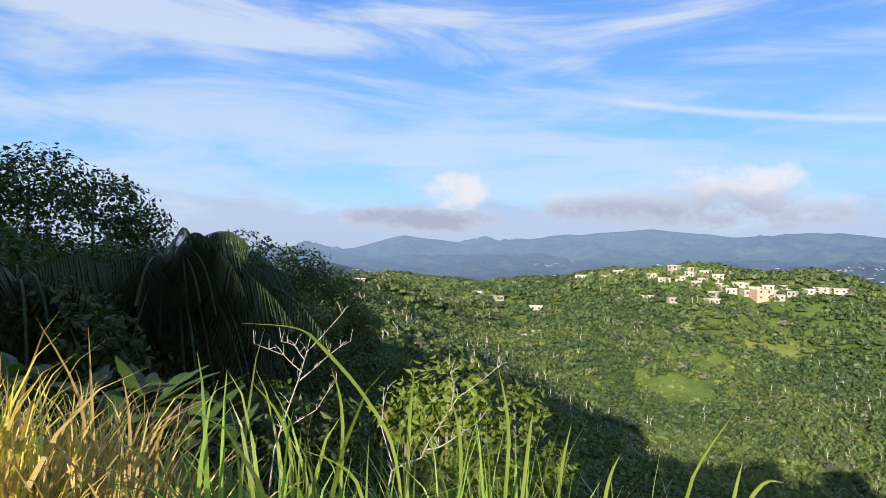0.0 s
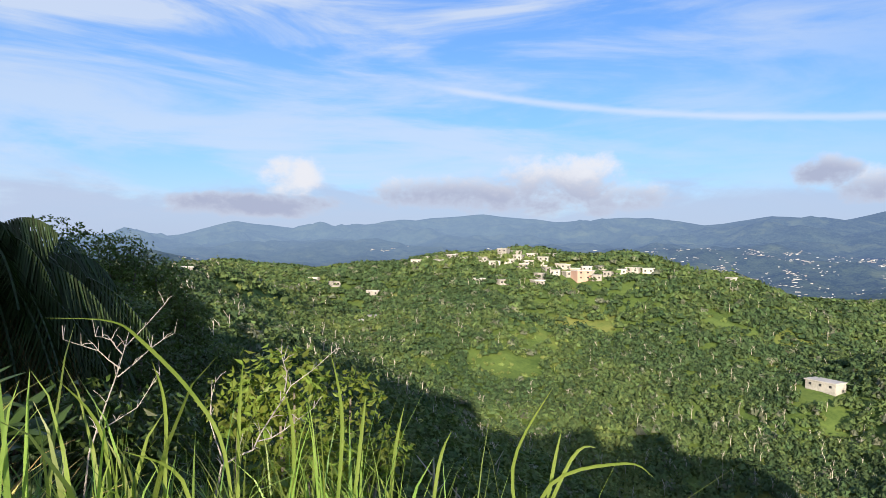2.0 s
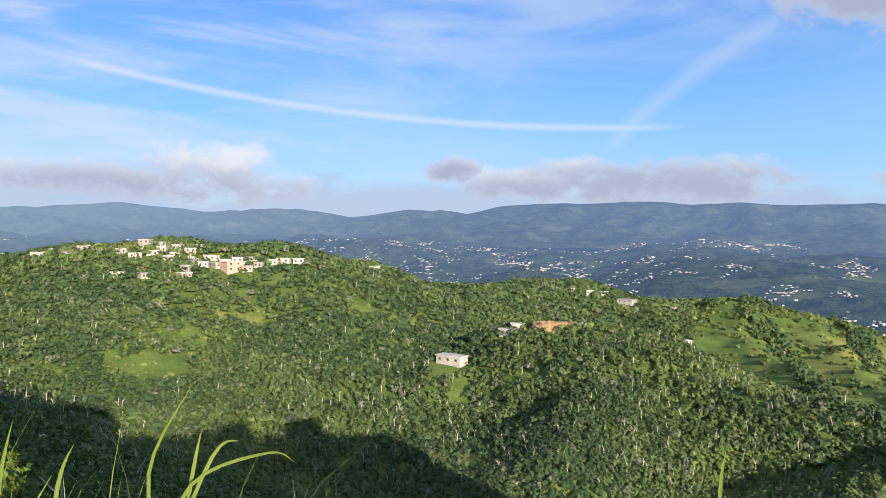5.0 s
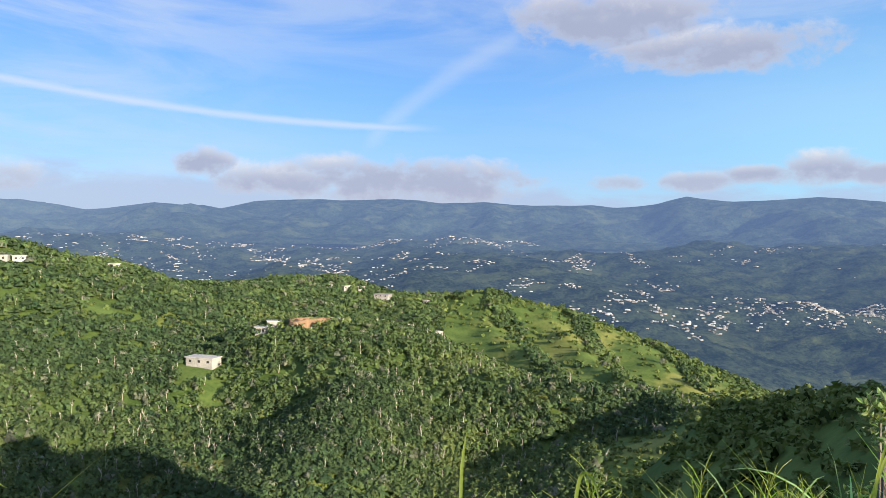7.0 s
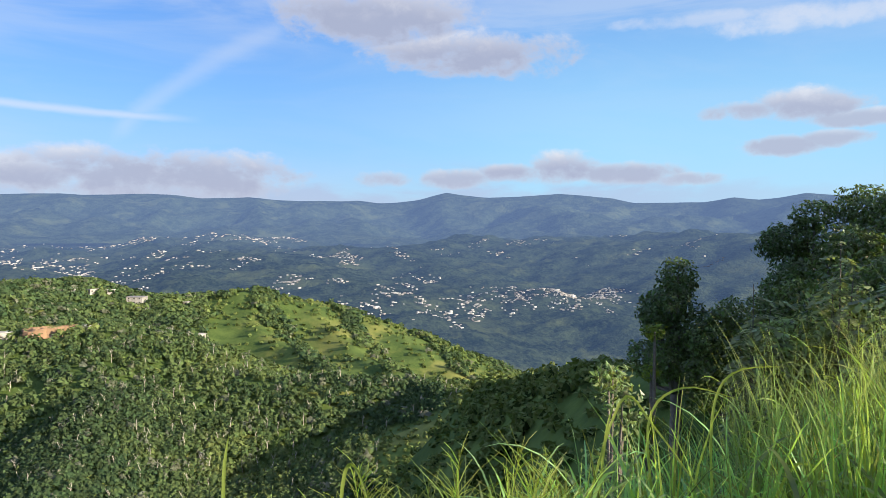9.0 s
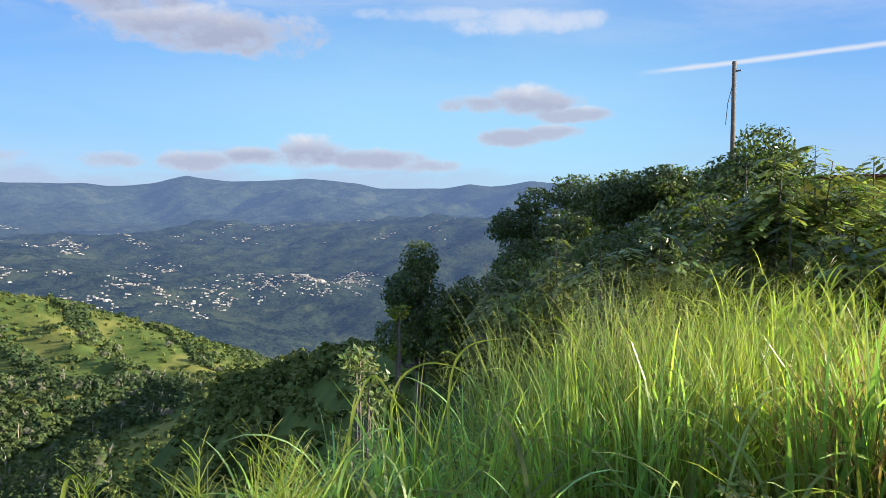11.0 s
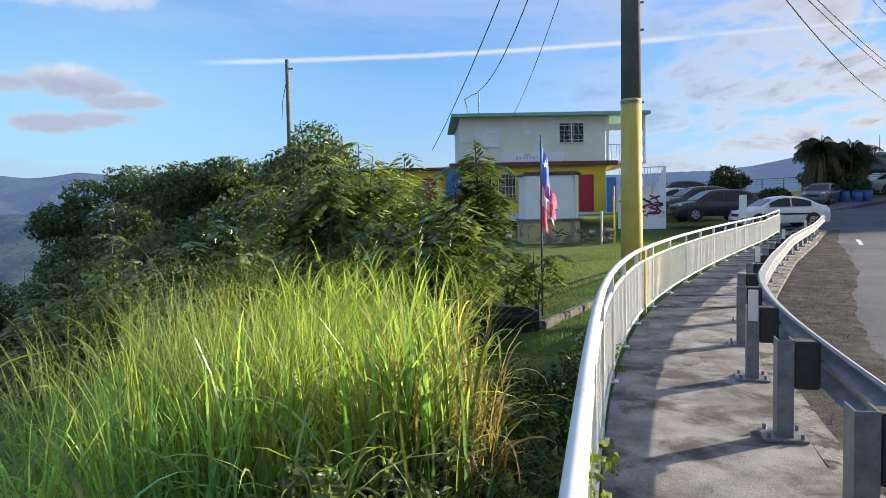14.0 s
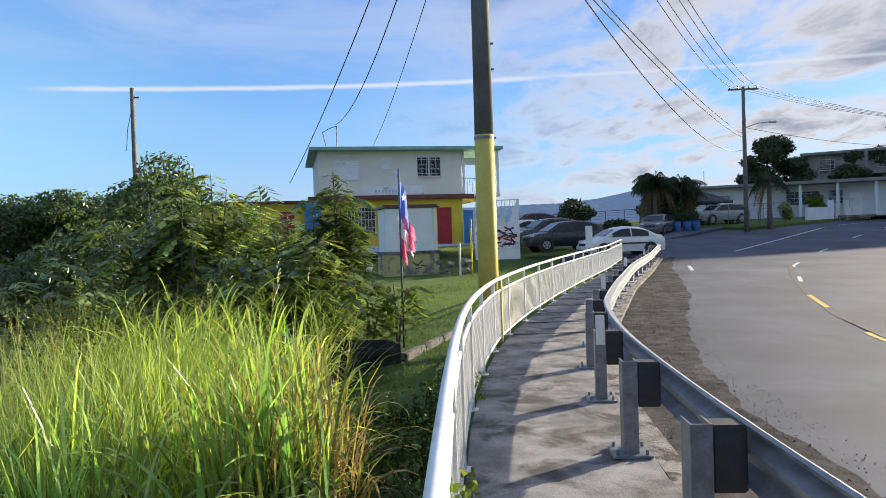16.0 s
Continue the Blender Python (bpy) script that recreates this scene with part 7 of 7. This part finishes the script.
def build_bungalow():
    b = thing("bungalow", wall_frame(71.3, -23.0, 63.6, -41.5, 2.35), "long low white bungalow with a flat grey roof", "house")
    L = 20.0
    part("wall", box(L, 7, 3.1, (L / 2, 3.5, 0)), PALE, b)
    part("roof", box(L + 1.6, 8.4, 0.25, (L / 2, 3.2, 3.1), 0.03), ROOF_GREY, b)
    part("porch_floor", box(9, 2.2, 0.2, (11, -1.0, -0.15)), CONCRETE, b)
    for x in (6.6, 9.6, 12.6, 15.6):
        part("porch_column", box(0.25, 0.25, 3.0, (x, -1.7, 0.05)), PALE, b)
    part("porch_roof", box(11, 2.4, 0.2, (11, -1.0, 3.0), 0.03), ROOF_GREY, b)
    for x, w in ((2.0, 1.6), (8.5, 2.8), (12.0, 1.2), (16.8, 1.6)):
        grid_window(b, x, 1.2, w, 1.2, 4, 3, WHITE)
    part("door", box(0.95, 0.08, 2.1, (14.2, -0.02, 0.05)), WHITE, b)
    part("antenna", tube([(1.2, 1, 3.2), (1.2, 1, 5.0)], 0.03, 5), GALV, b)


build_bungalow()


def build_upper_house():
    u = thing("upper_house", wall_frame(86.0, -41.6, 76.0, -58.6, 4.6), "weathered two-storey concrete house on the rise", "house")
    part("wall", box(16, 8, 5.2, (8, 4, 0)), OLDWALL, u)
    part("roof", box(17.5, 9.5, 0.3, (8, 4, 5.2), 0.03), ROOF_GREY, u)
    part("balcony", box(9, 1.4, 0.25, (10, -0.7, 2.6)), OLDWALL, u)
    for x in (6.0, 9.5, 13.0):
        part("column", box(0.3, 0.3, 2.4, (x, -1.2, 2.85)), OLDWALL, u)
    for x in (1.2, 7.2, 11.0):
        grid_window(u, x, 3.4, 1.6, 1.2, 4, 3, WHITE)
    part("wall_block", box(5, 1.0, 1.2, (12, -1.4, 0)), OLDWALL, u)


build_upper_house()


def build_tent():
    t = thing("carport_tent", pose(63.2, -21.2, 1.95, 0, 0, 15), "dark peaked canopy tent over a parked car", "canopy")
    bm = bmesh.new()
    v = [bm.verts.new(p) for p in ((-1.9, -1.9, 2.0), (1.9, -1.9, 2.0), (1.9, 1.9, 2.0), (-1.9, 1.9, 2.0), (0, 0, 3.0))]
    w = [bm.verts.new(Vector(q.co) - Vector((0, 0, 0.2))) for q in v[:4]]
    for i in range(4):
        bm.faces.new((v[i], v[(i + 1) % 4], v[4]))
        bm.faces.new((w[i], w[(i + 1) % 4], v[(i + 1) % 4], v[i]))
    bm.faces.new(w[::-1])
    part("canopy", bm, TENT, t)
    for x, y in ((-1.8, -1.8), (1.8, -1.8), (1.8, 1.8), (-1.8, 1.8)):
        part("leg", box(0.06, 0.06, 1.9, (x, y, 0)), GALV, t)


build_tent()


def wire_fence(name, x0, y0, x1, y1, z0, z1, h, n, label, solid=None):
    f = thing(name, pose(0, 0, 0), label, "fence")
    for i in range(n + 1):
        t = i / n
        part("post", tube([(x0 + (x1 - x0) * t, y0 + (y1 - y0) * t, z0 + (z1 - z0) * t - 0.1), (x0 + (x1 - x0) * t, y0 + (y1 - y0) * t, z0 + (z1 - z0) * t + h)], 0.035, 6), GALV, f)
    for k in range(7):
        hh = h * (k + 0.3) / 7
        part("strand", tube([(x0, y0, z0 + hh), (x1, y1, z1 + hh)], 0.012, 4), GALV, f)
    part("top_tube", tube([(x0, y0, z0 + h), (x1, y1, z1 + h)], 0.025, 6), GALV, f)


wire_fence("wire_fence", 60.5, -15.5, 58.2, -26.0, 1.75, 1.8, 1.7, 8, "galvanised wire fence round the bungalow's yard")
wire_fence("wire_fence", 60.0, -7.5, 60.5, -15.5, 1.5, 1.75, 1.7, 5, "galvanised wire fence at the back of the forecourt")

wl = thing("yard_wall", wall_frame(62.5, -30.0, 66.5, -37.5, 1.95), "low white yard wall with posts and a gate", "wall")
part("wall", box(3.2, 0.2, 1.2, (1.6, 0, 0)), PALE, wl)
for k in range(12):
    part("bar", box(0.04, 0.04, 1.3, (3.4 + k * 0.16, 0, 0)), WHITE_METAL, wl)
for x in (3.3, 5.4, 8.5):
    part("gate_post", box(0.35, 0.35, 1.9, (x, 0, -0.1)), WHITE, wl)
part("panel", box(2.9, 0.15, 1.3, (6.95, 0, 0)), WHITE, wl)

# the sign post between fence and guard rail
sg = thing("delineator", pose(29.7, -5.35, 0.0), "white marker plate on a short post", "marker post")
part("post", box(0.06, 0.06, 1.2, (0, 0, 0)), GALV, sg)
part("plate", box(0.04, 0.28, 0.9, (-0.05, 0, 1.0), 0.01), WHITE, sg)

# ---------------------------------------------------------------- lawn things
FLAG_BLUE = surface("flag_blue", (0.12, 0.18, 0.55), (0.2, 0.28, 0.7), scale=5, fine=60, rough=0.8, bump=0.2, through_light=0.65, glow_tint=(1.3, 1.25, 1.25))
FLAG_RED = surface("flag_red", (0.6, 0.08, 0.15), (0.75, 0.2, 0.3), scale=5, fine=60, rough=0.8, bump=0.2, through_light=0.65, glow_tint=(1.3, 1.25, 1.25))
FLAG_WHITE = surface("flag_white", (0.7, 0.7, 0.7), (0.82, 0.82, 0.82), scale=5, fine=60, rough=0.8, bump=0.2, through_light=0.65, glow_tint=(1.3, 1.25, 1.25))
POLE_BLUE = surface("flag_pole_paint", (0.05, 0.09, 0.15), (0.1, 0.15, 0.24), rough=0.5, bump=0.1)


def cloth(rows, cols, at):
    """A rippled sheet, at(u, v) gives the place; made with two sides."""
    bm = bmesh.new()
    g = [[bm.verts.new(at(i / rows, j / cols)) for j in range(cols + 1)] for i in range(rows + 1)]
    for i in range(rows):
        for j in range(cols):
            bm.faces.new((g[i][j], g[i + 1][j], g[i + 1][j + 1], g[i][j + 1]))
    return bm


def build_flag():
    f = thing("flag_pole", pose(13.36, 1.1, -0.45), "limp blue, white and red flag on a thin blue pole", "flag")
    part("pole", tube([(0, 0, 0), (0, 0, 3.4)], [0.022, 0.018], 8), POLE_BLUE, f, smooth=True)

    def hang(u, v, y0, y1, z0, z1, skew):
        w = 0.06 * math.sin(v * 9 + u * 3) * (0.3 + u)
        return Vector((w, -(y0 + (y1 - y0) * v) + 0.04 - 0.05 * u, z0 + (z1 - z0) * u - skew * v))
    for nm, m, y0, y1, z0, z1, sk in (("blue_field", FLAG_BLUE, 0.0, 0.17, 3.3, 2.5, 0.35), ("white_stripe", FLAG_WHITE, 0.0, 0.16, 2.55, 2.1, 0.12), ("red_stripe", FLAG_RED, 0.06, 0.3, 2.58, 2.28, 0.3),
                                      ("red_stripe", FLAG_RED, 0.0, 0.13, 2.22, 1.75, 0.2), ("white_stripe", FLAG_WHITE, 0.1, 0.24, 2.3, 1.98, 0.3), ("red_stripe", FLAG_RED, 0.14, 0.27, 2.2, 1.9, 0.1)):
        part(nm, cloth(10, 8, lambda u, v: hang(u, v, y0, y1, z0, z1, sk)), m, f, smooth=True)
    star = bmesh.new()
    vs = [star.verts.new((-0.07, -0.09 - (0.05 if k % 2 == 0 else 0.02) * math.sin(k * math.pi / 5), 2.85 + (0.085 if k % 2 == 0 else 0.035) * math.cos(k * math.pi / 5))) for k in range(10)]
    star.faces.new(vs)
    part("star", star, FLAG_WHITE, f)


build_flag()

tank = thing("headwall", wall_frame(10.6, 2.35, 11.95, 1.0, -1.5), "black stained concrete drain headwall", "headwall")
BLACKENED = surface("blackened_concrete", (0.006, 0.006, 0.007), (0.02, 0.02, 0.021), scale=2.5, fine=20, rough=0.7, bump=0.5, spots=((0.05, 0.054, 0.045), 3, 0.62, 0.74))
bm = prism([(-0.15, 0.2), (1.78, -0.25), (1.78, 1.42), (1.5, 1.5), (0.5, 1.6), (0.1, 1.55), (-0.15, 1.3)], 0.24, "y", (0, -0.12, 0), bevel=0.03)
part("wall", bm, BLACKENED, tank)
part("wing", prism([(0, -0.2), (1.3, 0.2), (1.3, 1.2), (0, 1.4)], 0.2, "x", (1.62, 0.1, 0), bevel=0.03), BLACKENED, tank)
part("ledge", box(1.0, 0.14, 0.08, (1.1, -0.16, 1.3), 0.02), BLACKENED, tank)

edge = thing("lawn_edging", pose(0, 0, 0), "chipped pale concrete edging along the lawn", "edging")
pts = [(11.9, 1.0), (12.9, 0.72), (13.9, 0.42), (14.9, 0.1), (15.9, -0.25), (16.9, -0.65), (17.9, -1.1)]
for (xa, ya), (xb, yb) in zip(pts, pts[1:]):
    ln = math.hypot(xb - xa, yb - ya)
    part("edging_stone", box(ln - 0.03, 0.12, 0.3, (0, 0, 0), 0.015).copy(), KERB, edge).matrix_basis = wall_frame(xa, ya, xb, yb, -0.58) @ pose(ln / 2, 0, 0)

rs5 = random.Random(11)
heap = thing("rubble_heap", pose(33.4, 0.3, -0.2), "heap of broken concrete blocks beside the kiosk", "rubble")
for k in range(22):
    s = rs5.uniform(0.15, 0.42)
    part("block", box(s, s * 0.7, s * 0.5, (rs5.uniform(-0.5, 0.6), rs5.uniform(-0.9, 0.7), rs5.uniform(0, 0.6)), 0.02, (rs5.uniform(-30, 30), rs5.uniform(-30, 30), rs5.uniform(0, 90))), STONE, heap)
for x, y, h, c in ((33.3, -0.55, 2.2, YELLOW), (32.6, 0.0, 1.6, CREAM), (36.5, -0.6, 2.6, GALV), (36.8, -1.3, 2.8, BLUE)):
    st = thing("stake", pose(x, y, float(ground_z(x, y)[0]) - 0.1), "upright stake standing in the yard", "stake", "yard stakes")
    part("shaft", tube([(0, 0, 0), (0.03, 0, h)], 0.05, 7), c, st)
for x, y in ((36.2, 2.5), (36.0, 4.6)):
    bk = thing("bucket", pose(x, y, float(ground_z(x, y)[0])), "white plastic bucket by the wall", "bucket", "buckets")
    part("pail", tube([(0, 0, 0), (0, 0, 0.4)], [0.15, 0.19], 12), WHITE, bk)

SCRAP = surface("scrap_metal", (0.25, 0.26, 0.27), (0.55, 0.56, 0.58), scale=3, fine=20, rough=0.35, metal=0.5, bump=0.4, spots=((0.06, 0.05, 0.05), 2.5, 0.5, 0.6))
sc = thing("scrap_heap", pose(22.5, 7.4, 0.2), "heap of crumpled pale sheet metal among the shrubs", "scrap")
for k in range(16):
    part("sheet", box(rs5.uniform(0.5, 1.2), 0.04, rs5.uniform(0.3, 0.7), (rs5.uniform(-1.2, 1.2), rs5.uniform(-1.6, 1.6), rs5.uniform(-0.3, 1.3)), 0.0, (rs5.uniform(-50, 50), rs5.uniform(-40, 40), rs5.uniform(40, 130))), SCRAP, sc)

# ---------------------------------------------------------------- cables
TOP = (12.6, -0.58)
wire("cable", (39.9, 9.4, 4.9), (*TOP, 10.6), 0.5)
wire("cable", (41.0, 6.9, 8.25), (*TOP, 10.2), 1.3)
wire("cable", (42.2, 5.0, 7.0), (*TOP, 8.8), 0.5, 0.012)
wire("cable", (*TOP, 8.4), (53.5, -21.3, 7.4), 1.8)
wire("cable", (*TOP, 7.9), (53.5, -21.3, 8.2), 0.6)
wire("cable", (*TOP, 8.1), (53.5, -21.3, 8.5), 0.55)
for dy in (-0.9, -0.35, 0.4, 1.0):
    wire("cable", (12.6, -0.58 + dy * 0.4, 11.7), (53.5, -21.3 + dy, 12.05), 1.1)
    wire("cable", (53.5, -21.3 + dy, 12.05), (85, -62 + dy, 13.5), 1.0)
wire("cable", (53.5, -21.3, 9.0), (85, -62, 10.8), 1.0)

# ---------------------------------------------------------------- houses of the valley
HOUSE_WHITE = surface("far_house_white", (0.2, 0.19, 0.18), (0.41, 0.385, 0.36), scale=0.2, fine=1.5, rough=0.9, bump=0.0, vary=0.25)
HOUSE_PINK = surface("far_house_pink", (0.38, 0.24, 0.19), (0.47, 0.31, 0.25), scale=0.2, fine=1.5, rough=0.9, bump=0.0)
HOUSE_ROOF = surface("far_house_roof", (0.3, 0.28, 0.27), (0.45, 0.42, 0.4), scale=0.2, fine=1.5, rough=0.9, bump=0.0, vary=0.3)


def village_house(az, r, w, d, storeys, turn, wall, label, lift=0.0):
    p = place(az, r)
    w, d, h = w * 0.66, d * 0.64, 2.4 * storeys
    t = thing("village_house", Matrix.Translation(p + Vector((0, 0, lift))) @ pose(0, 0, 0, 0, 0, turn), label, "house", "village houses")
    part("wall", box(w, d, h + 2.2, (0, 0, -2.2)), wall, t)
    part("roof", box(w + 0.7, d + 0.7, 0.35, (0, 0, h)), HOUSE_ROOF, t)
    for s in range(storeys):
        n = max(2, int(w // 3))
        for k in range(n):
            part("window", box(1.0, 0.12, 0.9, (-w / 2 + (k + 0.5) * w / n, -d / 2 - 0.02, 0.8 + 2.7 * s)), SHADE, t)


rh = random.Random(3)
for az, r, w, st in VILLAGE:
    pink = -31 < az < -30
    village_house(az, r, w, w * rh.uniform(0.7, 0.95), st, -az + rh.uniform(-35, 35), HOUSE_PINK if pink else HOUSE_WHITE,
                  "pink two-storey house on the wooded ridge" if pink else "small white flat-roofed house on the wooded ridge", -0.2)
village_house(*LONE_HOUSE, 17.5, 9, 1, -22, HOUSE_WHITE, "long white house standing alone on the knoll", 0.4)

TOWN = surface("far_town_wall", (0.24, 0.235, 0.23), (0.44, 0.43, 0.42), scale=0.02, fine=0.5, rough=0.9, bump=0.0, vary=0.45, island=True)


def far_settlement():
    """Hundreds of tiny white houses of the towns in the basin."""
    rs = np.random.RandomState(17)
    V, F, n = [], [], 0
    cube = np.array([(x, y, z) for x in (-0.5, 0.5) for y in (-0.5, 0.5) for z in (0, 1)], float)
    quads = np.array([(0, 1, 3, 2), (4, 6, 7, 5), (0, 4, 5, 1), (2, 3, 7, 6), (1, 5, 7, 3)])
    groups = [(-58, 1500, 5, 200, 60), (-52, 1350, 5, 150, 50), (-20, 2300, 7, 250, 260), (-12, 2700, 6, 200, 200), (-6, 2000, 7, 220, 160), (2, 2000, 7, 300, 120), (10, 2600, 8, 250, 120), (22, 1900, 7, 300, 50), (14, 1500, 4, 160, 40), (24, 1200, 3, 120, 40), (-60, 1750, 4, 160, 40), (-50, 1900, 6, 200, 60), (-30, 2700, 14, 250, 90), (-8, 2500, 6, 300, 110), (0, 2900, 9, 150, 170), (6, 2950, 6, 120, 150), (-4, 1500, 7, 250, 60), (20, 1300, 6, 160, 60), (17, 1150, 3, 80, 40), (26, 1450, 5, 160, 60),
              (33.5, 1500, 1.8, 130, 110), (36.5, 1620, 1.6, 140, 80), (30, 1420, 1.6, 110, 40), (30, 2400, 9, 300, 60), (14, 2200, 8, 300, 60), (-15, 1700, 6, 300, 50), (44, 2100, 5, 200, 25)]
    spots = []
    for a0, r0, wa, wr, k in groups:
        for _ in range(max(4, k // 6)):
            spots.append((rs.normal(a0, wa * 0.6), rs.normal(r0, wr * 0.6), rs.randint(3, 22)))
    for a0, r0, k in spots:
        lane = rs.uniform(-0.5, 0.5)
        for _ in range(k):
            u = rs.normal(0, 0.55)
            a, r = radians(a0 + u + rs.normal(0, 0.12)), r0 + u * lane * 160 + rs.normal(0, 16)
            if r < 800:
                continue
            x, y = r * math.sin(a), r * math.cos(a)
            z = float(basin(np.degrees(a), np.array([r]), np.array([x]), np.array([y]))[0])
            w = rs.uniform(2.8, 6.5) * (r / 1900) ** 0.5 * (2.0 if rs.rand() < 0.06 else 1.0)
            q = rs.uniform(0, 3.14)
            c = cube * np.array([w, w * rs.uniform(0.5, 0.9), rs.uniform(1.2, 2.2)])
            c = np.stack([c[:, 0] * math.cos(q) - c[:, 1] * math.sin(q) + x, c[:, 0] * math.sin(q) + c[:, 1] * math.cos(q) + y, c[:, 2] + z + 1.0], 1)
            V.append(c)
            F.append(quads + n)
            n += 8
    tagged(array_mesh("far_town", np.concatenate(V), np.concatenate(F), TOWN), "scattered white houses of towns in the far basin", "town", kind="stuff")


far_settlement()


def build_clay_bank():
    """A bare earth terrace on the spur, lying on the slope."""
    c = place(-5.2, 297)
    bm = bmesh.new()
    rings = []
    for k in range(7):
        ring = []
        for i in range(20):
            a = i * math.pi / 10
            q = (k + 0.01) / 6 * (6.8 + 1.9 * math.sin(a * 2 + 0.6) + 1.2 * math.sin(a * 5))
            x, y = c.x + math.cos(a) * q * 1.25, c.y + math.sin(a) * q * 0.8
            step = 0.9 * (k % 2)
            ring.append(bm.verts.new((x, y, float(ground_z(x, y)[0]) + (2.2 if k < 6 else -2.0) + step)))
        rings.append(ring)
    for r0, r1 in zip(rings, rings[1:]):
        for i in range(20):
            bm.faces.new((r0[i], r0[(i + 1) % 20], r1[(i + 1) % 20], r1[i]))
    clay = surface("clay", (0.15, 0.09, 0.055), (0.27, 0.17, 0.1), scale=0.15, fine=1.2, rough=0.95, bump=0.2, spots=((0.08, 0.1, 0.03), 0.2, 0.55, 0.66))
    tagged(link_mesh("clay_bank", bm, clay), "bare brown clay terrace cut into the knoll", "earth bank", kind="structure")


build_clay_bank()


def build_verge():
    """Grass strip in front of the yard wall."""
    outline = [(54.5, -22.0), (58.5, -17.0), (70.0, -24.0), (78.0, -42.0), (71.0, -41.0), (62.5, -31.6), (57.5, -26.0)]
    bm = bmesh.new()
    top = [bm.verts.new((x, y, float(road_z(x)) + 0.12)) for x, y in outline]
    low = [bm.verts.new((x, y, float(road_z(x)) - 0.3)) for x, y in outline]
    bm.faces.new(top)
    for i in range(len(outline)):
        j = (i + 1) % len(outline)
        bm.faces.new((top[i], low[i], low[j], top[j]))
    tagged(link_mesh("grass_verge", bm, bpy.data.materials["hill_grass"]), "grassy verge in front of the bungalow's yard", "verge", kind="structure")


build_verge()
